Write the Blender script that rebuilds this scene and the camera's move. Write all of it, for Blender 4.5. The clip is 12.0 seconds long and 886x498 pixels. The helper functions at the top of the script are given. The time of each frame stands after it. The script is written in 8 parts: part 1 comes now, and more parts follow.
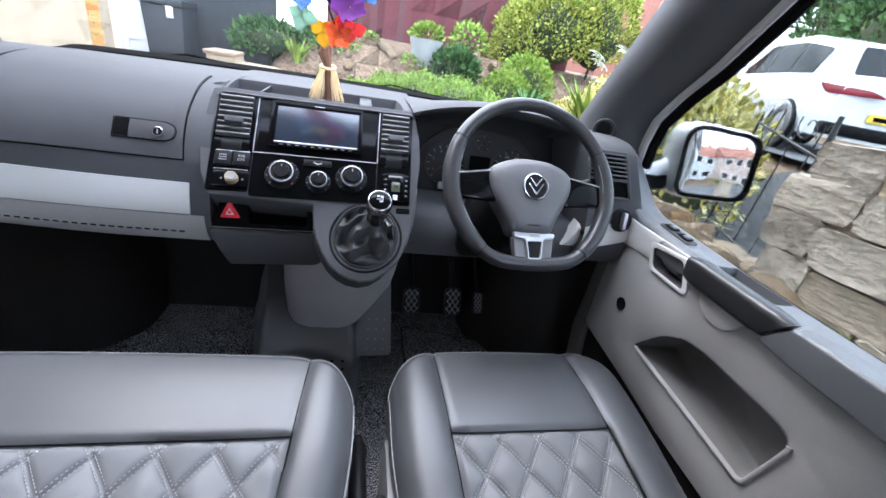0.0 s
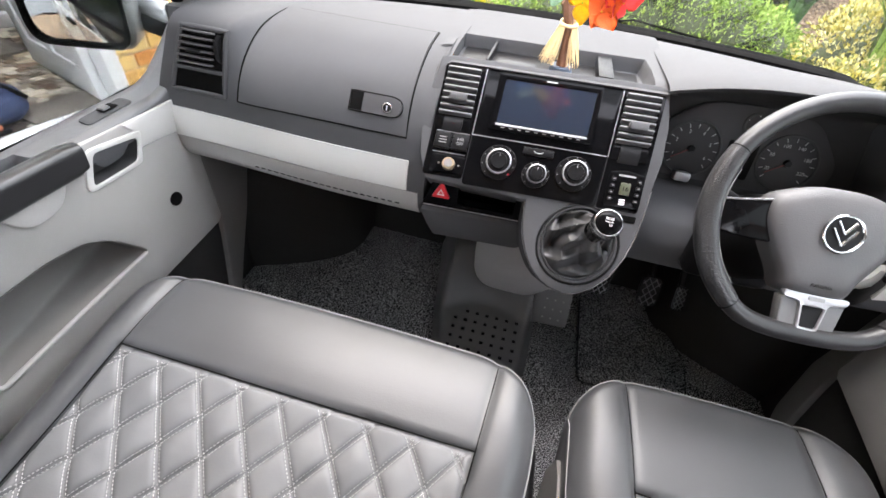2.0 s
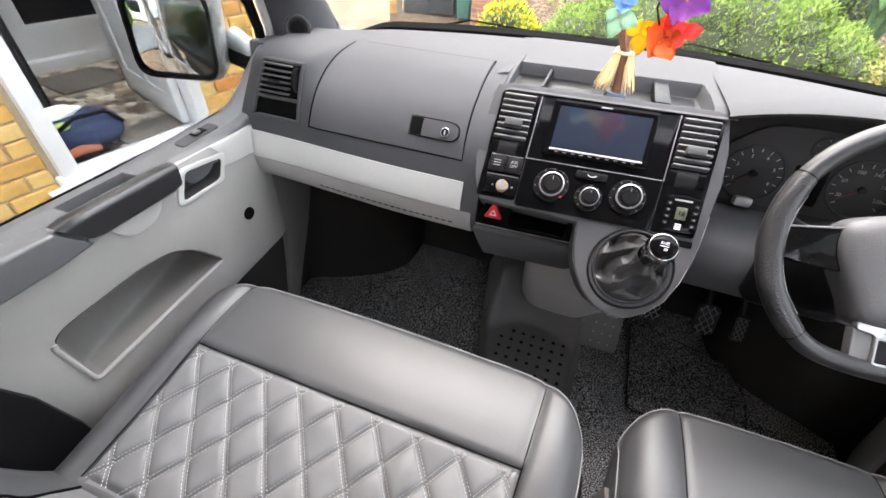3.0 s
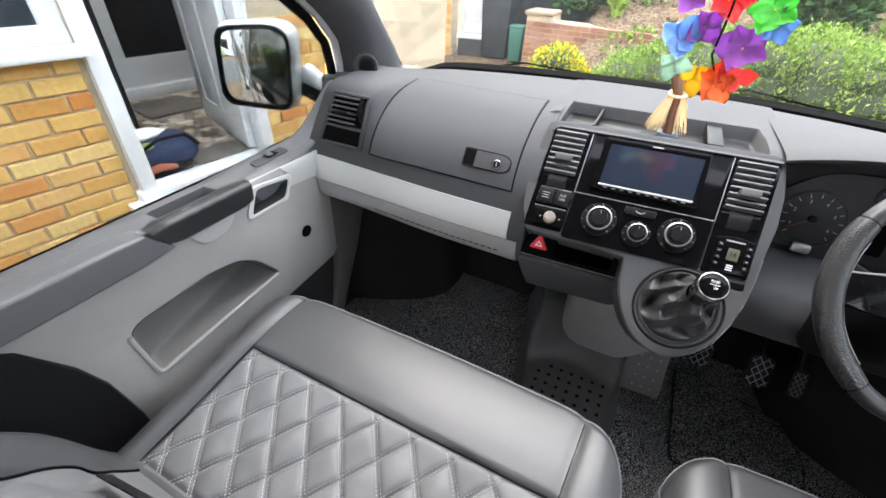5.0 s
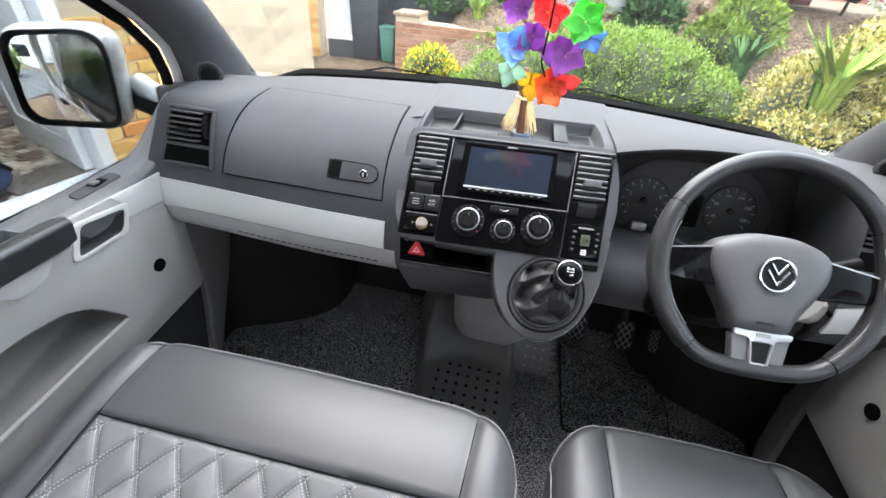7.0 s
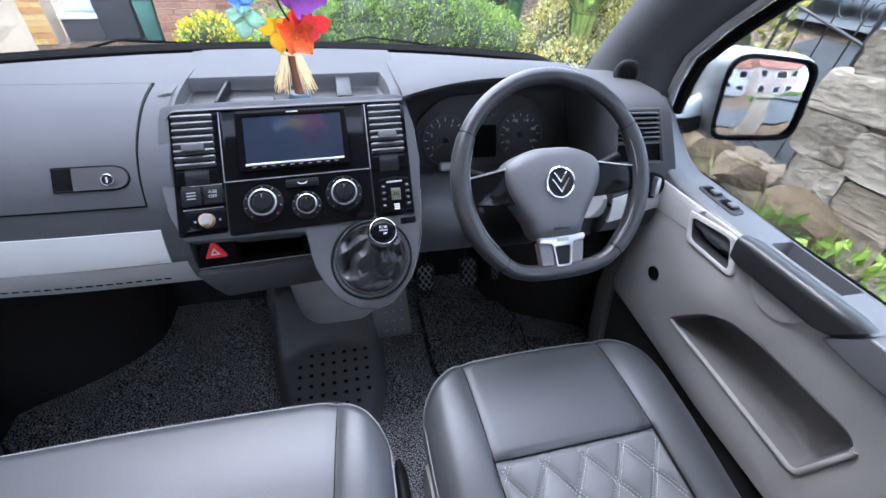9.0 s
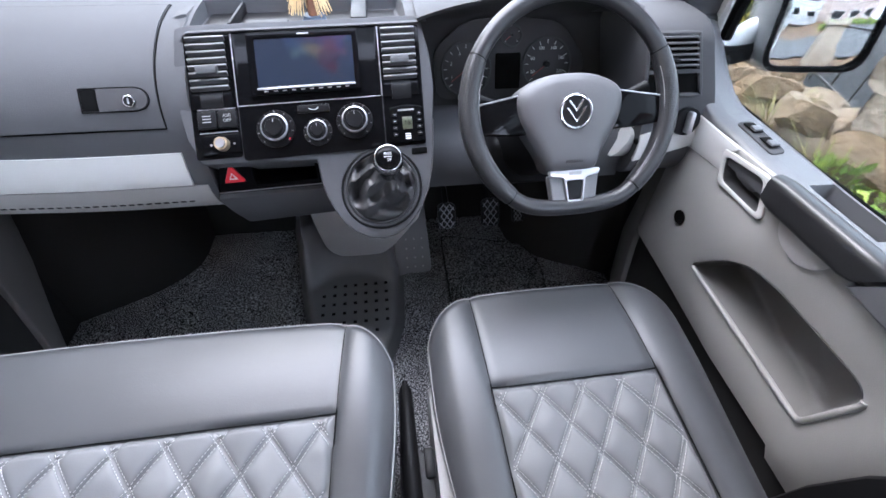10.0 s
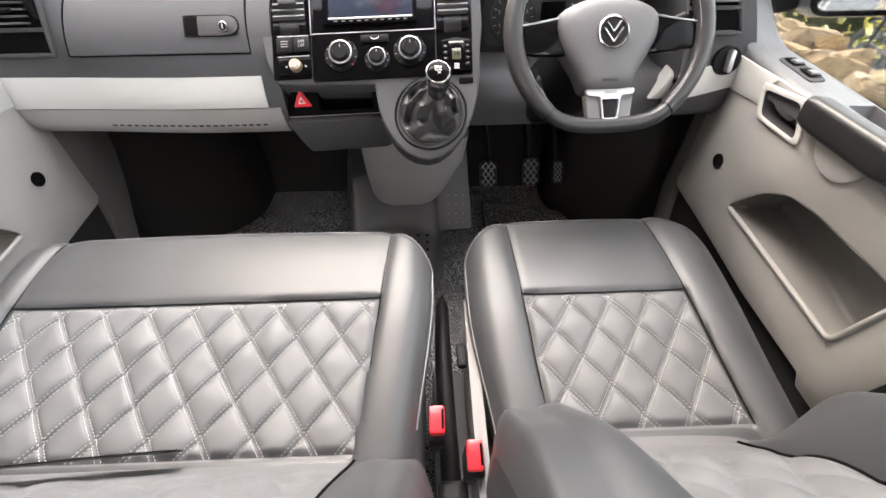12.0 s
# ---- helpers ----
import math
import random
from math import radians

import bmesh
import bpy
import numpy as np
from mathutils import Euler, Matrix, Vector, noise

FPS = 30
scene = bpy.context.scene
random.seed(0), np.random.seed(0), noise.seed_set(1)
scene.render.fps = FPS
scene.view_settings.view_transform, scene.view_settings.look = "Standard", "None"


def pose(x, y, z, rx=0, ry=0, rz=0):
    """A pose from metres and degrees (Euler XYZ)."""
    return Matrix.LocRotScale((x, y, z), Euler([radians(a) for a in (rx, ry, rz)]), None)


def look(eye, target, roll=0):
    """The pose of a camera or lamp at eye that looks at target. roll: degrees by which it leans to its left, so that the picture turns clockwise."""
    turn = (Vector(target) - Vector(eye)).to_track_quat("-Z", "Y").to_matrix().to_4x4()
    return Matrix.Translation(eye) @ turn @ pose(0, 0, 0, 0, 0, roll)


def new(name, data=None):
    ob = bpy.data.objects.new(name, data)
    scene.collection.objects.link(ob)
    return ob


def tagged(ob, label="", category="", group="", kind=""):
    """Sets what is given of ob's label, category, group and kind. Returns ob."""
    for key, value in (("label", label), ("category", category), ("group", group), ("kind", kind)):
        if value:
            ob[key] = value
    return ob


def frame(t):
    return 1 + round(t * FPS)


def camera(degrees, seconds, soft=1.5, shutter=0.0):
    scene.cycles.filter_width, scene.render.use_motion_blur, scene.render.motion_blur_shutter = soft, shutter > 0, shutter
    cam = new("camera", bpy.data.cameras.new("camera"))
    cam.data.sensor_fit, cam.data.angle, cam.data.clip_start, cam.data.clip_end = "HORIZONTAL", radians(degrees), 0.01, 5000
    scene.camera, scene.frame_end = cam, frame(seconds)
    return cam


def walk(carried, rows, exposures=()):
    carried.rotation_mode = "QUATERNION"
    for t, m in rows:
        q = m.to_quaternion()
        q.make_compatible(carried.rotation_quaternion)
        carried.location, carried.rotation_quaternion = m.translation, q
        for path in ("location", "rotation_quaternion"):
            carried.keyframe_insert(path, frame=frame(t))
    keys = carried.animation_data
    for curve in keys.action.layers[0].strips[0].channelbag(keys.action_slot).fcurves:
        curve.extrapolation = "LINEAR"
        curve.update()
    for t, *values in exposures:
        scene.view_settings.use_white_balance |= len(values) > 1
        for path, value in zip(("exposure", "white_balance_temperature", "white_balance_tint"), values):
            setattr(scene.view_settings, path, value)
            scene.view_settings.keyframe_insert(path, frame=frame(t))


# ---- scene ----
cam = camera(93.9, 12.0, 1.6)
# seconds, eye, target, roll
PATH = [
    (0, (0.08, -0.796, 1.007), (0.528, 0.949, 0.138), 10.5),
    (0.5, (0.064, -0.771, 1.048), (0.26, 0.907, -0.022), 10.5),
    (1, (0.036, -0.699, 1.102), (0.089, 0.872, -0.134), 11.1),
    (1.5, (-0.023, -0.644, 1.117), (-0.124, 0.849, -0.21), 9.4),
    (2, (-0.022, -0.623, 1.115), (-0.283, 0.83, -0.235), 6.8),
    (2.5, (-0.021, -0.631, 1.122), (-0.396, 0.821, -0.202), 4.9),
    (3, (-0.032, -0.65, 1.133), (-0.515, 0.794, -0.164), 3.2),
    (3.5, (-0.035, -0.664, 1.141), (-0.585, 0.789, -0.118), 2.9),
    (5.3, (-0.036, -0.691, 1.138), (-0.733, 0.77, -0.037), 2.8),
    (5.5, (-0.038, -0.687, 1.138), (-0.701, 0.786, -0.041), 3.4),
    (6, (-0.037, -0.676, 1.135), (-0.591, 0.849, -0.034), 4.5),
    (6.5, (-0.038, -0.671, 1.143), (-0.444, 0.915, -0.006), 5.4),
    (7, (0.001, -0.649, 1.15), (-0.241, 0.969, -0.001), 5.5),
    (7.5, (0.017, -0.632, 1.142), (-0.021, 0.995, -0.02), 5.8),
    (7.7, (0.029, -0.631, 1.121), (0.063, 1.015, -0.014), 5.7),
    (9.3, (0.109, -0.603, 1.123), (0.552, 0.872, -0.153), 4.0),
    (9.5, (0.128, -0.61, 1.131), (0.518, 0.846, -0.184), 3.1),
    (10, (0.134, -0.636, 1.101), (0.355, 0.753, -0.321), 1.7),
    (10.5, (0.114, -0.676, 1.089), (0.203, 0.672, -0.386), 0.3),
    (11, (0.111, -0.704, 1.075), (0.124, 0.619, -0.424), -0.9),
    (11.5, (0.12, -0.737, 1.059), (0.114, 0.604, -0.425), -1.3),
    (12, (0.12, -0.816, 1.018), (0.15, 0.624, -0.37), -0.9),
]
# seconds, stops, kelvin, tint
LIGHT = [(0, 4.13, 5700, 15), (0.5, 4.25, 6000, 15), (1.0, 4.35, 6250, 15), (2.0, 4.54, 6700, 16), (3.5, 4.42, 6750, 16), (5.5, 4.24, 6400, 13), (7.7, 4.29, 6250, 13), (9.3, 4.19, 5400, 18), (9.6, 4.24, 5400, 18), (10.0, 4.48, 5750, 17), (10.5, 4.62, 6650, 16), (11.0, 4.56, 6850, 16), (12, 4.78, 7050, 16)]
walk(cam, [(t, look(eye, target, roll)) for t, eye, target, roll in PATH], LIGHT)

# ---- light ----
world = bpy.data.worlds.new("sky")
scene.world = world
world.use_nodes = True
wt = world.node_tree
sky = wt.nodes.new("ShaderNodeTexSky")
sky.sky_type = "NISHITA"
sky.sun_disc = False
sky.sun_elevation, sky.sun_rotation = radians(54), radians(-27)
sky.air_density, sky.dust_density, sky.ozone_density = 1.6, 4.0, 1.0
haze = wt.nodes.new("ShaderNodeMixRGB")
haze.inputs[0].default_value = 0.75
haze.inputs[2].default_value = (7.2, 7.6, 8.2, 1)
wt.links.new(sky.outputs[0], haze.inputs[1])
wt.links.new(haze.outputs[0], wt.nodes["Background"].inputs[0])
wt.nodes["Background"].inputs[1].default_value = 0.15

sun_data = bpy.data.lights.new("sun", "SUN")
sun_data.energy, sun_data.angle, sun_data.color = 0.9, radians(70), (1.0, 0.97, 0.93)
sun_ob = new("sun", sun_data)
sun_ob.matrix_world = look((-2.5, 5.0, 8.0), (0, 0, 0))


# ---- materials ----
def shader(name):
    m = bpy.data.materials.new(name)
    m.use_nodes = True
    nt = m.node_tree
    return m, nt, nt.nodes["Principled BSDF"]


def surface(name, color, rough=0.5, metal=0.0, vary=0.12, big=6.0, grain=0.0, grain_scale=400.0, coat=0.0, spec=0.5, rough_vary=0.08):
    """Base colour with two scales of variation, rough variation and fine relief."""
    m, nt, b = shader(name)
    co = nt.nodes.new("ShaderNodeTexCoord")
    n1 = nt.nodes.new("ShaderNodeTexNoise")
    n1.inputs["Scale"].default_value, n1.inputs["Detail"].default_value = big, 6
    nt.links.new(co.outputs["Object"], n1.inputs["Vector"])
    n2 = nt.nodes.new("ShaderNodeTexNoise")
    n2.inputs["Scale"].default_value, n2.inputs["Detail"].default_value = grain_scale, 2
    nt.links.new(co.outputs["Object"], n2.inputs["Vector"])
    mixn = nt.nodes.new("ShaderNodeMath")
    mixn.operation = "MULTIPLY_ADD"
    mixn.inputs[1].default_value = 0.35
    nt.links.new(n2.outputs[0], mixn.inputs[0])
    nt.links.new(n1.outputs[0], mixn.inputs[2])
    ramp = nt.nodes.new("ShaderNodeMapRange")
    ramp.inputs[1].default_value, ramp.inputs[2].default_value = 0.35, 1.0
    ramp.inputs[3].default_value, ramp.inputs[4].default_value = 1 - vary, 1 + vary
    nt.links.new(mixn.outputs[0], ramp.inputs[0])
    mul = nt.nodes.new("ShaderNodeVectorMath")
    mul.operation = "SCALE"
    mul.inputs[0].default_value = color[:3]
    nt.links.new(ramp.outputs[0], mul.inputs["Scale"])
    nt.links.new(mul.outputs[0], b.inputs["Base Color"])
    rr = nt.nodes.new("ShaderNodeMapRange")
    rr.inputs[3].default_value, rr.inputs[4].default_value = max(0.02, rough - rough_vary), min(1, rough + rough_vary)
    nt.links.new(n1.outputs[0], rr.inputs[0])
    nt.links.new(rr.outputs[0], b.inputs["Roughness"])
    b.inputs["Metallic"].default_value = metal
    b.inputs["Coat Weight"].default_value = coat
    b.inputs["Specular IOR Level"].default_value = spec
    if grain:
        bump = nt.nodes.new("ShaderNodeBump")
        bump.inputs["Strength"].default_value, bump.inputs["Distance"].default_value = grain, 0.001
        nt.links.new(n2.outputs[0], bump.inputs["Height"])
        nt.links.new(bump.outputs[0], b.inputs["Normal"])
    return m


def leather(name, color, rough, spec=0.5):
    m, nt, b = shader(name)
    b.inputs["Specular IOR Level"].default_value = spec
    co = nt.nodes.new("ShaderNodeTexCoord")
    vor = nt.nodes.new("ShaderNodeTexVoronoi")
    vor.inputs["Scale"].default_value = 420
    nt.links.new(co.outputs["Object"], vor.inputs["Vector"])
    n1 = nt.nodes.new("ShaderNodeTexNoise")
    n1.inputs["Scale"].default_value, n1.inputs["Detail"].default_value = 9, 5
    nt.links.new(co.outputs["Object"], n1.inputs["Vector"])
    ramp = nt.nodes.new("ShaderNodeMapRange")
    ramp.inputs[3].default_value, ramp.inputs[4].default_value = 0.82, 1.18
    nt.links.new(n1.outputs[0], ramp.inputs[0])
    mul = nt.nodes.new("ShaderNodeVectorMath")
    mul.operation = "SCALE"
    mul.inputs[0].default_value = color[:3]
    nt.links.new(ramp.outputs[0], mul.inputs["Scale"])
    nt.links.new(mul.outputs[0], b.inputs["Base Color"])
    rr = nt.nodes.new("ShaderNodeMapRange")
    rr.inputs[3].default_value, rr.inputs[4].default_value = rough - 0.08, rough + 0.08
    nt.links.new(n1.outputs[0], rr.inputs[0])
    nt.links.new(rr.outputs[0], b.inputs["Roughness"])
    bump = nt.nodes.new("ShaderNodeBump")
    bump.inputs["Strength"].default_value, bump.inputs["Distance"].default_value = 0.12, 0.0006
    nt.links.new(vor.outputs["Distance"], bump.inputs["Height"])
    nt.links.new(bump.outputs[0], b.inputs["Normal"])
    return m


def carpet_mat(name, dark, light, scale=260):
    m, nt, b = shader(name)
    co = nt.nodes.new("ShaderNodeTexCoord")
    n1 = nt.nodes.new("ShaderNodeTexNoise")
    n1.inputs["Scale"].default_value, n1.inputs["Detail"].default_value = scale, 3
    n2 = nt.nodes.new("ShaderNodeTexNoise")
    n2.inputs["Scale"].default_value, n2.inputs["Detail"].default_value = 12, 5
    nt.links.new(co.outputs["Object"], n1.inputs["Vector"])
    nt.links.new(co.outputs["Object"], n2.inputs["Vector"])
    add = nt.nodes.new("ShaderNodeMath")
    add.operation = "MULTIPLY_ADD"
    add.inputs[1].default_value = 0.08
    nt.links.new(n2.outputs[0], add.inputs[0])
    nt.links.new(n1.outputs[0], add.inputs[2])
    ramp = nt.nodes.new("ShaderNodeValToRGB")
    ramp.color_ramp.elements[0].position, ramp.color_ramp.elements[1].position = 0.515, 0.665
    ramp.color_ramp.elements[0].color, ramp.color_ramp.elements[1].color = (*dark, 1), (*light, 1)
    nt.links.new(add.outputs[0], ramp.inputs[0])
    nt.links.new(ramp.outputs[0], b.inputs["Base Color"])
    b.inputs["Roughness"].default_value = 0.95
    b.inputs["Specular IOR Level"].default_value = 0.1
    bump = nt.nodes.new("ShaderNodeBump")
    bump.inputs["Strength"].default_value, bump.inputs["Distance"].default_value = 0.8, 0.003
    nt.links.new(n1.outputs[0], bump.inputs["Height"])
    nt.links.new(bump.outputs[0], b.inputs["Normal"])
    return m


def by_piece(name, colors, rough=0.8, scale=60, bump_d=0.004, island=False, contrast=0.32):
    """Each piece takes its own colour from a ramp; grain and relief on top."""
    m, nt, b = shader(name)
    if island:
        rnd = nt.nodes.new("ShaderNodeNewGeometry").outputs["Random Per Island"]
    else:
        rnd = nt.nodes.new("ShaderNodeObjectInfo").outputs["Random"]
    ramp = nt.nodes.new("ShaderNodeValToRGB")
    els = ramp.color_ramp.elements
    els[0].position, els[0].color = 0, (*colors[0], 1)
    els[1].position, els[1].color = 1, (*colors[-1], 1)
    for i, c in enumerate(colors[1:-1]):
        els.new((i + 1) / (len(colors) - 1)).color = (*c, 1)
    nt.links.new(rnd, ramp.inputs[0])
    co = nt.nodes.new("ShaderNodeTexCoord")
    n1 = nt.nodes.new("ShaderNodeTexNoise")
    n1.inputs["Scale"].default_value, n1.inputs["Detail"].default_value = scale, 6
    nt.links.new(co.outputs["Object"], n1.inputs["Vector"])
    mr = nt.nodes.new("ShaderNodeMapRange")
    mr.inputs[3].default_value, mr.inputs[4].default_value = 0.98 - contrast, 0.98 + contrast
    nt.links.new(n1.outputs[0], mr.inputs[0])
    mul = nt.nodes.new("ShaderNodeVectorMath")
    mul.operation = "SCALE"
    nt.links.new(ramp.outputs[0], mul.inputs[0])
    nt.links.new(mr.outputs[0], mul.inputs["Scale"])
    nt.links.new(mul.outputs[0], b.inputs["Base Color"])
    b.inputs["Roughness"].default_value = rough
    bump = nt.nodes.new("ShaderNodeBump")
    bump.inputs["Strength"].default_value, bump.inputs["Distance"].default_value = 0.6, bump_d
    nt.links.new(n1.outputs[0], bump.inputs["Height"])
    nt.links.new(bump.outputs[0], b.inputs["Normal"])
    return m


def foliage(name, colors):
    m = by_piece(name, colors, 0.5, 20, 0.001, island=True)
    b = m.node_tree.nodes["Principled BSDF"]
    b.inputs["Specular IOR Level"].default_value = 0.12
    b.inputs["Roughness"].default_value = 0.7
    return m


def pane_mat(name, gloss=0.5, tint=(1, 1, 1)):
    m = bpy.data.materials.new(name)
    m.use_nodes = True
    nt = m.node_tree
    nt.nodes.clear()
    out = nt.nodes.new("ShaderNodeOutputMaterial")
    mix = nt.nodes.new("ShaderNodeMixShader")
    tr = nt.nodes.new("ShaderNodeBsdfTransparent")
    tr.inputs[0].default_value = (*tint, 1)
    gl = nt.nodes.new("ShaderNodeBsdfGlossy")
    gl.inputs["Roughness"].default_value = 0.02
    fr = nt.nodes.new("ShaderNodeFresnel")
    sc = nt.nodes.new("ShaderNodeMath")
    sc.operation = "MULTIPLY"
    sc.inputs[1].default_value = gloss
    nt.links.new(fr.outputs[0], sc.inputs[0])
    nt.links.new(sc.outputs[0], mix.inputs[0])
    nt.links.new(tr.outputs[0], mix.inputs[1])
    nt.links.new(gl.outputs[0], mix.inputs[2])
    nt.links.new(mix.outputs[0], out.inputs[0])
    return m


DASH = surface("dash_plastic", (0.053, 0.054, 0.0565), 0.80, grain=0.5, grain_scale=700, vary=0.1, spec=0.12)
DOORGREY = surface("door_plastic", (0.245, 0.239, 0.230), 0.5, grain=0.5, grain_scale=600, vary=0.1)
SILLGREY = surface("sill_plastic", (0.060, 0.0615, 0.065), 0.42, grain=0.5, grain_scale=600, vary=0.08, spec=0.7)
DARK = surface("dark_plastic", (0.005, 0.005, 0.0054), 0.40, grain=0.4, grain_scale=600, spec=0.10)
BLACK = surface("black_recess", (0.003, 0.003, 0.003), 0.8, spec=0.04)
SILVER = surface("silver_trim", (0.43, 0.43, 0.412), 0.42, metal=0.15, vary=0.04)
GLOSS = surface("gloss_black", (0.0022, 0.0022, 0.0025), 0.08, spec=0.05, rough_vary=0.05)
CHROME = surface("chrome", (0.44, 0.44, 0.45), 0.14, metal=1.0, vary=0.03)
SATIN = surface("satin_silver", (0.34, 0.34, 0.35), 0.34, metal=0.85, vary=0.05)
MIRROR = surface("mirror_glass", (0.85, 0.86, 0.87), 0.01, metal=1.0, vary=0.01, rough_vary=0.005)
LEATHER = leather("grey_leather", (0.034, 0.0355, 0.038), 0.43, 0.52)
QUILT = leather("quilted_leather", (0.100, 0.1015, 0.105), 0.55, 0.33)
RIMLEATHER = leather("rim_leather", (0.012, 0.012, 0.013), 0.36, 0.36)
def perforated(name):
    m = leather(name, (0.010, 0.010, 0.011), 0.32, 0.3)
    nt = m.node_tree
    b = nt.nodes["Principled BSDF"]
    b.inputs["Specular IOR Level"].default_value = 0.34
    co = nt.nodes.new("ShaderNodeTexCoord")
    dots = nt.nodes.new("ShaderNodeTexVoronoi")
    dots.inputs["Scale"].default_value = 330
    dots.inputs["Randomness"].default_value = 0.25
    nt.links.new(co.outputs["Object"], dots.inputs["Vector"])
    hole = nt.nodes.new("ShaderNodeMapRange")
    hole.inputs[1].default_value, hole.inputs[2].default_value = 0.28, 0.40
    nt.links.new(dots.outputs["Distance"], hole.inputs[0])
    mix = nt.nodes.new("ShaderNodeMixRGB")
    mix.inputs[1].default_value, mix.inputs[2].default_value = (0.001, 0.001, 0.001, 1), (0.017, 0.017, 0.018, 1)
    nt.links.new(hole.outputs[0], mix.inputs[0])
    nt.links.new(mix.outputs[0], b.inputs["Base Color"])
    bump = nt.nodes.new("ShaderNodeBump")
    bump.inputs["Strength"].default_value, bump.inputs["Distance"].default_value = 0.9, 0.0008
    nt.links.new(hole.outputs[0], bump.inputs["Height"])
    nt.links.new(bump.outputs[0], b.inputs["Normal"])
    return m


GAITER = leather("gaiter_leather", (0.026, 0.026, 0.027), 0.42, 0.5)
THREAD = surface("thread", (0.40, 0.40, 0.395), 0.8)
PIPING = surface("piping", (0.17, 0.17, 0.17), 0.5)
CARPET = carpet_mat("carpet", (0.004, 0.004, 0.0045), (0.47, 0.465, 0.475), 330)
MATCARPET = carpet_mat("mat_carpet", (0.004, 0.004, 0.0045), (0.38, 0.375, 0.38), 350)
RECESS = surface("recess_plastic", (0.022, 0.022, 0.023), 0.5, grain=0.4, grain_scale=600)
ARMPAD = leather("arm_leather", (0.011, 0.011, 0.0115), 0.30, 0.4)
KICKGREY = surface("kick_plastic", (0.095, 0.093, 0.090), 0.55, grain=0.5, grain_scale=600)
BRASS = surface("pale_brass", (0.50, 0.39, 0.26), 0.3, metal=0.8, vary=0.15, big=60)
DIALINK = surface("dial_print", (0.42, 0.42, 0.425), 0.6)
RUBBER = surface("rubber", (0.095, 0.095, 0.097), 0.45, grain=0.4, grain_scale=300)
SEATBASE = surface("seat_base_plastic", (0.38, 0.37, 0.36), 0.5, grain=0.3)
RED = surface("red_plastic", (0.55, 0.02, 0.03), 0.35, vary=0.06)
WHITEINK = surface("white_print", (0.7, 0.7, 0.7), 0.6)
GREYINK = surface("grey_print", (0.2, 0.2, 0.2), 0.6)
CLUTCH = surface("pedal_metal", (0.17, 0.17, 0.175), 0.4, metal=0.7)
LCD = surface("lcd_green", (0.040, 0.045, 0.026), 0.3)
# glass tints darken the bright outdoors; they are deeper than the glass itself
PANE = pane_mat("dimming_window_glass", 0.3, (0.48, 0.50, 0.49))
SCREENGLASS = pane_mat("dimming_windscreen_glass", 0.2, (0.365, 0.382, 0.37))
FOOTWELL = surface("footwell_felt", (0.018, 0.0176, 0.0172), 0.9, grain=0.6, grain_scale=300, spec=0.2)
PAINT = surface("white_car_paint", (0.64, 0.65, 0.665), 0.25, coat=0.6, vary=0.02)
UPVC = surface("white_upvc", (0.68, 0.68, 0.69), 0.35, vary=0.04)
LINING = surface("roof_lining", (0.66, 0.66, 0.65), 0.9, grain=0.4)

# ---- mesh tools ----
WORLD = {}


def thing(name, label, category, base=(0, 0, 0), group="", kind=""):
    e = new(name)
    e.empty_display_size = 0.05
    e.location = base
    WORLD[e] = Matrix.Translation(base)
    return tagged(e, label, category, group, kind)


def finish(bm, name, mat, angle=38):
    bmesh.ops.recalc_face_normals(bm, faces=bm.faces)
    lim = radians(angle)
    for f in bm.faces:
        f.smooth = True
    for e in bm.edges:
        if len(e.link_faces) == 2:
            e.smooth = e.calc_face_angle(0) < lim
    me = bpy.data.meshes.new(name)
    bm.to_mesh(me)
    bm.free()
    me.materials.append(mat)
    return me


def part(name, bm, mat, parent=None, label="", angle=38):
    ob = new(name, finish(bm, name, mat, angle))
    WORLD[ob] = Matrix.Identity(4)
    if parent is not None:
        ob.parent = parent
        ob.matrix_parent_inverse = WORLD[parent].inverted()
    if label:
        ob["label"] = label
    return ob


def single(name, bm, mat, label, category, group="", kind="", angle=38):
    return tagged(part(name, bm, mat, None, "", angle), label, category, group, kind)


def B():
    return bmesh.new()


I4 = Matrix.Identity(4)


def rbox(bm, c, s, bev=0.004, m=I4, seg=2):
    """A box with rounded edges, centre c and size s, put through m."""
    r = bmesh.ops.create_cube(bm, size=1, matrix=m @ Matrix.Translation(c) @ Matrix.Diagonal((*s, 1)))
    if bev:
        es = list({e for v in r["verts"] for e in v.link_edges})
        bmesh.ops.bevel(bm, geom=es, offset=min(bev, min(s) * 0.45), segments=seg, profile=0.5, affect="EDGES")
    return bm


def cone(bm, r1, r2, d, m=I4, seg=24):
    bmesh.ops.create_cone(bm, cap_ends=True, segments=seg, radius1=r1, radius2=r2, depth=d, matrix=m)
    return bm


def ball(bm, r, m=I4, u=20, v=12):
    bmesh.ops.create_uvsphere(bm, u_segments=u, v_segments=v, radius=r, matrix=m)
    return bm


def loft(bm, rings, closed=False, caps=False):
    vs = [[bm.verts.new(p) for p in ring] for ring in rings]
    n = len(rings[0])
    for a, b in zip(vs, vs[1:]):
        for i in range(n if closed else n - 1):
            j = (i + 1) % n
            bm.faces.new((a[i], a[j], b[j], b[i]))
    if caps:
        bm.faces.new(vs[0])
        bm.faces.new(list(reversed(vs[-1])))
    return bm


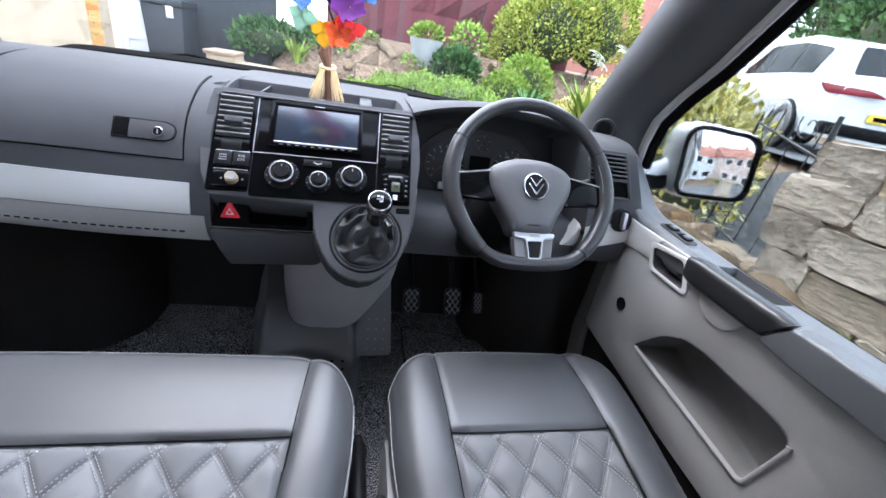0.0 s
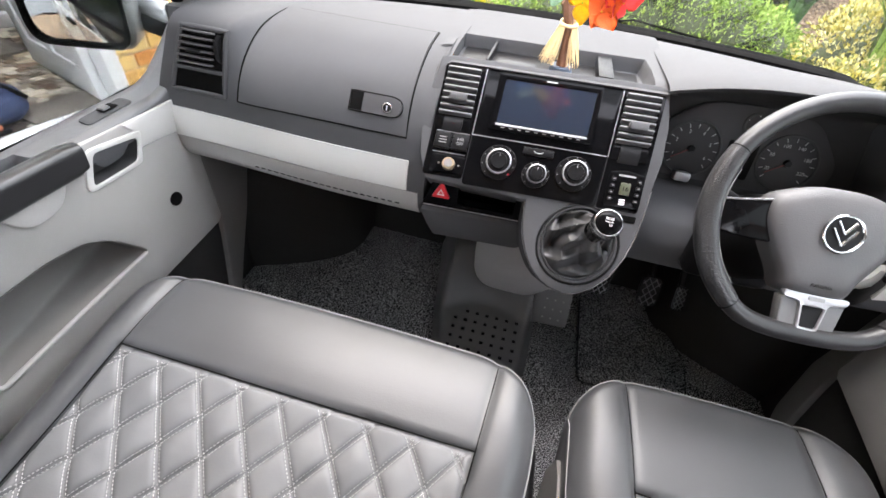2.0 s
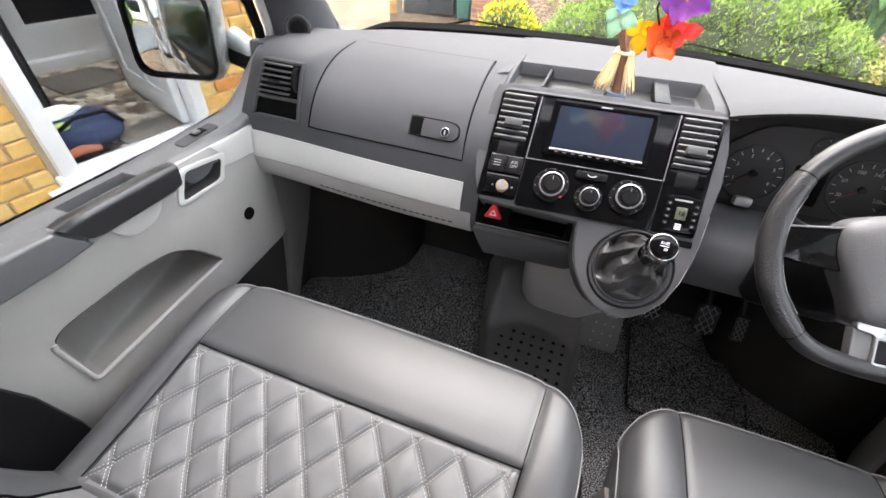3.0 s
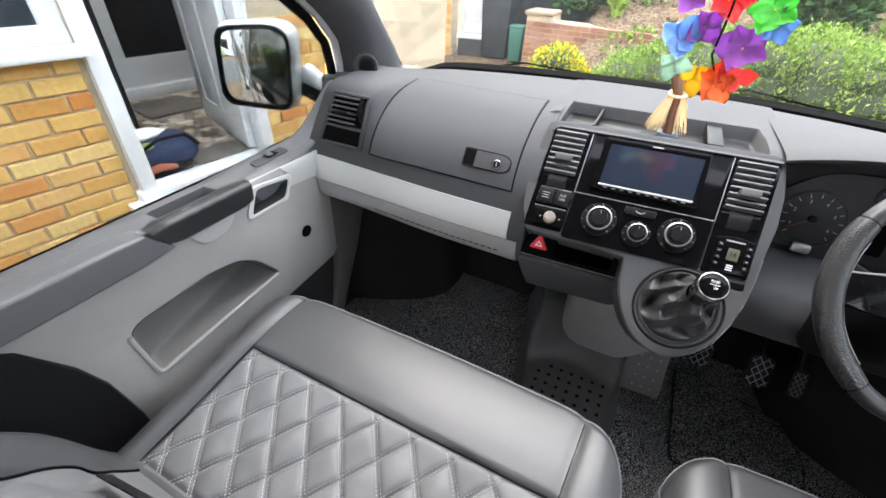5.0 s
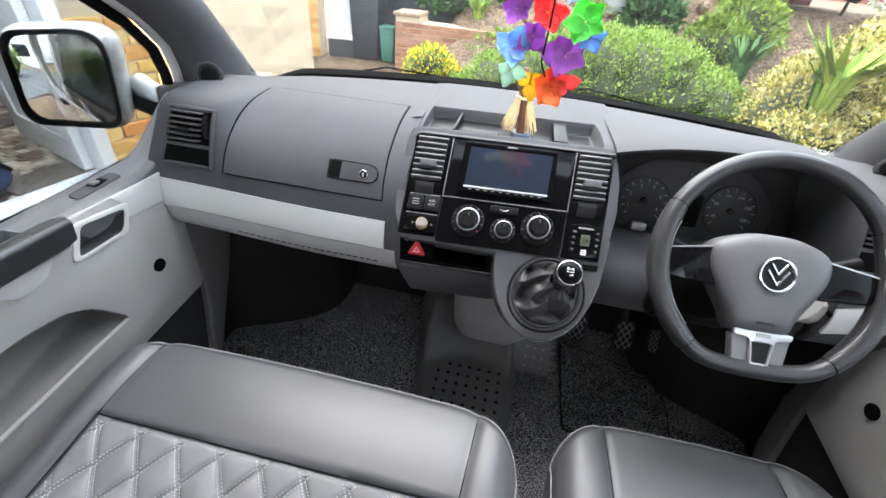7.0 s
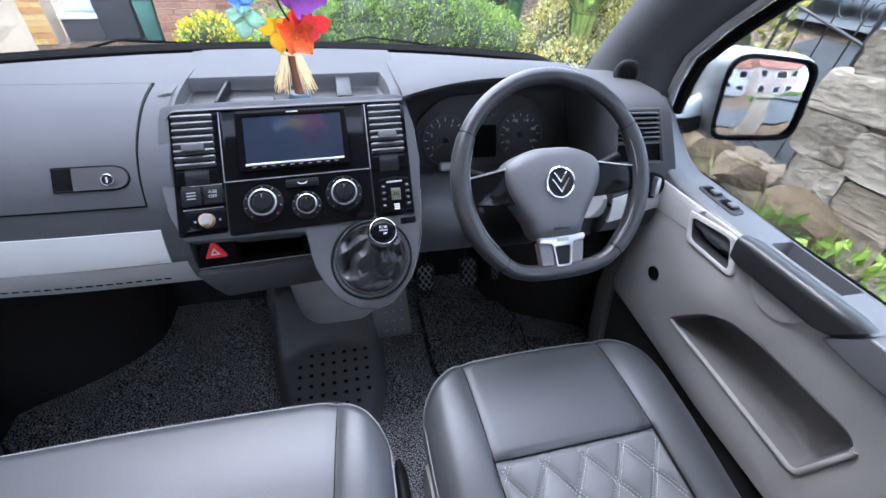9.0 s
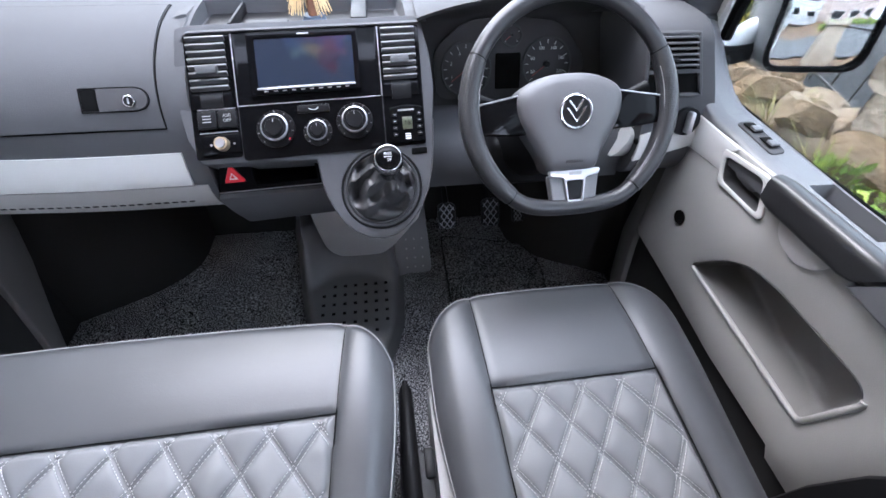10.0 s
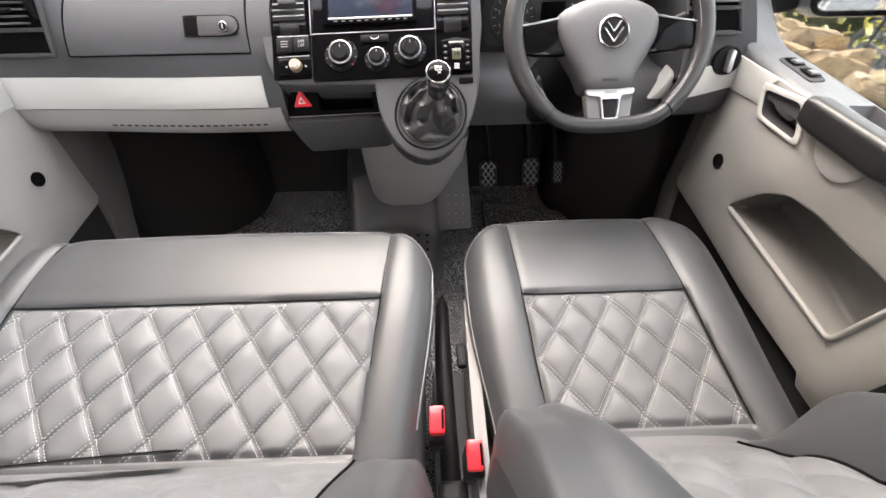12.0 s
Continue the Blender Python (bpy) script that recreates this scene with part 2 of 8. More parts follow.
def tube(bm, pts, r, seg=8, closed=False, flat=1.0):
    """A round bar along pts; r is one radius or one for each point."""
    pts = [Vector(p) for p in pts]
    n = len(pts)
    rs = r if isinstance(r, (list, tuple)) else [r] * n
    rings, up = [], None
    for i, p in enumerate(pts):
        if closed:
            d = pts[(i + 1) % n] - pts[i - 1]
        else:
            d = pts[min(i + 1, n - 1)] - pts[max(i - 1, 0)]
        d.normalize()
        if up is None:
            up = d.orthogonal().normalized()
        up = (up - d * up.dot(d)).normalized()
        side = d.cross(up)
        rings.append([p + (up * math.cos(k * 2 * math.pi / seg) + side * flat * math.sin(k * 2 * math.pi / seg)) * rs[i] for k in range(seg)])
    if closed:
        rings.append(rings[0])
        loft(bm, rings, True)
        bmesh.ops.remove_doubles(bm, verts=bm.verts, dist=1e-6)
    else:
        loft(bm, rings, True, True)
    return bm


def torus(bm, R, r, m=I4, seg=40, rs=10):
    pts = [m @ Vector((R * math.cos(a), R * math.sin(a), 0)) for a in (k * 2 * math.pi / seg for k in range(seg))]
    return tube(bm, pts, r, rs, True)


def plate(bm, outer, holes=(), depth=0.01, m=I4, bev=0.0):
    """A flat plate with holes: outline in x, y; its top at z = 0, going down by depth."""
    t = bmesh.new()
    es = []
    for loop in (outer, *holes):
        vs = [t.verts.new((x, y, 0)) for x, y in loop]
        es += [t.edges.new((vs[i - 1], vs[i])) for i in range(len(vs))]
    bmesh.ops.triangle_fill(t, use_beauty=True, use_dissolve=False, edges=es)
    r = bmesh.ops.extrude_face_region(t, geom=t.faces[:])
    bmesh.ops.translate(t, vec=(0, 0, -depth), verts=[g for g in r["geom"] if isinstance(g, bmesh.types.BMVert)])
    bmesh.ops.recalc_face_normals(t, faces=t.faces)
    if bev:
        ed = [e for e in t.edges if len(e.link_faces) == 2 and e.calc_face_angle(0) > 1.0]
        bmesh.ops.bevel(t, geom=ed, offset=bev, segments=2, profile=0.5, affect="EDGES")
    bmesh.ops.transform(t, matrix=m, verts=t.verts)
    me = bpy.data.meshes.new("tmp")
    t.to_mesh(me)
    t.free()
    bm.from_mesh(me)
    bpy.data.meshes.remove(me)
    return bm


def rrect(x0, y0, x1, y1, r=0.005, n=4):
    """The outline of a rectangle with round corners."""
    r = min(r, (x1 - x0) / 2.01, (y1 - y0) / 2.01)
    out = []
    for cx, cy, a0 in ((x1 - r, y1 - r, 0), (x0 + r, y1 - r, 90), (x0 + r, y0 + r, 180), (x1 - r, y0 + r, 270)):
        for k in range(n + 1):
            a = radians(a0 + 90 * k / n)
            out.append((cx + r * math.cos(a), cy + r * math.sin(a)))
    return out


def circle(cx, cy, r, n=24, ry=None):
    return [(cx + r * math.cos(2 * math.pi * k / n), cy + (ry or r) * math.sin(2 * math.pi * k / n)) for k in range(n)]


def rounded(pts, r, n=4):
    """A polygon with its corners rounded by about r."""
    out, N = [], len(pts)
    for i in range(N):
        p0, p, p1 = Vector(pts[i - 1]), Vector(pts[i]), Vector(pts[(i + 1) % N])
        a, b = (p0 - p), (p1 - p)
        ra, rb = min(r, a.length * 0.45), min(r, b.length * 0.45)
        s, e = p + a.normalized() * ra, p + b.normalized() * rb
        for k in range(n + 1):
            t = k / n
            out.append(tuple(s * (1 - t) ** 2 + p * 2 * t * (1 - t) + e * t * t))
    return out


def writing(name, body, size, m, mat, parent):
    cu = bpy.data.curves.new(name, "FONT")
    cu.body, cu.size, cu.extrude = body, size, 0.0002
    cu.align_x, cu.align_y = "CENTER", "CENTER"
    tmp = bpy.data.objects.new(name, cu)
    scene.collection.objects.link(tmp)
    me = bpy.data.meshes.new_from_object(tmp)
    bpy.data.objects.remove(tmp)
    me.transform(m)
    me.materials.append(mat)
    ob = new(name, me)
    WORLD[ob] = Matrix.Identity(4)
    if parent is not None:
        ob.parent, ob.matrix_parent_inverse = parent, WORLD[parent].inverted()
    return ob


def crom(P, s):
    """A point at s on a smooth curve through the list P."""
    i = max(0, min(len(P) - 2, int(math.floor(s))))
    t = s - i
    p0, p1, p2, p3 = (Vector(P[max(0, min(len(P) - 1, k))]) for k in (i - 1, i, i + 1, i + 2))
    return 0.5 * (2 * p1 + (p2 - p0) * t + (2 * p0 - 5 * p1 + 4 * p2 - p3) * t * t + (3 * p1 - p0 - 3 * p2 + p3) * t ** 3)


def smooth01(a, b, x):
    t = max(0.0, min(1.0, (x - a) / (b - a)))
    return t * t * (3 - 2 * t)


def axes(o, u, v, n):
    m = Matrix.Identity(4)
    for k, a in enumerate((u, v, n, o)):
        for r in range(3):
            m[r][k] = a[r]
    return m

# ---- the cab: floor, roof, walls ----
def pnoise(x, y, z, k):
    return noise.noise(Vector((x * k, y * k, z * k)))


def grid(bm, fn, nu, nv):
    """A sheet: fn(i / nu, j / nv) gives each point."""
    return loft(bm, [[fn(i / nu, j / nv) for j in range(nv + 1)] for i in range(nu + 1)])


single("floor", grid(B(), lambda a, b: (-0.86 + 1.72 * a, -2.6 + 3.3 * b, 0.0 + 0.004 * pnoise(a * 9, b * 16, 0, 1)), 60, 90), CARPET,
                   "dark flecked charcoal carpet on the cab floor", "floor", kind="structure")
bm = B()
rbox(bm, (0, 0, -0.035), (1.74, 1.4, 0.05), 0.01)
rbox(bm, (0, -1.65, -0.035), (1.74, 1.9, 0.05), 0.01)
single("underfloor", bm, RUBBER, "black van underfloor below the carpet", "floor", kind="structure")
# toe board and bulkhead below the windscreen
bm = B()
loft(bm, [[(x, 0.60, -0.02), (x, 0.68, 0.12), (x, 0.75, 0.34), (x, 0.78, 0.62), (x, 0.695 - 0.345 * x * x, 0.80)] for x in (-0.87, -0.6, -0.3, 0, 0.3, 0.6, 0.87)])
for sx in (-0.868, 0.868):
    loft(bm, [[(sx, y, -0.02), (sx, y, 0.30), (sx, y, 0.58), (sx, y, zt)] for y, zt in ((0.10, 0.64), (0.20, 0.70), (0.30, 0.79), (0.40, 0.79), (0.60, 0.74), (0.80, 0.70))])
single("bulkhead", bm, FOOTWELL, "black padded bulkhead in front of the footwell", "wall", kind="structure")
bm = B()
rbox(bm, (0, -1.35, 1.42), (1.62, 2.6, 0.04), 0.015)
single("ceiling", bm, LINING, "pale grey roof lining of the van", "ceiling", kind="structure")
for sd, nm in ((-1, "wall_left"), (1, "wall_right")):
    bm = B()
    m = axes((sd * 0.86, 0, 0), (0, 1, 0), (0, 0, 1), (-sd, 0, 0))
    plate(bm, [(-2.65, -0.02), (-0.98, -0.02), (-0.98, 1.40), (-2.65, 1.40)], [rrect(-2.55, 0.46, -1.06, 1.34, 0.06)], 0.03, m)
    single(nm, bm, DOORGREY, "grey side wall of the van behind the cab", "wall", kind="structure")
# rear opening is made up and out of view; it brightens the cab
bm = plate(B(), [(-0.86, -0.02), (0.86, -0.02), (0.86, 1.41), (-0.86, 1.41)], [rrect(-0.80, 0.03, 0.80, 1.37, 0.06)], 0.04, axes((0, -2.62, 0), (1, 0, 0), (0, 0, 1), (0, -1, 0)))
single("wall_back", bm, DOORGREY, "grey rear frame of the van, opened unseen to let light in", "wall", kind="structure")

# ---- dashboard ----
dash = thing("dashboard", "grey moulded plastic van dashboard with a pale silver strip", "dashboard", (0, 0.3, 0.55))


def screen_y(x):
    return 0.605 - 0.345 * x * x


END = [(0.30, 0.57), (0.13, 0.555), (0.085, 0.572), (0.072, 0.622), (0.082, 0.688), (0.088, 0.725), (0.095, 0.77), (0.103, 0.81),
       (0.116, 0.846), (0.15, 0.864), (0.22, 0.868), (0.34, 0.862)]
MID = [(0.30, 0.562), (0.12, 0.546), (0.078, 0.560), (0.060, 0.618), (0.070, 0.684), (0.079, 0.725), (0.098, 0.767), (0.133, 0.805),
       (0.185, 0.834), (0.24, 0.851), (0.32, 0.859), (0.42, 0.858)]


def dash_pt(x, s, off=0.0):
    """A point of the dashboard's skin: s runs from the underside over the face to the windscreen."""
    a = smooth01(4.2, 5.2, s)
    w = (1 - a) * smooth01(0.35, 0.80, abs(x)) + a * smooth01(0.585, 0.655, abs(x))
    prof = [Vector(a).lerp(Vector(b), w) for a, b in zip(MID, END)]
    prof += [Vector((screen_y(x) - 0.01, 0.85)), Vector((screen_y(x) + 0.08, 0.815))]
    p = crom(prof, s)
    if off:
        d = crom(prof, min(s + 0.05, 13)) - crom(prof, max(s - 0.05, 0))
        d.normalize()
        p = p + Vector((-d.y, d.x)) * off
    lean = 0.065 * smooth01(0.66, 0.88, p.y) * max(0.0, min(1.0, (abs(x) - 0.55) / 0.25))
    return Vector((x - math.copysign(lean, x), p.x, p.y))


def dash_patch(bm, x0, x1, s0, s1, off, nx=24, ns=16, taper=None):
    """A raised piece lying on the dashboard's skin, with turned-down edges."""
    t = taper or (lambda a, b: (x0 + (x1 - x0) * a, s0 + (s1 - s0) * b))
    rings = []
    for i in range(-1, nx + 2):
        a = min(max(i / nx, 0), 1)
        row = []
        for j in range(-1, ns + 2):
            b = min(max(j / ns, 0), 1)
            edge = i < 0 or i > nx or j < 0 or j > ns
            row.append(dash_pt(*t(a, b), -0.004 if edge else off))
        rings.append(row)
    return loft(bm, rings)


def dash_line(bm, pts, r=0.0014, off=0.001):
    return tube(bm, [dash_pt(x, s, off) for x, s in pts], r, 6)


xs = [-0.815 + 0.615 * k / 50 for k in range(51)]
bm = loft(B(), [[dash_pt(x, k / 4) for k in range(53)] for x in xs], caps=False)
for x in (xs[0], xs[-1]):
    bm.faces.new([bm.verts.new(dash_pt(x, k / 4)) for k in range(53)])
part("passenger_side", bm, DASH, dash)
part("lower_trim", dash_patch(B(), -0.812, -0.212, 1.60, 2.98, 0.002), DOORGREY, dash, "mid grey rolled lower trim")
for k in range(22):
    part("vent_hole", dash_patch(B(), -0.60 + 0.016 * k, -0.590 + 0.016 * k, 2.30, 2.36, 0.0028, 2, 1), BLACK, dash)
part("silver_strip", dash_patch(B(), -0.812, -0.236, 3.03, 3.97, 0.004), SILVER, dash, "pale silver trim strip")
glove = part("glovebox_lid", dash_patch(B(), -0.612, -0.247, 5.05, 9.75, 0.003, taper=lambda a, b: (-0.612 + 0.010 * b + (0.365 - 0.016 * b) * a, 5.05 + 4.7 * b)), DASH, dash)
seam = [(-0.616 + 0.010 * k / 12, 5.0 + 4.8 * k / 12) for k in range(13)] + [(-0.602 + 0.352 * k / 12, 9.8) for k in range(13)]
seam += [(-0.246 + 0.004 * k / 12 - 0.004, 9.8 - 4.8 * k / 12) for k in range(13)] + [(-0.246 - 0.37 * k / 12, 5.0) for k in range(13)]
part("lid_gap", dash_line(B(), seam, 0.0014, 0.0005), BLACK, dash, "dark gap round the glovebox lid")
def pill(x0, x1, s0, s1, r):
    """Outline for a patch that is round at its far end."""
    return lambda a, b: (x0 + (x1 - r * (1 - math.sqrt(max(0.0, 1 - (2 * b - 1) ** 2))) - x0) * a, s0 + (s1 - s0) * b)


latch = part("latch_plate", dash_patch(B(), 0, 0, 0, 0, 0.0062, 12, 16, pill(-0.340, -0.262, 5.72, 6.42, 0.020)), surface("latch_plastic", (0.030, 0.030, 0.032), 0.42), glove, "dark grey latch plate")
edge = pill(-0.368, -0.260, 5.69, 6.45, 0.021)
loop = [edge(k / 8, 0) for k in range(9)] + [edge(1, k / 12) for k in range(1, 12)] + [edge(1 - k / 8, 1) for k in range(9)] + [edge(0, 0)]
part("latch_edge", dash_line(B(), loop, 0.0011, 0.0040), BLACK, glove)
part("latch_recess", dash_patch(B(), -0.366, -0.342, 5.73, 6.41, 0.0042, 6, 6), BLACK, glove)
lk = dash_pt(-0.289, 6.0, 0.009)
lm = Matrix.Translation(lk) @ Matrix.Rotation(radians(62), 4, "X")
part("lock", torus(B(), 0.0085, 0.0014, lm @ Matrix.Translation((0, 0, 0.002)), 28, 8), CHROME, glove, "chrome key lock")
part("lock_barrel", cone(B(), 0.0078, 0.0078, 0.006, lm), DARK, glove)
part("keyhole", rbox(B(), (0, 0, 0.0035), (0.0022, 0.009, 0.001), 0, lm), SATIN, glove)
# face vents at both ends
SLAT = surface("slat_plastic", (0.047, 0.047, 0.049), 0.45, vary=0.06)
ES = [(1, "driver_vent"), (-1, "passenger_vent")]


for sd, nm in ES:
    x0, x1 = sd * 0.648, sd * 0.778
    lo, hi = min(x0, x1), max(x0, x1)
    bm = B()
    up = 0.30 if sd > 0 else 0.0
    ring = [(lo, 5.05 + up), (hi, 5.05 + up), (hi, 8.0), (lo, 8.0)]
    path = []
    for k in range(4):
        a, b = ring[k], ring[(k + 1) % 4]
        path += [(a[0] + (b[0] - a[0]) * t / 6, a[1] + (b[1] - a[1]) * t / 6) for t in range(6)]
    tube(bm, [dash_pt(x, s, 0.002) for x, s in path], 0.005, 8, True)
    vent = part(nm, bm, DASH, dash)
    part("vent_recess", dash_patch(B(), lo + 0.004, hi - 0.004, 6.15 + up, 7.92, 0.0015, 6, 10), BLACK, vent)
    part("open_bin", dash_patch(B(), lo + 0.006, hi - 0.006, 5.12 + up, 5.98 + up, 0.0025, 6, 6), BLACK, vent, "dark open bin under the vent")
    part("crossbar", dash_patch(B(), lo, hi, 5.98 + up, 6.14 + up, 0.006, 6, 3), DASH, vent)
    for k in range(6):
        s = 6.34 + up + (0.29 - up * 0.17) * k
        bm = B()
        a, b = dash_pt(lo + 0.008, s, 0.004), dash_pt(hi - (0.03 if sd < 0 else 0.008), s, 0.004)
        c = (a + b) / 2
        rbox(bm, c, (abs(b.x - a.x), 0.016, 0.0035), 0.0012, Matrix.Translation(c) @ Matrix.Rotation(radians(-14), 4, "X") @ Matrix.Translation(-c))
        part("vent_slat", bm, SLAT, vent)
    c = dash_pt((lo + hi) / 2 - 0.012, 6.9, 0.012)
    part("vent_tab", rbox(B(), c, (0.03, 0.012, 0.006), 0.002), DARK, vent)
    if sd < 0:
        c = dash_pt(hi - 0.014, 7.0, 0.006)
        part("vent_wheel", cone(B(), 0.03, 0.03, 0.009, Matrix.Translation(c + Vector((0, 0.022, 0))) @ Matrix.Rotation(radians(90), 4, "Y"), 32), DARK, vent)

# middle of the top, with the open tray
def top_mid(a, b):
    x = -0.243 + 0.466 * a
    y = 0.180 + 0.08 * x + 0.20 * min(1, b / 0.6)
    y += max(0, b - 0.6) / 0.4 * (screen_y(x) + 0.06 - y)
    z = 0.858 - 0.04 * smooth01(screen_y(x) - 0.03, screen_y(x) + 0.08, y)
    f = 0.08 * x
    left = -0.208 + 0.10 * max(0, y - 0.30)
    d = min(x - left, 0.182 - 0.10 * max(0, y - 0.30) - x + 0.004, y - 0.210 - f, 0.352 + f - y)
    z -= 0.028 * smooth01(0.0, 0.007, d)
    z -= 0.006 * (1 - smooth01(0.19, 0.235, y - f))
    skin = float(np.interp(y, [0.098, 0.133, 0.185, 0.24, 0.32, 0.42, 0.6], [0.767, 0.805, 0.834, 0.851, 0.859, 0.858, 0.85]))
    z = min(z, skin + (z - skin) * (smooth01(-0.243, -0.212, x) if y > 0.245 else smooth01(-0.225, -0.185, x))) if x < -0.18 else z
    return (x, y, z)


part("dash_top", grid(B(), top_mid, 200, 180), DASH, dash)
for x, w in ((-0.130, 0.006), (0.098, 0.030)):
    part("tray_divider", rbox(B(), (x, 0.287 + 0.08 * x, 0.842), (w, 0.13, 0.022), 0.003), DARK, dash)
part("tray_floor", rbox(B(), (-0.012, 0.281, 0.8315), (0.36, 0.112, 0.004), 0.001), DARK, dash, "dark tray floor")
part("tray_mat", rbox(B(), (-0.075, 0.255, 0.836), (0.08, 0.03, 0.012), 0.004), DARK, dash)

# driver's side: hood over the dials, recess, lower panel
HOODBLACK = surface("hood_black", (0.024, 0.024, 0.025), 0.6, grain=0.4, grain_scale=600, spec=0.12)
def hood(x):
    t = (x - 0.435) / 0.235
    return 0.044 * max(0.0, 1 - abs(t) ** 2.3)


def drv(x, k):
    h = hood(x)
    w = screen_y(x)
    lip = 0.165 + 0.03 * (1 - h / 0.044)
    P = [(w + 0.08, 0.815), (w - 0.01, 0.85), (0.42, 0.859 + h * 0.25), (0.33, 0.861 + h * 0.65), (0.25, 0.862 + h * 0.92), (lip + 0.012, 0.861 + h),
         (lip, 0.857 + h), (lip + 0.004, 0.85 + h), (0.25, 0.838 + h * 0.8), (0.33, 0.825), (0.335, 0.81), (0.262, 0.655), (0.20, 0.648), (0.135, 0.646),
         (0.118, 0.63), (0.108, 0.58), (0.115, 0.535), (0.15, 0.52), (0.30, 0.52)]
    return (x, *P[k])


bm = loft(B(), [[drv(0.205 + 0.455 * i / 36, k) for k in range(9)] for i in range(37)])
loft(bm, [[drv(0.205 + 0.455 * i / 36, k) for k in range(11, 19)] for i in range(37)])
part("instrument_hood", bm, DASH, dash, angle=50)
bm = loft(B(), [[drv(0.205 + 0.455 * i / 36, k) for k in range(8, 12)] for i in range(37)])
part("hood_lining", bm, HOODBLACK, dash, "black inside of the instrument hood", 50)
xs = [0.655 + 0.16 * k / 12 for k in range(13)]
bm = loft(B(), [[dash_pt(x, k / 4) for k in range(53)] for x in xs])
for x in (xs[0], xs[-1]):
    bm.faces.new([bm.verts.new(dash_pt(x, k / 4)) for k in range(53)])
part("driver_end", bm, DASH, dash)
part("silver_strip", dash_patch(B(), 0.655, 0.814, 2.6, 4.1, 0.005, 10, 10, lambda a, b: (0.655 + 0.159 * a, (2.75 + 0.6 * a) * (1 - b) + (3.62 + 0.5 * a) * b)), SILVER, dash, "pale silver trim strip")
bm = B()
loft(bm, [[(x + k * (0.672 - x), y, z) for x, y, z in ((0.650, 0.13, 0.663), (0.648, 0.100, 0.661), (0.646, 0.090, 0.655), (0.640, 0.085, 0.640), (0.630, 0.087, 0.618), (0.622, 0.100, 0.598), (0.620, 0.13, 0.592))] for k in (0.0, 0.35, 0.7, 1.0)], False, True)
part("silver_strip", bm, SILVER, dash, "pale silver trim strip")
part("coin_slot", rbox(B(), (0.664, 0.076, 0.648), (0.030, 0.012, 0.010), 0.003), BLACK, dash)
bm = B()
lm = Matrix.Translation(dash_pt(0.750, 4.0, 0.004)) @ Matrix.Rotation(radians(76), 4, "X")
cone(bm, 0.030, 0.028, 0.012, lm, 32)
switch = part("light_switch", bm, DARK, dash, "round black headlamp switch")
part("switch_grip", rbox(B(), (0, 0, 0.013), (0.011, 0.044, 0.02), 0.005, lm), SATIN, switch, "satin rotary grip")
# lower driver's panel under the wheel
bm = B()
plate(bm, rounded([(0.215, 0.545), (0.352, 0.550), (0.352, 0.604), (0.215, 0.614)], 0.01), (), 0.02, axes((0, 0.098, 0), (1, 0, 0), (0, 0.12, 1), (0, -1, 0.12)), 0.003)
part("knee_panel", bm, DOORGREY, dash, "grey knee panel")
part("column_cover", rbox(B(), (0.425, 0.122, 0.605), (0.17, 0.09, 0.115), 0.022, I4, 3), DARK, dash, "black cover under the steering column", 60)

# ---- dials ----
dials = thing("instrument_cluster", "dark instrument cluster with two round dials under a hood", "instrument cluster", (0.42, 0.3, 0.70))
cu, cv = Vector((1, 0, 0)), Vector((0, 0.36, 1)).normalized()
CL = axes((0.418, 0.292, 0.735), cu, cv, cu.cross(cv))
part("dial_board", plate(B(), rounded([(-0.165, -0.075), (0.165, -0.075), (0.185, 0.0), (0.12, 0.08), (0.0, 0.092), (-0.10, 0.085), (-0.17, 0.03)], 0.03), (), 0.01, CL, 0.002), surface("dial_face", (0.032, 0.032, 0.034), 0.55, spec=0.2), dials, "charcoal dial face")
for cx, cy, r in ((-0.097, -0.012, 0.056), (0.09, -0.006, 0.056), (0.005, 0.055, 0.022)):
    d = part("dial", torus(B(), r, 0.0028, CL @ Matrix.Translation((cx, cy, 0.002)), 36, 8), DASH, dials)
    for k in range(13 if r > 0.03 else 5):
        a = radians(222 - 264 * k / (12 if r > 0.03 else 4))
        m = CL @ Matrix.Translation((cx + r * 0.84 * math.cos(a), cy + r * 0.84 * math.sin(a), 0.0015)) @ Matrix.Rotation(a, 4, "Z")
        part("tick", rbox(B(), (0, 0, 0), (r * 0.14, 0.0012, 0.001), 0, m), DIALINK, d)
    a = radians(215)
    m = CL @ Matrix.Translation((cx, cy, 0.004)) @ Matrix.Rotation(a, 4, "Z")
    part("needle", rbox(B(), (r * 0.35, 0, 0), (r * 0.8, 0.0018, 0.0015), 0, m), surface("needle_red", (0.16, 0.02, 0.02), 0.5), d, "dull red needle")
    part("hub", cone(B(), r * 0.14, r * 0.11, 0.006, CL @ Matrix.Translation((cx, cy, 0.005))), DARK, d)
    if r > 0.03:
        for k in range(6):
            a = radians(205 - 230 * k / 5)
            writing("dial_number", str(k + 1) if cx < 0 else str(20 + 40 * k), 0.010, CL @ Matrix.Translation((cx + r * 0.64 * math.cos(a), cy + r * 0.64 * math.sin(a), 0.0015)), DIALINK, d)
part("trip_display", plate(B(), rrect(-0.03, -0.055, 0.028, 0.02, 0.004), (), 0.004, CL @ Matrix.Translation((0, 0, 0.002))), BLACK, dials)
part("reset_button", rbox(B(), (-0.10, -0.070, 0.014), (0.034, 0.020, 0.024), 0.006, CL), SATIN, dials, "satin silver reset knob")

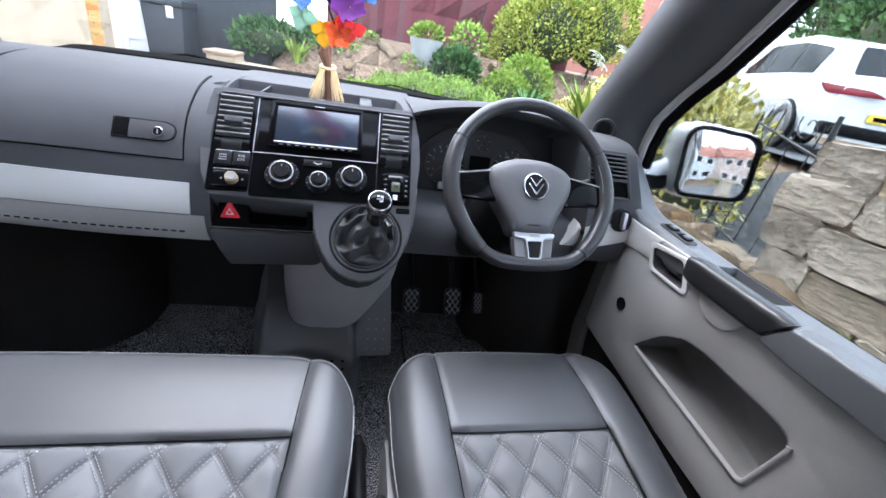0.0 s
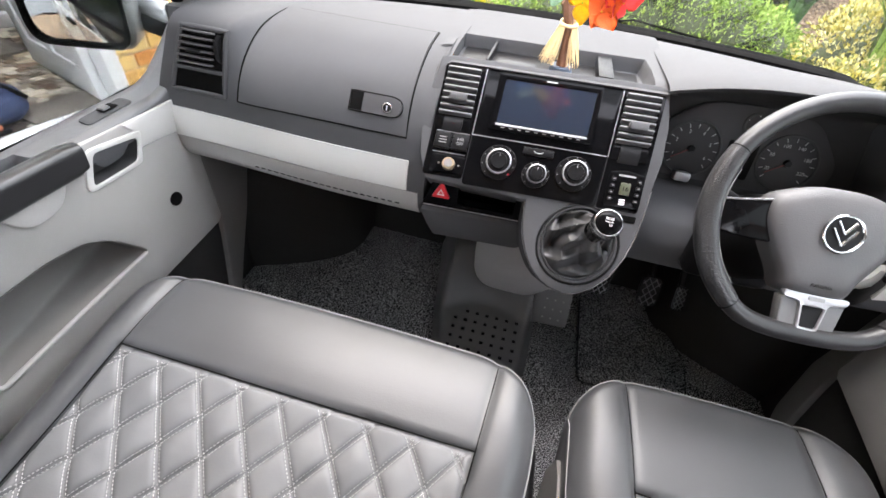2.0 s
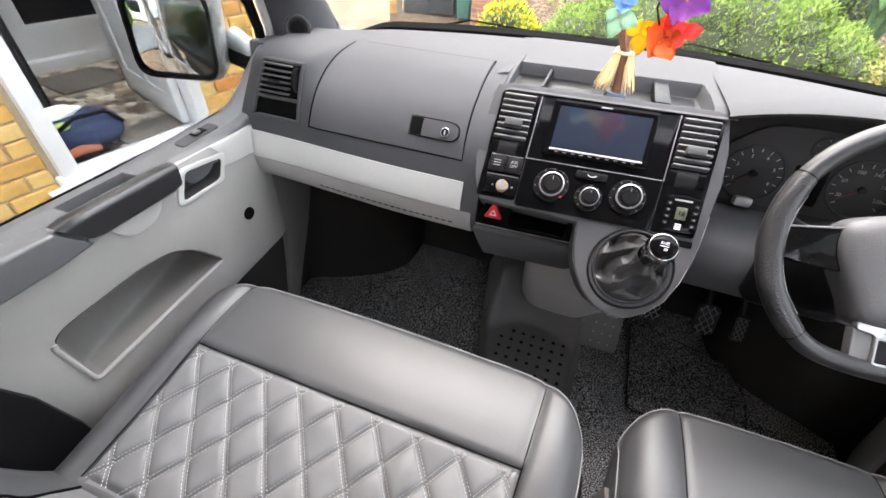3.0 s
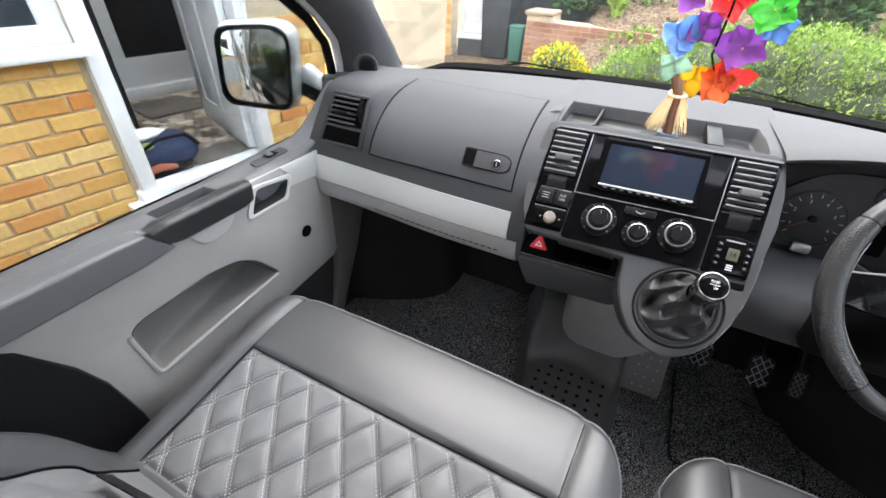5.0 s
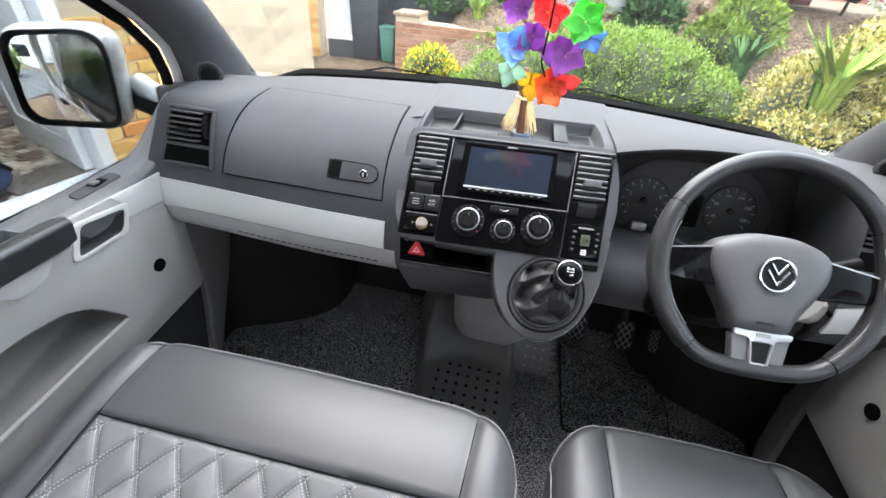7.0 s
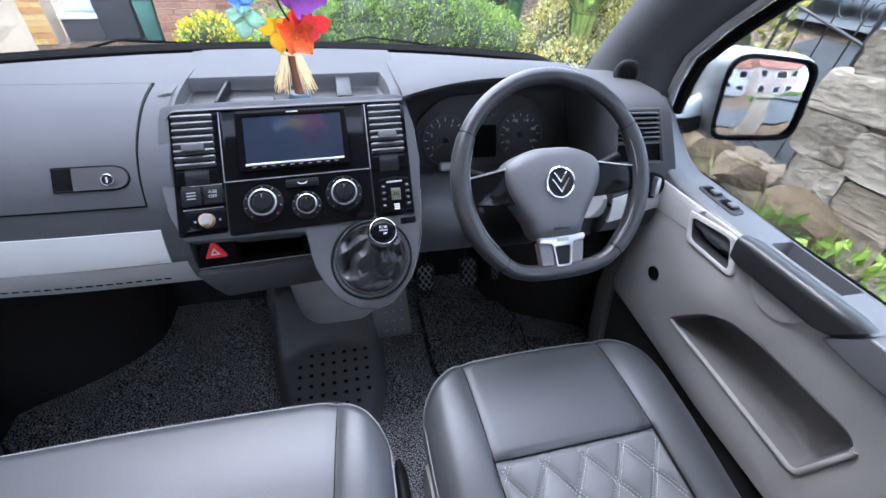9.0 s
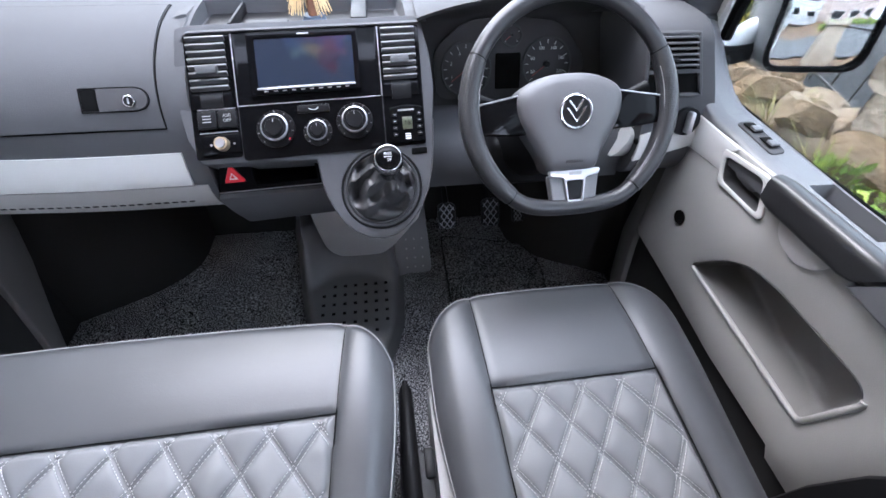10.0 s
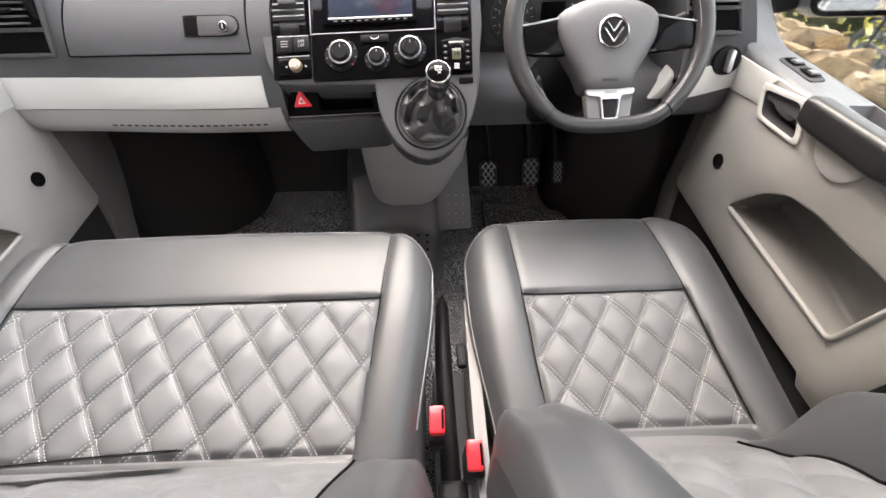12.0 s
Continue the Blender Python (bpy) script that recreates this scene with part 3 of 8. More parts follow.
# ---- centre console ----
su, sv = Vector((math.cos(math.atan(0.08)), math.sin(math.atan(0.08)), 0)), Vector((0, 0.85, 1)).normalized()
sn = su.cross(sv).normalized()
ST = axes((0, 0.113, 0.76), su, sv, sn)
BOSSGREY = surface("boss_plastic", (0.265, 0.261, 0.256), 0.5, grain=0.5, grain_scale=600)
console = thing("centre_console", "grey centre console with gloss black fascia and gear lever boss", "console", (0.02, 0.2, 0.2))
BOSS = [(0.224, -0.06), (0.221, -0.11), (0.216, -0.15), (0.205, -0.19), (0.188, -0.225), (0.163, -0.25), (0.138, -0.264), (0.112, -0.268), (0.087, -0.263),
        (0.063, -0.251), (0.043, -0.233), (0.027, -0.21), (0.015, -0.185), (0.008, -0.16), (0.003, -0.115)]
BOSS = [(u, v if v > -0.18 else -0.18 + (v + 0.18) * 1.09) for u, v in BOSS]
outline = [(-0.212, 0.126), (-0.19, 0.131), (0.195, 0.131), (0.212, 0.126), (0.226, 0.06), (0.230, 0.0)] + BOSS + [(-0.192, -0.106), (-0.212, -0.06), (-0.222, 0.0), (-0.220, 0.06)]
part("housing", plate(B(), outline, [circle(0.117, -0.178, 0.0665, 40)], 0.10, ST, 0.005), DASH, console)
# collar round the gaiter, and the rounded body that runs down to the floor
rings = []
for k, (sc, dp) in enumerate(((1.0, 0.0), (1.0, 0.012), (0.985, 0.03), (0.95, 0.06), (0.90, 0.09))):
    rings.append([ST @ Vector((0.114 + (u - 0.114) * sc, -0.13 + (v + 0.13) * sc, -dp)) for u, v in BOSS])
part("gear_collar", loft(B(), rings), BOSSGREY, console, angle=60)
def body_ring(z):
    yf = float(np.interp(z, [0.165, 0.170, 0.178, 0.19, 0.21, 0.30, 0.35, 0.40, 0.45, 0.50], [0.32, 0.285, 0.268, 0.257, 0.248, 0.205, 0.175, 0.140, 0.115, 0.10]))
    xl = float(np.interp(z, [0.165, 0.175, 0.19, 0.22, 0.30, 0.50], [-0.050, -0.068, -0.078, -0.085, -0.089, -0.085]))
    xr = float(np.interp(z, [0.165, 0.185, 0.22, 0.30, 0.40, 0.50], [0.100, 0.120, 0.140, 0.172, 0.200, 0.21]))
    rl, rr = float(np.interp(z, [0.20, 0.35, 0.45], [0.065, 0.095, 0.14])), 0.05
    ring = [(xl, 0.42, z), (xl, yf + rl * 1.2, z)]
    ring += [(xl + rl * (1 - math.cos(t)), yf + rl * (1 - math.sin(t)), z) for t in (math.pi / 16 * j for j in range(0, 9))]
    ring += [(xr - rr * (1 - math.cos(t)), yf + rr * (1 - math.sin(t)), z) for t in (math.pi / 16 * j for j in range(8, -1, -1))]
    return ring + [(xr, yf + rr * 1.6, z), (xr, 0.42, z)]
bm = loft(B(), [body_ring(z) for z in (0.165, 0.168, 0.172, 0.178, 0.188, 0.20, 0.22, 0.25, 0.30, 0.35, 0.40, 0.45, 0.50)])
bm.faces.new([bm.verts.new(p) for p in body_ring(0.165)])
part("gear_boss", bm, BOSSGREY, console, angle=60)
part("fascia", plate(B(), rrect(-0.121, -0.106, 0.130, 0.113, 0.006), (), 0.01, ST @ Matrix.Translation((0, 0, 0.004)), 0.0015), GLOSS, console, "gloss black fascia panel")
part("fascia_side", plate(B(), rrect(-0.199, -0.098, -0.123, 0.112, 0.005), (), 0.01, ST @ Matrix.Translation((0, 0, 0.003)), 0.0015), GLOSS, console)
part("fascia_side", plate(B(), rrect(0.132, -0.106, 0.207, 0.112, 0.005), (), 0.01, ST @ Matrix.Translation((0, 0, 0.003)), 0.0015), GLOSS, console)
for u0, u1, v0, v1 in ((-0.196, -0.128, 0.012, 0.108), (0.133, 0.201, 0.010, 0.108)):
    bm = plate(B(), rrect(u0, v0 - 0.025, u1, v1, 0.003), [rrect(u0 + 0.003, v0, u1 - 0.003, v1 - 0.003, 0.002)], 0.012, ST @ Matrix.Translation((0, 0, 0.006)), 0.001)
    vent = part("face_vent", bm, GLOSS, console)
    part("vent_recess", plate(B(), rrect(u0, v0, u1, v1, 0.002), (), 0.002, ST @ Matrix.Translation((0, 0, 0.0045))), BLACK, vent)
    for k in range(8):
        v = v0 + 0.008 + (v1 - v0 - 0.014) * k / 7
        part("vent_slat", rbox(B(), (0, 0, 0), (u1 - u0 - 0.006, 0.0045, 0.014), 0.0015, ST @ Matrix.Translation(((u0 + u1) / 2, v, 0.006)) @ Matrix.Rotation(radians(-22), 4, "X")), SLAT, vent)
    part("vent_tab", rbox(B(), ((u0 + u1) / 2, v0 + 0.036, 0.016), (0.034, 0.014, 0.014), 0.003, ST), DASH, vent)
    part("vent_wheel", cone(B(), 0.032, 0.032, 0.036, ST @ Matrix.Translation(((u0 + u1) / 2, v0 - 0.012, -0.0235)) @ Matrix.Rotation(radians(90), 4, "Y"), 40), DARK, vent)
for u in (-0.173, -0.140):
    part("switch", rbox(B(), (u, -0.032, 0.006), (0.031, 0.030, 0.008), 0.002, ST), DARK, console)
writing("button_text", "ASR\nOFF", 0.008, ST @ Matrix.Translation((-0.140, -0.031, 0.0107)), GREYINK, console)
for k in range(3):
    part("button_mark", rbox(B(), (-0.173, -0.026 - 0.005 * k, 0.0105), (0.014, 0.0014, 0.0006), 0, ST), GREYINK, console)
part("socket_panel", rbox(B(), (-0.155, -0.074, 0.005), (0.066, 0.034, 0.006), 0.003, ST), GLOSS, console)
knobm = ST @ Matrix.Translation((-0.152, -0.075, 0.008))
dk = part("dimmer_knob", cone(B(), 0.0120, 0.0108, 0.014, knobm @ Matrix.Translation((0, 0, 0.007)), 28), BRASS, console, "pale brass round dimmer knob")
part("knob_face", cone(B(), 0.0080, 0.0074, 0.003, knobm @ Matrix.Translation((0, 0, 0.0155)), 24), SATIN, dk)
for du in (-0.019, 0.019):
    part("panel_screw", cone(B(), 0.0020, 0.0018, 0.002, ST @ Matrix.Translation((-0.152 + du, -0.075, 0.0088)), 10), SATIN, console)
# bright edges round the radio opening
for u0, v0, u1, v1 in ((-0.1215, -0.012, -0.1215, 0.111), (-0.1215, -0.012, 0.128, -0.012), (0.1305, -0.012, 0.1305, 0.111), (-0.188, -0.0535, -0.126, -0.0535), (-0.188, -0.014, -0.126, -0.014)):
    part("fascia_seam", tube(B(), [ST @ Vector((u0, v0, 0.0046)), ST @ Vector((u1, v1, 0.0046))], 0.0009, 6), SATIN, console)


def dial_knob(u, v, r):
    m = ST @ Matrix.Translation((u, v, 0.004))
    k = part("heater_knob", cone(B(), r * 1.3, r * 1.25, 0.004, m @ Matrix.Translation((0, 0, 0.002)), 36), DARK, console)
    part("chrome_ring", torus(B(), r * 0.80, r * 0.115, m @ Matrix.Translation((0, 0, 0.017)), 36, 8), SATIN, k, "satin silver ring")
    part("grip", cone(B(), r * 0.9, r * 0.8, 0.018, m @ Matrix.Translation((0, 0, 0.011)), 36), DARK, k)
    part("cap", cone(B(), r * 0.62, r * 0.55, 0.005, m @ Matrix.Translation((0, 0, 0.021)), 36), DARK, k)
    part("pointer", rbox(B(), (0, r * 0.4, 0.0245), (0.0012, r * 0.22, 0.0008), 0, m), GREYINK, k)
    for i in range(9):
        a = radians(225 - 270 * i / 8)
        part("scale_mark", rbox(B(), (r * 1.15, 0, 0.0045), (0.003, 0.0012, 0.0006), 0, m @ Matrix.Rotation(a, 4, "Z")), GREYINK, k)


part("warm_mark", cone(B(), 0.0018, 0.0018, 0.001, ST @ Matrix.Translation((-0.062 + 0.0225, -0.056 - 0.0195, 0.0086)), 12), RED, console)
bm = tube(B(), [ST @ Vector((0.006 + 0.008 * math.cos(t), -0.0245 + 0.004 * math.sin(t), 0.0093)) for t in (math.pi + math.pi * k / 8 for k in range(9))], 0.0006, 5)
part("button_mark", bm, WHITEINK, console)
dial_knob(-0.062, -0.056, 0.0255)
dial_knob(0.010, -0.067, 0.0195)
dial_knob(0.077, -0.054, 0.0255)
part("button_bar", rbox(B(), (0.006, -0.026, 0.006), (0.056, 0.014, 0.006), 0.002, ST), DARK, console)
bm = plate(B(), rounded([(0.140, -0.037), (0.172, -0.032), (0.204, -0.037), (0.206, -0.099), (0.140, -0.101)], 0.006), (), 0.006, ST @ Matrix.Translation((0, 0, 0.008)), 0.0015)
heater = part("heater_timer", bm, GLOSS, console, "small black heater timer with a display")
part("display", rbox(B(), (0.173, -0.066, 0.009), (0.018, 0.022, 0.002), 0.001, ST), LCD, heater)
writing("display_digits", "16", 0.012, ST @ Matrix.Translation((0.173, -0.066, 0.0102)), BLACK, heater)
part("brand_bar", rbox(B(), (0.172, -0.042, 0.0085), (0.03, 0.003, 0.001), 0, ST), GREYINK, heater)
for sx in (0.150, 0.196):
    for k in range(4):
        tb = part("timer_button", rbox(B(), (sx, -0.050 - 0.012 * k, 0.0085), (0.008, 0.006, 0.003), 0.001, ST), DARK, heater)
        part("button_mark", rbox(B(), (sx, -0.050 - 0.012 * k, 0.0102), (0.004, 0.0016, 0.0004), 0, ST), GREYINK, tb)
for k in range(3):
    part("symbol", rbox(B(), (0.173, -0.086 - 0.004 * k, 0.0085), (0.010, 0.0018, 0.001), 0, ST), WHITEINK, heater)
part("blank_slot", rbox(B(), (0.193, -0.118, 0.0), (0.030, 0.012, 0.004), 0.002, ST), BLACK, console)
# oddments bin and hazard switch
BINM4 = axes((0, 0.064, 0), (1, 0.06, 0), (0, 0.02, 1), (0, -1, 0.02))
bm = plate(B(), rounded([(-0.204, 0.588), (0.03, 0.588), (0.03, 0.680), (-0.172, 0.680)], 0.006), [rrect(-0.128, 0.604, -0.012, 0.656, 0.004)], 0.05, BINM4, 0.002)
binp = part("oddments_bin", bm, GLOSS, console, "gloss black open bin")
part("bin_back", rbox(B(), (-0.075, 0.125, 0.63), (0.15, 0.01, 0.09), 0), BLACK, binp)
part("bin_lip", tube(B(), [BINM4 @ Vector((-0.200 + 0.0205 * k, 0.5925, 0.0006)) for k in range(11)], 0.0011, 6), SATIN, binp)
tri = [(-0.0135, -0.011), (0.0135, -0.011), (0, 0.0135)]
HZ = axes((-0.163, 0.061, 0.632), (1, 0.06, 0), (0, 0.02, 1), (0, -1, 0.02))
hz = part("hazard_switch", plate(B(), rounded([(-0.019, -0.015), (0.019, -0.015), (0.003, 0.018), (-0.003, 0.018)], 0.003), (), 0.006, HZ, 0.001), RED, console, "red hazard light switch")
part("triangle_mark", plate(B(), tri, [[(x * 0.6, y * 0.6 - 0.0005) for x, y in tri]], 0.001, HZ @ Matrix.Translation((0, -0.001, 0.0012)) @ Matrix.Diagonal((0.6, 0.6, 1, 1))), WHITEINK, hz)
rings = []
for y, z, xl, xr in ((0.30, 0.590, -0.19, 0.03), (0.074, 0.589, -0.200, 0.030), (0.069, 0.585, -0.201, 0.030), (0.070, 0.578, -0.200, 0.030), (0.086, 0.535, -0.190, 0.034), (0.108, 0.492, -0.180, 0.036), (0.115, 0.484, -0.177, 0.036), (0.127, 0.480, -0.174, 0.036), (0.30, 0.474, -0.16, 0.03)):
    rings.append([(xl + (xr - xl) * k / 12, y + 0.08 * (xl + (xr - xl) * k / 12), z) for k in range(13)])
part("drawer", loft(B(), rings, caps=True), DASH, console, "dark grey ashtray drawer", 40)
bm = loft(B(), [[r[0] for r in rings], [(r[0][0] + 0.002, r[0][1], r[0][2]) for r in rings]])
bm.faces.new([bm.verts.new(Vector(r[0])) for r in rings])
part("drawer_end", bm, DASH, console)

# ---- radio ----
radio = thing("car_radio", "black double-height car radio with a dark touch screen", "radio", (0, 0.12, 0.77))
bm = plate(B(), rrect(-0.096, 0.002, 0.094, 0.108, 0.004), [rrect(-0.083, 0.016, 0.084, 0.096, 0.002)], 0.02, ST @ Matrix.Translation((0, 0, 0.012)), 0.002)
part("bezel", bm, GLOSS, radio)
SCREEN, nt, b = shader("touch_screen")
b.inputs["Base Color"].default_value = (0.006, 0.009, 0.016, 1)
b.inputs["Roughness"].default_value = 0.13
b.inputs["Specular IOR Level"].default_value = 0.5
b.inputs["Coat Weight"].default_value = 0.25
b.inputs["Coat Roughness"].default_value = 0.13
part("screen", plate(B(), rrect(-0.084, 0.015, 0.085, 0.097, 0.002), (), 0.003, ST @ Matrix.Translation((0, 0, 0.010))), SCREEN, radio, "dark glossy screen")
part("chrome_line", rbox(B(), (0.0, 0.0115, 0.0145), (0.168, 0.0035, 0.002), 0.0008, ST), SATIN, radio)
for k in range(10):
    part("soft_key", rbox(B(), (-0.07 + 0.0155 * k, 0.0075, 0.0125), (0.007, 0.002, 0.001), 0, ST), GREYINK, radio)
part("name_bar", rbox(B(), (0.0, 0.102, 0.0125), (0.02, 0.0025, 0.0006), 0, ST), GREYINK, radio)

# ---- gear lever ----
HOLDER = surface("gaiter_holder", (0.022, 0.022, 0.0235), 0.45, grain=0.4, grain_scale=600, spec=0.2)
gear = thing("gear_lever", "chrome topped gear lever in a black leather gaiter", "gear lever", (0.12, 0.0, 0.6))
GC = ST @ Matrix.Translation((0.117, -0.178, 0.0)) @ Matrix.Diagonal((0.97, 0.97, 1.05, 1))
bm = torus(B(), 0.0685, 0.0028, GC @ Matrix.Diagonal((1, 1.02, 1, 1)), 44, 10)
part("gaiter_ring", bm, HOLDER, gear)
bm = torus(B(), 0.0765, 0.0026, GC @ Matrix.Translation((0, -0.003, 0)), 44, 8)
part("trim_ring", bm, DARK, gear)
part("gaiter_plate", cone(B(), 0.070, 0.066, 0.003, GC @ Matrix.Translation((0, 0, -0.022)), 44), DARK, gear)
rings = []
for k in range(29):
    w = k / 28
    ring = []
    for i in range(96):
        a = 2 * math.pi * i / 96
        fold = noise.noise(Vector((1.6 * math.cos(a) + 2, 1.6 * math.sin(a), 2.5 * w)))
        amp = math.sin(math.pi * w ** 0.75)
        turn = 5 * a / (2 * math.pi) + 0.22 * math.sin(2 * a + 0.6) + 0.55 * w + 0.30 * fold
        crest = 1 - 2 * abs(turn - math.floor(turn) - 0.5)
        cross = 3 * a / (2 * math.pi) + 0.25 * math.sin(3 * a) - 1.5 * w
        crease = 1 - 2 * abs(cross - math.floor(cross) - 0.5)
        r = 0.0665 * (1 - w) + 0.017 * w
        h = -0.004 + 0.050 * w ** 1.6 + amp * (0.030 * (crest - 0.38) + 0.018 * (crease - 0.5) + 0.008 * fold)
        ring.append(GC @ Vector((r * math.cos(a) + 0.010 * w, r * math.sin(a) + 0.028 * w, h)))
    rings.append(ring)
part("gaiter", loft(B(), rings, True), GAITER, gear, "creased black leather gaiter", angle=24)
# sunken wall round the gaiter
bm = loft(B(), [[GC @ Vector((r * math.cos(2 * math.pi * i / 44), r * math.sin(2 * math.pi * i / 44), h)) for i in range(44)] for r, h in ((0.070, 0.002), (0.0675, -0.004), (0.066, -0.020))], True)
part("gaiter_well", bm, DARK, gear, angle=60)
kn = Vector((0.132, -0.064, 0.732))
foot = GC @ Vector((0.010, 0.028, 0.05))
d = (kn - foot).normalized()
part("stem", tube(B(), [foot, foot.lerp(kn, 0.35), foot.lerp(kn, 0.6), foot.lerp(kn, 0.8)], [0.013, 0.013, 0.016, 0.019], 20), DARK, gear)
KM = axes(kn, *(lambda n: (n.cross(Vector((0, 1, 0))).normalized() * -1, n.cross(n.cross(Vector((0, 1, 0)))).normalized() * -1, n))((d * 0.35 + Vector((0, -0.55, 0.8))).normalized()))
def lathe(prof):
    return loft(B(), [[KM @ Vector((r * math.cos(2 * math.pi * k / 32), r * math.sin(2 * math.pi * k / 32), z)) for k in range(32)] for r, z in prof], True, True)
part("knob", lathe(((0.0150, -0.072), (0.0165, -0.060), (0.0185, -0.046), (0.0215, -0.032), (0.0235, -0.022), (0.0240, -0.0140))), surface("knob_black", (0.012, 0.012, 0.013), 0.22, spec=0.5), gear, angle=60)
part("chrome_ring", lathe(((0.0236, -0.0145), (0.0246, -0.011), (0.0246, -0.006), (0.0238, -0.001), (0.0222, 0.0030), (0.0212, 0.0040), (0.0205, 0.0040))), CHROME, gear, "chrome ring", 60)
part("knob_cap", ball(B(), 0.0207, KM @ Matrix.Translation((0, 0, 0.0035)) @ Matrix.Diagonal((1, 1, 0.25, 1)), 28, 14), GLOSS, gear)
writing("gear_marks", "R135", 0.0058, KM @ Matrix.Translation((0, 0.0045, 0.0089)), WHITEINK, gear)
writing("gear_marks", "24", 0.0058, KM @ Matrix.Translation((0.002, -0.0055, 0.0087)), WHITEINK, gear)
part("gear_line", rbox(B(), (0, -0.0005, 0.0086), (0.013, 0.0007, 0.0006), 0, KM), WHITEINK, gear)

# ---- steering wheel ----
SPOKE = surface("spoke_gloss", (0.0020, 0.0020, 0.0022), 0.10, spec=0.07)
wu, wv = Vector((1, 0.04, 0)).normalized(), Vector((0, 0.727, 1)).normalized()
WH = axes(Vector((0.437, -0.029, 0.773)) + wu * 0.004, wu, wv, wu.cross(wv).normalized())
wheel = thing("steering_wheel", "black leather flat-bottomed steering wheel with silver spoke", "steering wheel", (0.44, 0.1, 0.70))


def rim_pt(a, R=0.1772):
    x, y = R * math.cos(a), 0.0125 + R * math.sin(a)
    low = -0.1575
    if y < low + 0.02:
        t = (low + 0.02 - y)
        y = low + 0.02 - 0.02 * (1 - math.exp(-t / 0.02))
    return Vector((x, y, 0))


def rim_arc(bm, a0, a1, r, n, closed=False):
    m = n if closed else n + 1
    if closed:
        return tube(bm, [WH @ rim_pt(radians(a0 + (a1 - a0) * k / n)) for k in range(m)], r, 16, True)
    # grips swell inwards towards the thumbs
    swell = [math.sin(math.pi * k / n) ** 0.6 for k in range(m)]
    return tube(bm, [WH @ rim_pt(radians(a0 + (a1 - a0) * k / n), 0.1772 - 0.0028 * w) for k, w in enumerate(swell)], [r + 0.0026 * w for w in swell], 16)


part("rim", rim_arc(B(), 0, 360, 0.0139, 96, True), RIMLEATHER, wheel, angle=80)
PERF = perforated("perforated_leather")
part("perforated_grip", rim_arc(B(), 152, 232, 0.0148, 30), PERF, wheel, "perforated leather grip", 80)
part("perforated_grip", rim_arc(B(), -52, 28, 0.0148, 30), PERF, wheel, "perforated leather grip", 80)
for a in (152, 232, -52, 28):
    p, q = WH @ rim_pt(radians(a - 1)), WH @ rim_pt(radians(a + 1))
    part("seam", tube(B(), [p.lerp(q, 0.4), p.lerp(q, 0.6)], 0.0153, 16), BLACK, wheel)
stitch = [WH @ (rim_pt(radians(a), 0.1772 - 0.0158) + Vector((0, 0, 0.0105))) for a in range(160, 226, 3)]
part("stitching", tube(B(), stitch, 0.0005, 6), GREYINK, wheel, "grey thread")
stitch = [WH @ (rim_pt(radians(a), 0.1772 - 0.0158) + Vector((0, 0, 0.0105))) for a in range(-46, 21, 3)]
part("stitching", tube(B(), stitch, 0.0005, 6), GREYINK, wheel, "grey thread")
HU0 = WH @ Matrix.Translation((-0.005, 0.0, 0.0))
HUB = surface("airbag_plastic", (0.043, 0.043, 0.045), 0.5, grain=0.4, grain_scale=600)
# airbag cover: a domed pad
pad = [(-0.088, 0.035), (-0.07, 0.052), (-0.03, 0.066), (0.03, 0.066), (0.07, 0.052), (0.088, 0.035), (0.086, 0.0), (0.068, -0.035), (0.048, -0.068), (0.040, -0.096),
       (-0.040, -0.096), (-0.048, -0.068), (-0.068, -0.035), (-0.086, 0.0)]
pad = rounded([(x * 1.07, y) for x, y in pad], 0.02, 3)
rings = []
for k, (sc, h) in enumerate(((1.0, -0.03), (1.0, -0.004), (0.975, 0.006), (0.90, 0.0135), (0.75, 0.0175), (0.5, 0.0195), (0.2, 0.020))):
    rings.append([HU0 @ Vector((x * sc, -0.005 + (y + 0.005) * sc, h)) for x, y in pad])
bm = loft(B(), rings, True)
bm.faces.new([bm.verts.new(p) for p in rings[-1]])
airbag = part("airbag_cover", bm, HUB, wheel, angle=60)
part("badge_disc", cone(B(), 0.0262, 0.0262, 0.003, HU0 @ Matrix.Translation((0.002, 0.002, 0.0212)), 40), DARK, airbag)
part("badge_ring", torus(B(), 0.0260, 0.0022, HU0 @ Matrix.Translation((0.002, 0.002, 0.022)), 40, 8), CHROME, airbag, "chrome badge ring")
for pts in ([(-0.012, 0.017), (0.0, 0.0), (0.012, 0.017)], [(-0.016, 0.006), (0.0, -0.017), (0.016, 0.006)]):
    bm = B()
    for a, b in zip(pts, pts[1:]):
        tube(bm, [HU0 @ Vector((0.002 + a[0], 0.002 + a[1], 0.0232)), HU0 @ Vector((0.002 + b[0], 0.002 + b[1], 0.0232))], 0.0021, 8)
    part("badge_chevron", bm, CHROME, airbag, "chrome chevron")
writing("airbag_text", "AIRBAG", 0.0085, HU0 @ Matrix.Translation((0, -0.076, 0.0172)), BLACK, airbag)
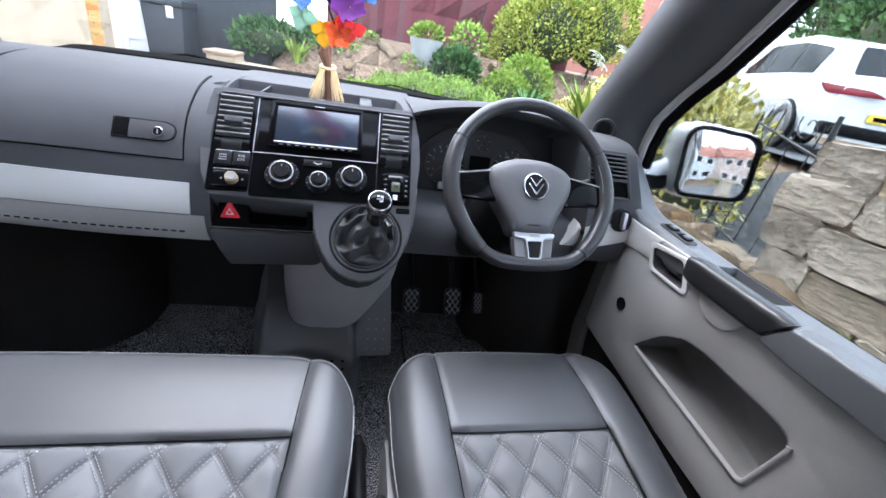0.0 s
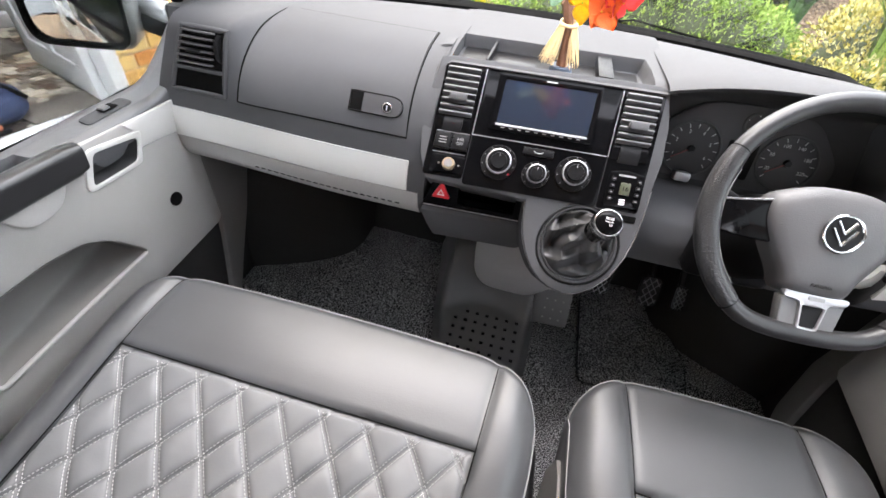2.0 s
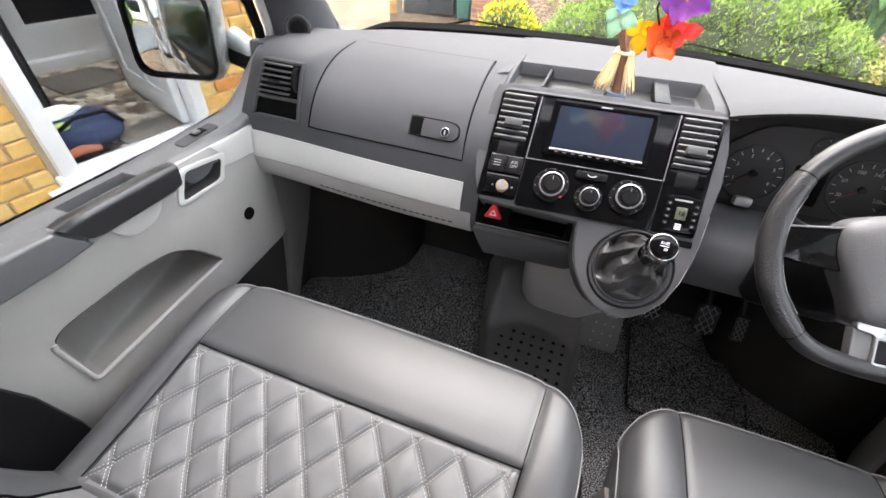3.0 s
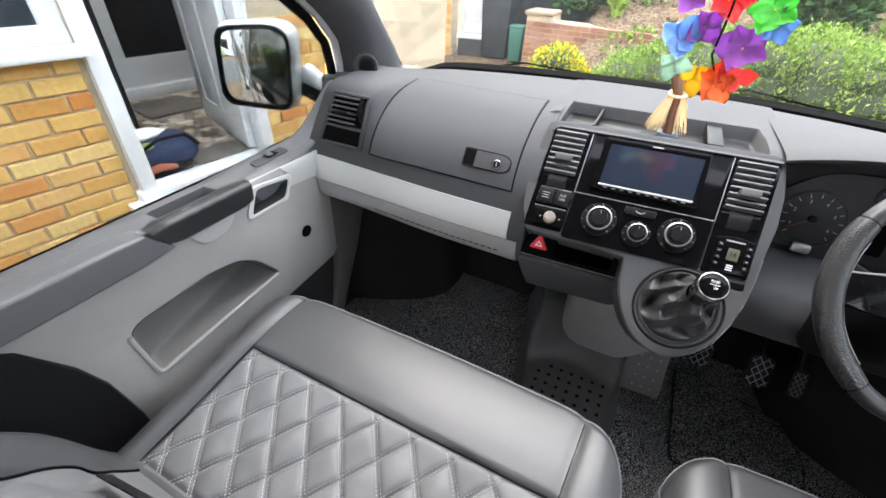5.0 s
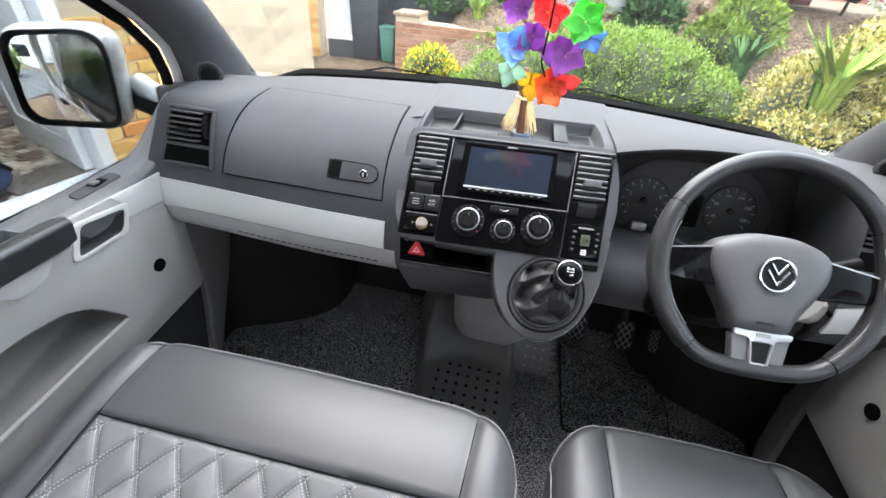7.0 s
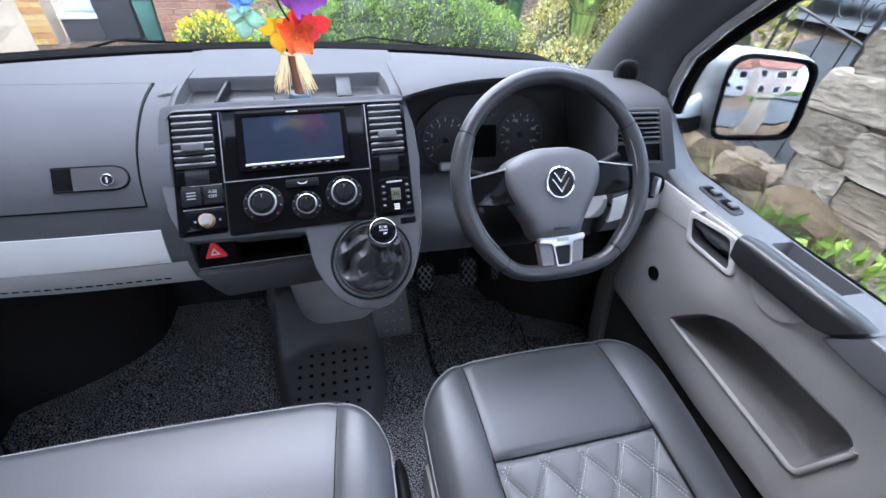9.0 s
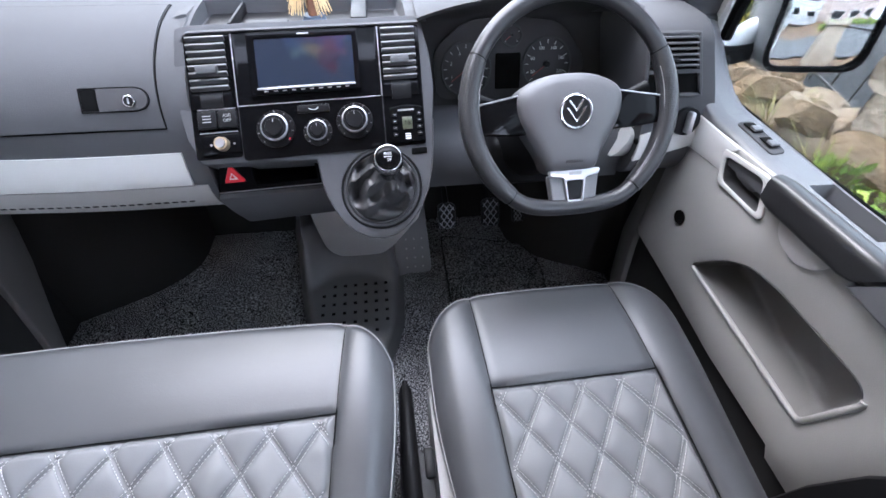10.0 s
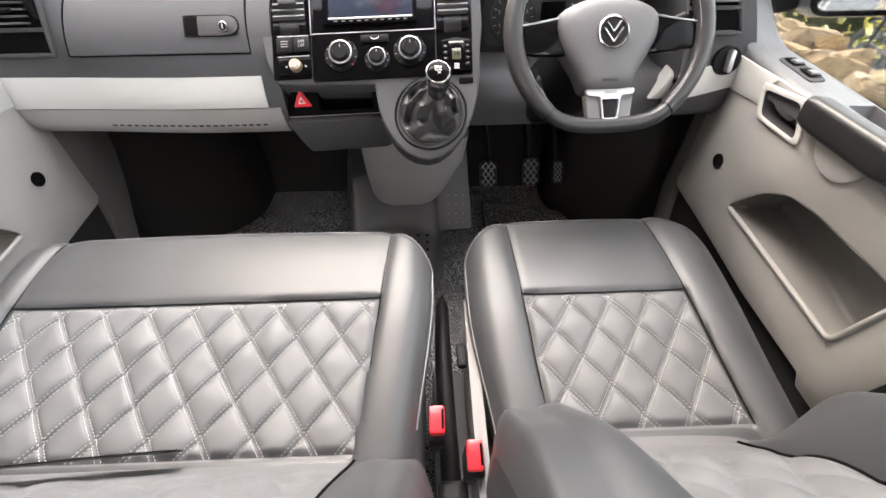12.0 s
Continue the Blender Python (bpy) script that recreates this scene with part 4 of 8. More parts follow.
for sd in (-1, 1):
    m = HU0
    bm = B()
    out = [(sd * 0.078, 0.036), (sd * 0.130, 0.027), (sd * 0.163, 0.022), (sd * 0.165, -0.022), (sd * 0.130, -0.026), (sd * 0.074, -0.028)]
    plate(bm, out if sd < 0 else list(reversed(out)), (), 0.018, m @ Matrix.Translation((0, 0, 0.004)), 0.004)
    sp = part("side_spoke", bm, SPOKE, wheel, "gloss black spoke")
    # thin silver line stands for the highlight along the spoke's upper edge
    part("spoke_highlight", tube(B(), [m @ Vector((*out[k], 0.003)) for k in (0, 1, 2)], 0.0016, 6), SATIN, sp, "thin pale line for the upper edge highlight")
out = [(-0.046, -0.089), (0.046, -0.089), (0.044, -0.100), (0.020, -0.103), (0.015, -0.145), (-0.015, -0.145), (-0.020, -0.103), (-0.044, -0.100)]
bm = plate(B(), rounded(out, 0.005), [rounded([(-0.0145, -0.108), (0.0145, -0.108), (0.0105, -0.140), (-0.0105, -0.140)], 0.003)], 0.012, WH @ Matrix.Translation((0, 0, 0.010)), 0.003)
part("lower_spoke", bm, SATIN, wheel, "satin silver lower spoke")
part("spoke_backing", plate(B(), rounded([(-0.045, -0.098), (-0.038, -0.154), (0.038, -0.154), (0.045, -0.098)], 0.004), (), 0.018, WH @ Matrix.Translation((0, 0, 0.005)), 0.003), surface("spoke_block", (0.085, 0.085, 0.087), 0.45, metal=0.2), wheel, "dark grey spoke block")
part("spoke_insert", plate(B(), rounded([(-0.0145, -0.108), (0.0145, -0.108), (0.0105, -0.140), (-0.0105, -0.140)], 0.003), (), 0.003, WH @ Matrix.Translation((0, 0, 0.0075)), 0.0005), DARK, wheel, "dark insert in the lower spoke")
part("badge_bar", rbox(B(), (0.0, -0.096, 0.0105), (0.022, 0.006, 0.001), 0, WH), GREYINK, wheel)
part("column_shroud", tube(B(), [WH @ Vector((0, 0.0, -0.03)), WH @ Vector((0, -0.01, -0.10)), WH @ Vector((0, -0.02, -0.26))], [0.065, 0.075, 0.085], 20), DARK, wheel)
for sd in (-1, 1):
    bm = tube(B(), [WH @ Vector((sd * 0.05, 0.015, -0.06)), WH @ Vector((sd * 0.12, 0.03, -0.05)), WH @ Vector((sd * 0.165, 0.045, -0.045))], [0.008, 0.009, 0.012], 10)
    part("stalk", bm, DARK, wheel)

PILLAR = surface("pillar_plastic", (0.05, 0.051, 0.054), 0.6, grain=0.5, grain_scale=500, spec=0.25)
# ---- doors ----
def sill_z(y):
    return np.interp(y, [-1.0, -0.2, 0.0, 0.09, 0.13, 0.16, 0.19, 0.215, 0.235, 0.25], [0.690, 0.694, 0.703, 0.706, 0.72, 0.742, 0.770, 0.800, 0.818, 0.83])


def frame_edge(sd):
    """Upper edge of the door's window opening, from the sill to the roof."""
    o = -0.03 * sd
    return [(0.868, 0.247 + o, 0.80), (0.866, 0.244 + o, 0.86), (0.862, 0.225 + o, 0.92), (0.852, 0.16 + o, 0.985), (0.845, 0.06 + o * 0.6, 1.06), (0.83, -0.05, 1.15), (0.81, -0.14, 1.235),
            (0.79, -0.32, 1.355), (0.78, -1.0, 1.385)]


def build_door(sd, name, label):
    door = thing(name, label, "van door", (sd * 0.83, -0.25, 0.30))
    D = axes((sd * 0.782, 0, 0), (0, 1, 0), (0, 0, 1), (-sd, 0, 0))
    if sd > 0:
        pocket = [(-0.090, 0.430), (-0.155, 0.510), (-0.205, 0.543), (-0.27, 0.554), (-0.440, 0.551), (-0.460, 0.535), (-0.438, 0.412)]
    else:
        pocket = [(-0.112, 0.424), (-0.170, 0.500), (-0.220, 0.533), (-0.29, 0.544), (-0.445, 0.538), (-0.470, 0.525), (-0.458, 0.398)]
    pocket = rounded(pocket, 0.018, 3)
    hz = 0.008 if sd > 0 else 0.0
    handle = rounded([(-0.036, 0.660 + hz), (-0.122, 0.671 + hz), (-0.145, 0.624 + hz), (-0.054, 0.624 + hz)], 0.010, 3)
    handle = [(-0.0905 + (x + 0.0905) * 1.14, 0.645 + hz + (z - 0.645 - hz) * 1.20) for x, z in handle]
    out = [(-0.517, 0.285), (-0.455, 0.287), (-0.440, 0.309), (-0.25, 0.313), (-0.09, 0.331), (0.098, 0.346), (0.112, 0.36), (0.112, 0.697), (-0.166, 0.697), (-0.19, 0.655), (-0.645, 0.655), (-0.612, 0.618), (-0.565, 0.53), (-0.541, 0.46)]
    part("panel", plate(B(), out, [pocket, handle], 0.03, D, 0.004), DOORGREY, door, "mid grey moulded door panel")
    # pocket: sloping walls and a back, their colour darkened for the shade inside
    cen = Vector((-0.30, 0.50))
    rings = []
    for sc, dp in ((1.0, -0.001), (0.99, 0.006), (0.955, 0.095), (0.93, 0.107), (0.87, 0.112), (0.6, 0.112), (0.3, 0.112), (0.04, 0.112)):
        row = []
        for x, z in pocket:
            x, z = cen.x + (x - cen.x) * sc, cen.y + (z - cen.y) * sc
            deep = (0.40 + 0.60 * smooth01(0.56, 0.46, z)) * (0.45 + 0.55 * smooth01(-0.46, -0.22, x))
            row.append(D @ Vector((x, z, -dp * deep)))
        rings.append(row)
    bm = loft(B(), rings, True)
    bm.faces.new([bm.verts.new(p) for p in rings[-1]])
    pk = part("map_pocket", bm, surface("shaded_pocket_plastic", (0.115, 0.111, 0.105), 0.6, grain=0.5, grain_scale=600), door, "grained pocket inside, colour darkened for its shade")
    lip = [D @ Vector((x, z, -0.001)) for x, z in rounded([(-0.090, 0.430), (-0.20, 0.424), (-0.438, 0.408), (-0.466, 0.540)] if sd > 0 else [(-0.112, 0.423), (-0.20, 0.417), (-0.458, 0.394), (-0.476, 0.525)], 0.016, 4)][2:-2]
    part("pocket_lip", tube(B(), lip, 0.0055, 10), DOORGREY, pk)
    part("hole_plug", cone(B(), 0.0165, 0.0165, 0.004, D @ Matrix.Translation((0.0, 0.490, 0.001)), 28), BLACK, door, "round black plug")
    # silver corner and handle surround
    bm = plate(B(), rounded([(0.106, 0.620), (0.106, 0.6965), (-0.048, 0.6965), (-0.026, 0.672), (-0.036, 0.640), (0.067, 0.631)], 0.003), (), 0.006, D @ Matrix.Translation((0, 0, 0.003)), 0.0015)
    part("silver_corner", bm, SILVER, door, "pale silver corner trim")
    surround = rounded([(-0.016, 0.673 + hz), (-0.129, 0.686 + hz), (-0.140, 0.680 + hz), (-0.166, 0.622 + hz), (-0.158, 0.612 + hz), (-0.040, 0.611 + hz)], 0.010, 4)
    hs = part("handle_surround", plate(B(), surround, [handle], 0.008, D @ Matrix.Translation((0, 0, 0.005)), 0.002), SILVER, door, "silver handle surround")
    rings = [[D @ Vector((-0.090 + (x + 0.090) * s, 0.645 + hz + (z - 0.645 - hz) * s, -dp)) for x, z in handle] for s, dp in ((1.0, -0.002), (0.97, 0.02), (0.9, 0.028))]
    bm = loft(B(), rings, True)
    bm.faces.new([bm.verts.new(p) for p in rings[-1]])
    part("handle_recess", bm, RECESS, hs)
    part("pull_handle", plate(B(), rounded([(-0.040, 0.652 + hz), (-0.112, 0.664 + hz), (-0.122, 0.648 + hz), (-0.104, 0.632 + hz), (-0.062, 0.636 + hz)], 0.008), (), 0.006, D @ Matrix.Translation((0, 0, -0.010)), 0.002), SILLGREY, hs)
    # sill along the window, with an open tray sunk into it
    tx0, tx1, ty0, ty1 = (0.818, 0.868, -0.300, -0.170) if sd > 0 else (0.803, 0.850, -0.328, -0.200)
    ys = sorted([-0.98 + 1.23 * k / 72 for k in range(73)] + [ty0 - 0.002, ty0 + 0.004, ty1 - 0.004, ty1 + 0.002])
    rings = []
    for y in ys:
        d = 0.032 if ty0 < y < ty1 else 0.0
        row = []
        g = smooth01(-0.19, -0.155, y)
        for x, dz in ((0.787, None), (0.774 + 0.0115 * g, None), (0.772 + 0.0125 * g, -0.018 + 0.009 * g), (0.780 + 0.008 * g, -0.005 + 0.003 * g), (0.796, 0.002), (tx0, 0.005), (tx0 + 0.004, 0.005 - d), (tx1 - 0.004, 0.003 - d), (tx1, 0.003),
                      (0.878, 0.0), (0.886, -0.014), (0.888, -0.09)):
            z = float(sill_z(y + 0.45 * max(0.0, 0.88 - x) * smooth01(-0.12, 0.06, y)))
            z = (0.655 if x > 0.78 else 0.668) if dz is None else z + dz
            row.append((sd * (x - 0.03 * smooth01(0.70, 0.88, z)), y, z))
        rings.append(row)
    bm = loft(B(), rings)
    bm.faces.new([bm.verts.new(p) for p in rings[-1]])
    part("sill", bm, SILLGREY, door, "grey padded window sill", 60)
    part("sill_tray", rbox(B(), (sd * (tx0 + tx1) / 2, (ty0 + ty1) / 2, 0.671), (tx1 - tx0 - 0.008, ty1 - ty0 - 0.008, 0.004), 0.001), DARK, door, "dark open tray in the sill")
    # armrest: a padded bar standing a little above the sill
    def bar(y0, y1, slant0, slant1, x0, x1, z0, z1, n=10, rad=0.008):
        rr = []
        sec = rrect(x0, z0, x1, z1, rad, 5)
        for k in range(n + 1):
            t = k / n
            sc = 0.86 if k in (0, n) else 1.0
            cx, cz = (x0 + x1) / 2, (z0 + z1) / 2
            rr.append([(sd * (cx + (x - cx) * sc), y0 + (y1 - y0) * t + (slant0 * (1 - t) + slant1 * t) * (z - cz), cz + (z - cz) * sc) for x, z in sec])
        return loft(B(), rr, True, True)

    part("armrest", bar(-0.150, -0.358, 0.1, -0.75, 0.757, 0.795, 0.657, 0.714, rad=0.015), ARMPAD, door, "black padded armrest", 50)
    part("sill_bolster", bar(-0.364, -0.98, -0.75, 0, 0.757, 0.806, 0.650, 0.712), SILLGREY, door, "dark grey padded sill bolster", 50)
    part("grab_pocket", plate(B(), rounded([(-0.186, 0.668), (-0.203, 0.633), (-0.226, 0.617), (-0.268, 0.613), (-0.294, 0.632), (-0.312, 0.668)], 0.015, 3), (), 0.006, D @ Matrix.Translation((0, 0, 0.006)), 0.003),
         surface("grab_plastic", (0.31, 0.303, 0.293), 0.5, grain=0.4, grain_scale=600), door, "pale grab pocket under the armrest")
    bm = plate(B(), rounded([(0.022, 0.812), (0.024, 0.846), (-0.078, 0.846), (-0.084, 0.812)], 0.010), (), 0.01,
               axes((0, 0, 0.7115), (0, 1, 0.06), (sd, 0, 0), (0, -0.06, 1)), 0.002)
    sw = part("window_switch", bm, DASH, door)
    for k in range(2 if sd > 0 else 1):
        y = -0.004 - 0.048 * k - (0.02 if sd < 0 else 0)
        part("rocker", rbox(B(), (y, 0.828, 0.003), (0.032, 0.022, 0.0018), 0.0008, axes((0, 0, 0.7115), (0, 1, 0.06), (sd, 0, 0), (0, -0.06, 1))), BLACK, sw)
        part("rocker_cap", rbox(B(), (y - 0.006, 0.829, 0.005), (0.016, 0.018, 0.006), 0.002, axes((0, 0, 0.7115), (0, 1, 0.06), (sd, 0, 0), (0, -0.06, 1))), SILLGREY, sw)
    # outer skin with lower dark lining
    part("lower_lining", rbox(B(), (sd * 0.84, -0.30, 0.18), (0.07, 0.86, 0.40), 0.01), FOOTWELL, door)
    out = [(-1.0, -0.15), (0.55, -0.15), (0.60, 0.3), (0.58, 0.60), (0.30, 0.58), (-1.0, 0.52)]
    part("outer_skin", plate(B(), out, (), 0.012, axes((sd * 0.93, 0, 0), (0, 1, 0), (0, 0, 1), (sd, 0, 0)), 0.004), PAINT, door, "white painted outer skin")
    part("window_rubber", tube(B(), [(sd * 0.892, -1.0, 0.672), (sd * 0.892, -0.08, 0.680), (sd * 0.892, 0.10, 0.69), (sd * 0.892, 0.22, 0.69)], 0.012, 8), BLACK, door)
    # window frame against the pillar
    fr = [(sd * x, y, z) for x, y, z in frame_edge(sd)]
    part("window_frame", tube(B(), fr, 0.0125, 8), BLACK, door, "black window frame")
    fr2 = [(x - sd * 0.004, y + 0.032, z + 0.006) for x, y, z in fr]
    part("door_seal", tube(B(), fr2, 0.012, 8), SEATBASE, door, "pale grey door seal")
    pane = B()
    plate(pane, [(-1.0, 0.66), (0.26, 0.66), (0.25, 0.90), (0.17, 1.0), (0.07, 1.08), (-0.12, 1.24), (-0.33, 1.36), (-1.0, 1.39)], (), 0.004, axes((sd * 0.952, 0, 0), (0, 1, 0), (-sd * 0.12, 0, 1), (sd, 0, 0.12)) @ Matrix.Translation((0, 0, 0.02)))
    g = part("pane", pane, PANE, door, "side window tinted to dim the view outside")
    g.visible_shadow = False
    return door


build_door(-1, "passenger_door", "grey trimmed passenger door with a silver handle surround")
build_door(1, "driver_door", "grey trimmed driver door with window switches")

for sd in (-1, 1):
    # rear trim, kick post, pillar
    bm = plate(B(), [(-1.1, 0.0), (-0.50, 0.0), (-0.517, 0.342), (-0.536, 0.46), (-0.560, 0.53), (-0.607, 0.618), (-0.66, 0.66), (-1.1, 0.66)], (), 0.04,
               axes((sd * 0.772, 0, 0), (0, 1, 0), (0, 0, 1), (-sd, 0, 0)), 0.01)
    single("seat_side_trim", bm, DARK, "black trim panel beside the seat base", "trim", kind="structure")
    # driver's panel is cut narrow at the top to imitate the dashboard's shade
    if sd < 0:
        fore = [(0.29, 0.62), (0.265, 0.42), (0.222, 0.31), (0.150, 0.17), (0.095, 0.05), (0.085, 0.0)]
    else:
        fore = [(0.16, 0.62), (0.165, 0.42), (0.172, 0.30), (0.140, 0.14), (0.095, 0.05), (0.085, 0.0)]
    bm = plate(B(), rounded(fore + [(0.055, 0.0), (0.066, 0.08), (0.088, 0.18), (0.108, 0.28), (0.117, 0.345), (0.117, 0.40), (0.115, 0.62)], 0.012), (), 0.03,
               axes((sd * 0.788, 0, 0), (0, 1, 0), (0, 0, 1), (-sd, 0, 0)), 0.004)
    single("kick_panel", bm, KICKGREY, "grey kick panel beside the footwell", "trim", kind="structure", angle=50)
    bm = B()
    rr = []
    for t in range(13):
        w = t / 12
        yf, zf = 0.530 - 0.55 * w, 0.80 + 0.56 * w
        zb = 0.835 + 0.51 * w
        yb = float(np.interp(zb, [p[2] for p in frame_edge(sd)][:8], [p[1] for p in frame_edge(sd)][:8])) + 0.02
        xi, xo = 0.752 - 0.08 * w, 0.875 - 0.08 * w * w
        rr.append([(sd * a, b, c) for a, b, c in ((xo, yf + 0.02, zf), (xi + 0.02, yf, zf), (xi, yf - 0.03, zf + 0.004), (xi - 0.004, (yf + yb) / 2, (zf + zb) / 2 + 0.01), (xi + 0.006, yb + 0.05, zb),
                                                  (xi + 0.05, yb + 0.02, zb), (xo, yb + 0.02, zb))])
    loft(bm, rr, True, True)
    pil = thing("a_pillar", "dark grey padded windscreen pillar with a tweeter", "pillar", (sd * 0.82, 0.3, 0.8))
    part("pillar_trim", bm, PILLAR, pil, angle=50)
    part("pillar_foot", rbox(B(), (sd * 0.852, 0.292, 0.800), (0.064, 0.10, 0.076), 0.012), PILLAR, pil)
    tn = Vector((-sd * 0.75, -1, 0.30)).normalized()
    tu = Vector((0, 0, 1)).cross(tn).normalized()
    tm = axes((sd * 0.736, 0.262, 0.876), tu, tn.cross(tu), tn)
    tw = part("tweeter", cone(B(), 0.033, 0.028, 0.03, tm @ Matrix.Translation((0, 0, -0.012)), 28), DARK, pil, "small round tweeter")
    part("tweeter_ring", torus(B(), 0.0265, 0.004, tm @ Matrix.Translation((0, 0, 0.004)), 32, 8), HOODBLACK, tw)
    part("tweeter_dome", ball(B(), 0.019, tm @ Matrix.Diagonal((1, 1, 0.35, 1)), 20, 10), BLACK, tw)

# ---- windscreen ----
bm = B()
n = 24
lower = [Vector((-0.80 + 1.6 * k / n, screen_y(-0.80 + 1.6 * k / n) + 0.055, 0.815)) for k in range(n + 1)]
upper = [Vector((-0.70 + 1.4 * k / n, 0.02 + 0.05 * (1 - (2 * k / n - 1) ** 2), 1.39)) for k in range(n + 1)]
loft(bm, [[lo.lerp(up, j / 12) + Vector((0, 0.02 * math.sin(math.pi * j / 12), 0.02 * math.sin(math.pi * j / 12))) for lo, up in zip(lower, upper)] for j in range(13)])
r = bmesh.ops.solidify(bm, geom=bm.faces[:], thickness=0.004)
ws = single("windscreen", bm, SCREENGLASS, "curved van windscreen tinted to dim the view outside", "windscreen", kind="structure")
# no shadow: daylight enters undimmed despite the tint
ws.visible_shadow = False
bm = B()
loft(bm, [[(x, y, z - 0.035 * smooth01(0.60, 0.735, abs(x))) for x, y, z in row] for row in [[(x, screen_y(x) + 0.008, 0.834), (x, screen_y(x) + 0.008, 0.853), (x, screen_y(x) + 0.016, 0.858), (x, screen_y(x) + 0.030, 0.863), (x, screen_y(x) + 0.042, 0.861), (x, screen_y(x) + 0.044, 0.832)]
          for x in [-0.735 + 1.47 * k / 40 for k in range(41)]]])
single("windscreen_seal", bm, BLACK, "black rubber seal along the windscreen base", "trim", kind="structure")
bm = B()
loft(bm, [[(x, screen_y(x) + 0.03 + d, 0.835 + h) for d, h in ((0, 0), (0.08, -0.04), (0.22, -0.10), (0.32, -0.11), (0.55, -0.28), (0.62, -0.45), (0.62, -0.9))] for x in [-0.86 + 1.72 * k / 24 for k in range(25)]])
van = single("bonnet", bm, PAINT, "white painted short van bonnet", "bonnet", kind="structure", angle=50)
for x0, x1, ym in ((-0.62, 0.05, 0.0), (-0.02, 0.66, 0.012)):
    w = thing("windscreen_wiper", "thin black windscreen wiper at rest", "wiper", (x0, screen_y(x0) + 0.1, 0.80), "windscreen wipers")
    pts = [(x0 + (x1 - x0) * k / 10, screen_y(x0 + (x1 - x0) * k / 10) + 0.075 + ym, 0.826 + 0.022 * math.sin(math.pi * k / 10)) for k in range(11)]
    part("blade", tube(B(), pts, 0.0028, 6), BLACK, w)
    part("arm", tube(B(), [(pts[0][0], pts[0][1] + 0.02, 0.82), (pts[3][0], pts[3][1] + 0.02, 0.862), (pts[6][0], pts[6][1], 0.850)], 0.0028, 6), BLACK, w)

# ---- wing mirrors ----
for sd in (-1, 1):
    mir = thing("wing_mirror", "white wing mirror with a black rim", "wing mirror", (sd * 0.96, 0.2, 0.75), "wing mirrors")
    mn = Vector((-sd * (0.33 if sd > 0 else 0.565), -1, 0.115 if sd > 0 else 0.055)).normalized()
    mu = Vector((0, 0, 1)).cross(mn).normalized()
    mv = mn.cross(mu)
    MM = axes((sd * 1.045, 0.165, 0.838 if sd > 0 else 0.843), mu, mv, mn)
    shape = rounded([(-0.118, -0.088), (0.105, -0.105), (0.128, 0.080), (0.09, 0.108), (-0.10, 0.100)], 0.045, 6)
    if sd > 0:
        shape = [(-x * 0.87, y * 0.93) for x, y in reversed(shape)]
    else:
        shape = [(x * 0.86, y * 1.06) for x, y in shape]
    rings = [[MM @ Vector((x * s, y * s, -d)) for x, y in shape] for s, d in ((0.97, -0.006), (1.02, 0.0), (1.08, 0.03), (1.08, 0.08), (0.95, 0.14), (0.5, 0.17))]
    bm = loft(B(), rings, True)
    bm.faces.new([bm.verts.new(p) for p in rings[-1]])
    part("shell", bm, PAINT, mir, "white painted shell", 60)
    part("rim", plate(B(), [(x * 1.0, y * 1.0) for x, y in shape], [[(x * 0.91, y * 0.9) for x, y in shape]], 0.02, MM @ Matrix.Translation((0, 0, 0.009)), 0.003), BLACK, mir, "black rim")
    rings = [[MM @ Vector((x * 0.93 * s, y * 0.92 * s, 0.004 - ((x * s) ** 2 + (y * s) ** 2) / 2.6)) for x, y in shape] for s in [0.02 + 0.98 * k / 16 for k in range(17)]]
    bm = loft(B(), rings, True)
    bm.faces.new([bm.verts.new(p) for p in rings[0]])
    part("mirror_glass", bm, MIRROR, mir, "convex mirror glass", 80)
    ay = 0.02 if sd > 0 else 0.075
    part("arm", tube(B(), [(sd * 0.88, 0.23 + ay, 0.755), (sd * 0.93, 0.225 + ay, 0.757), (sd * 1.0, 0.22 + ay, 0.775)], [0.026, 0.024, 0.024], 12), BLACK, mir)
    part("arm_cover", tube(B(), [(sd * 0.89, 0.24 + ay, 0.772), (sd * 0.94, 0.24 + ay, 0.785), (sd * 1.0, 0.24 + ay, 0.81)], [0.022, 0.028, 0.034], 12), PAINT, mir)

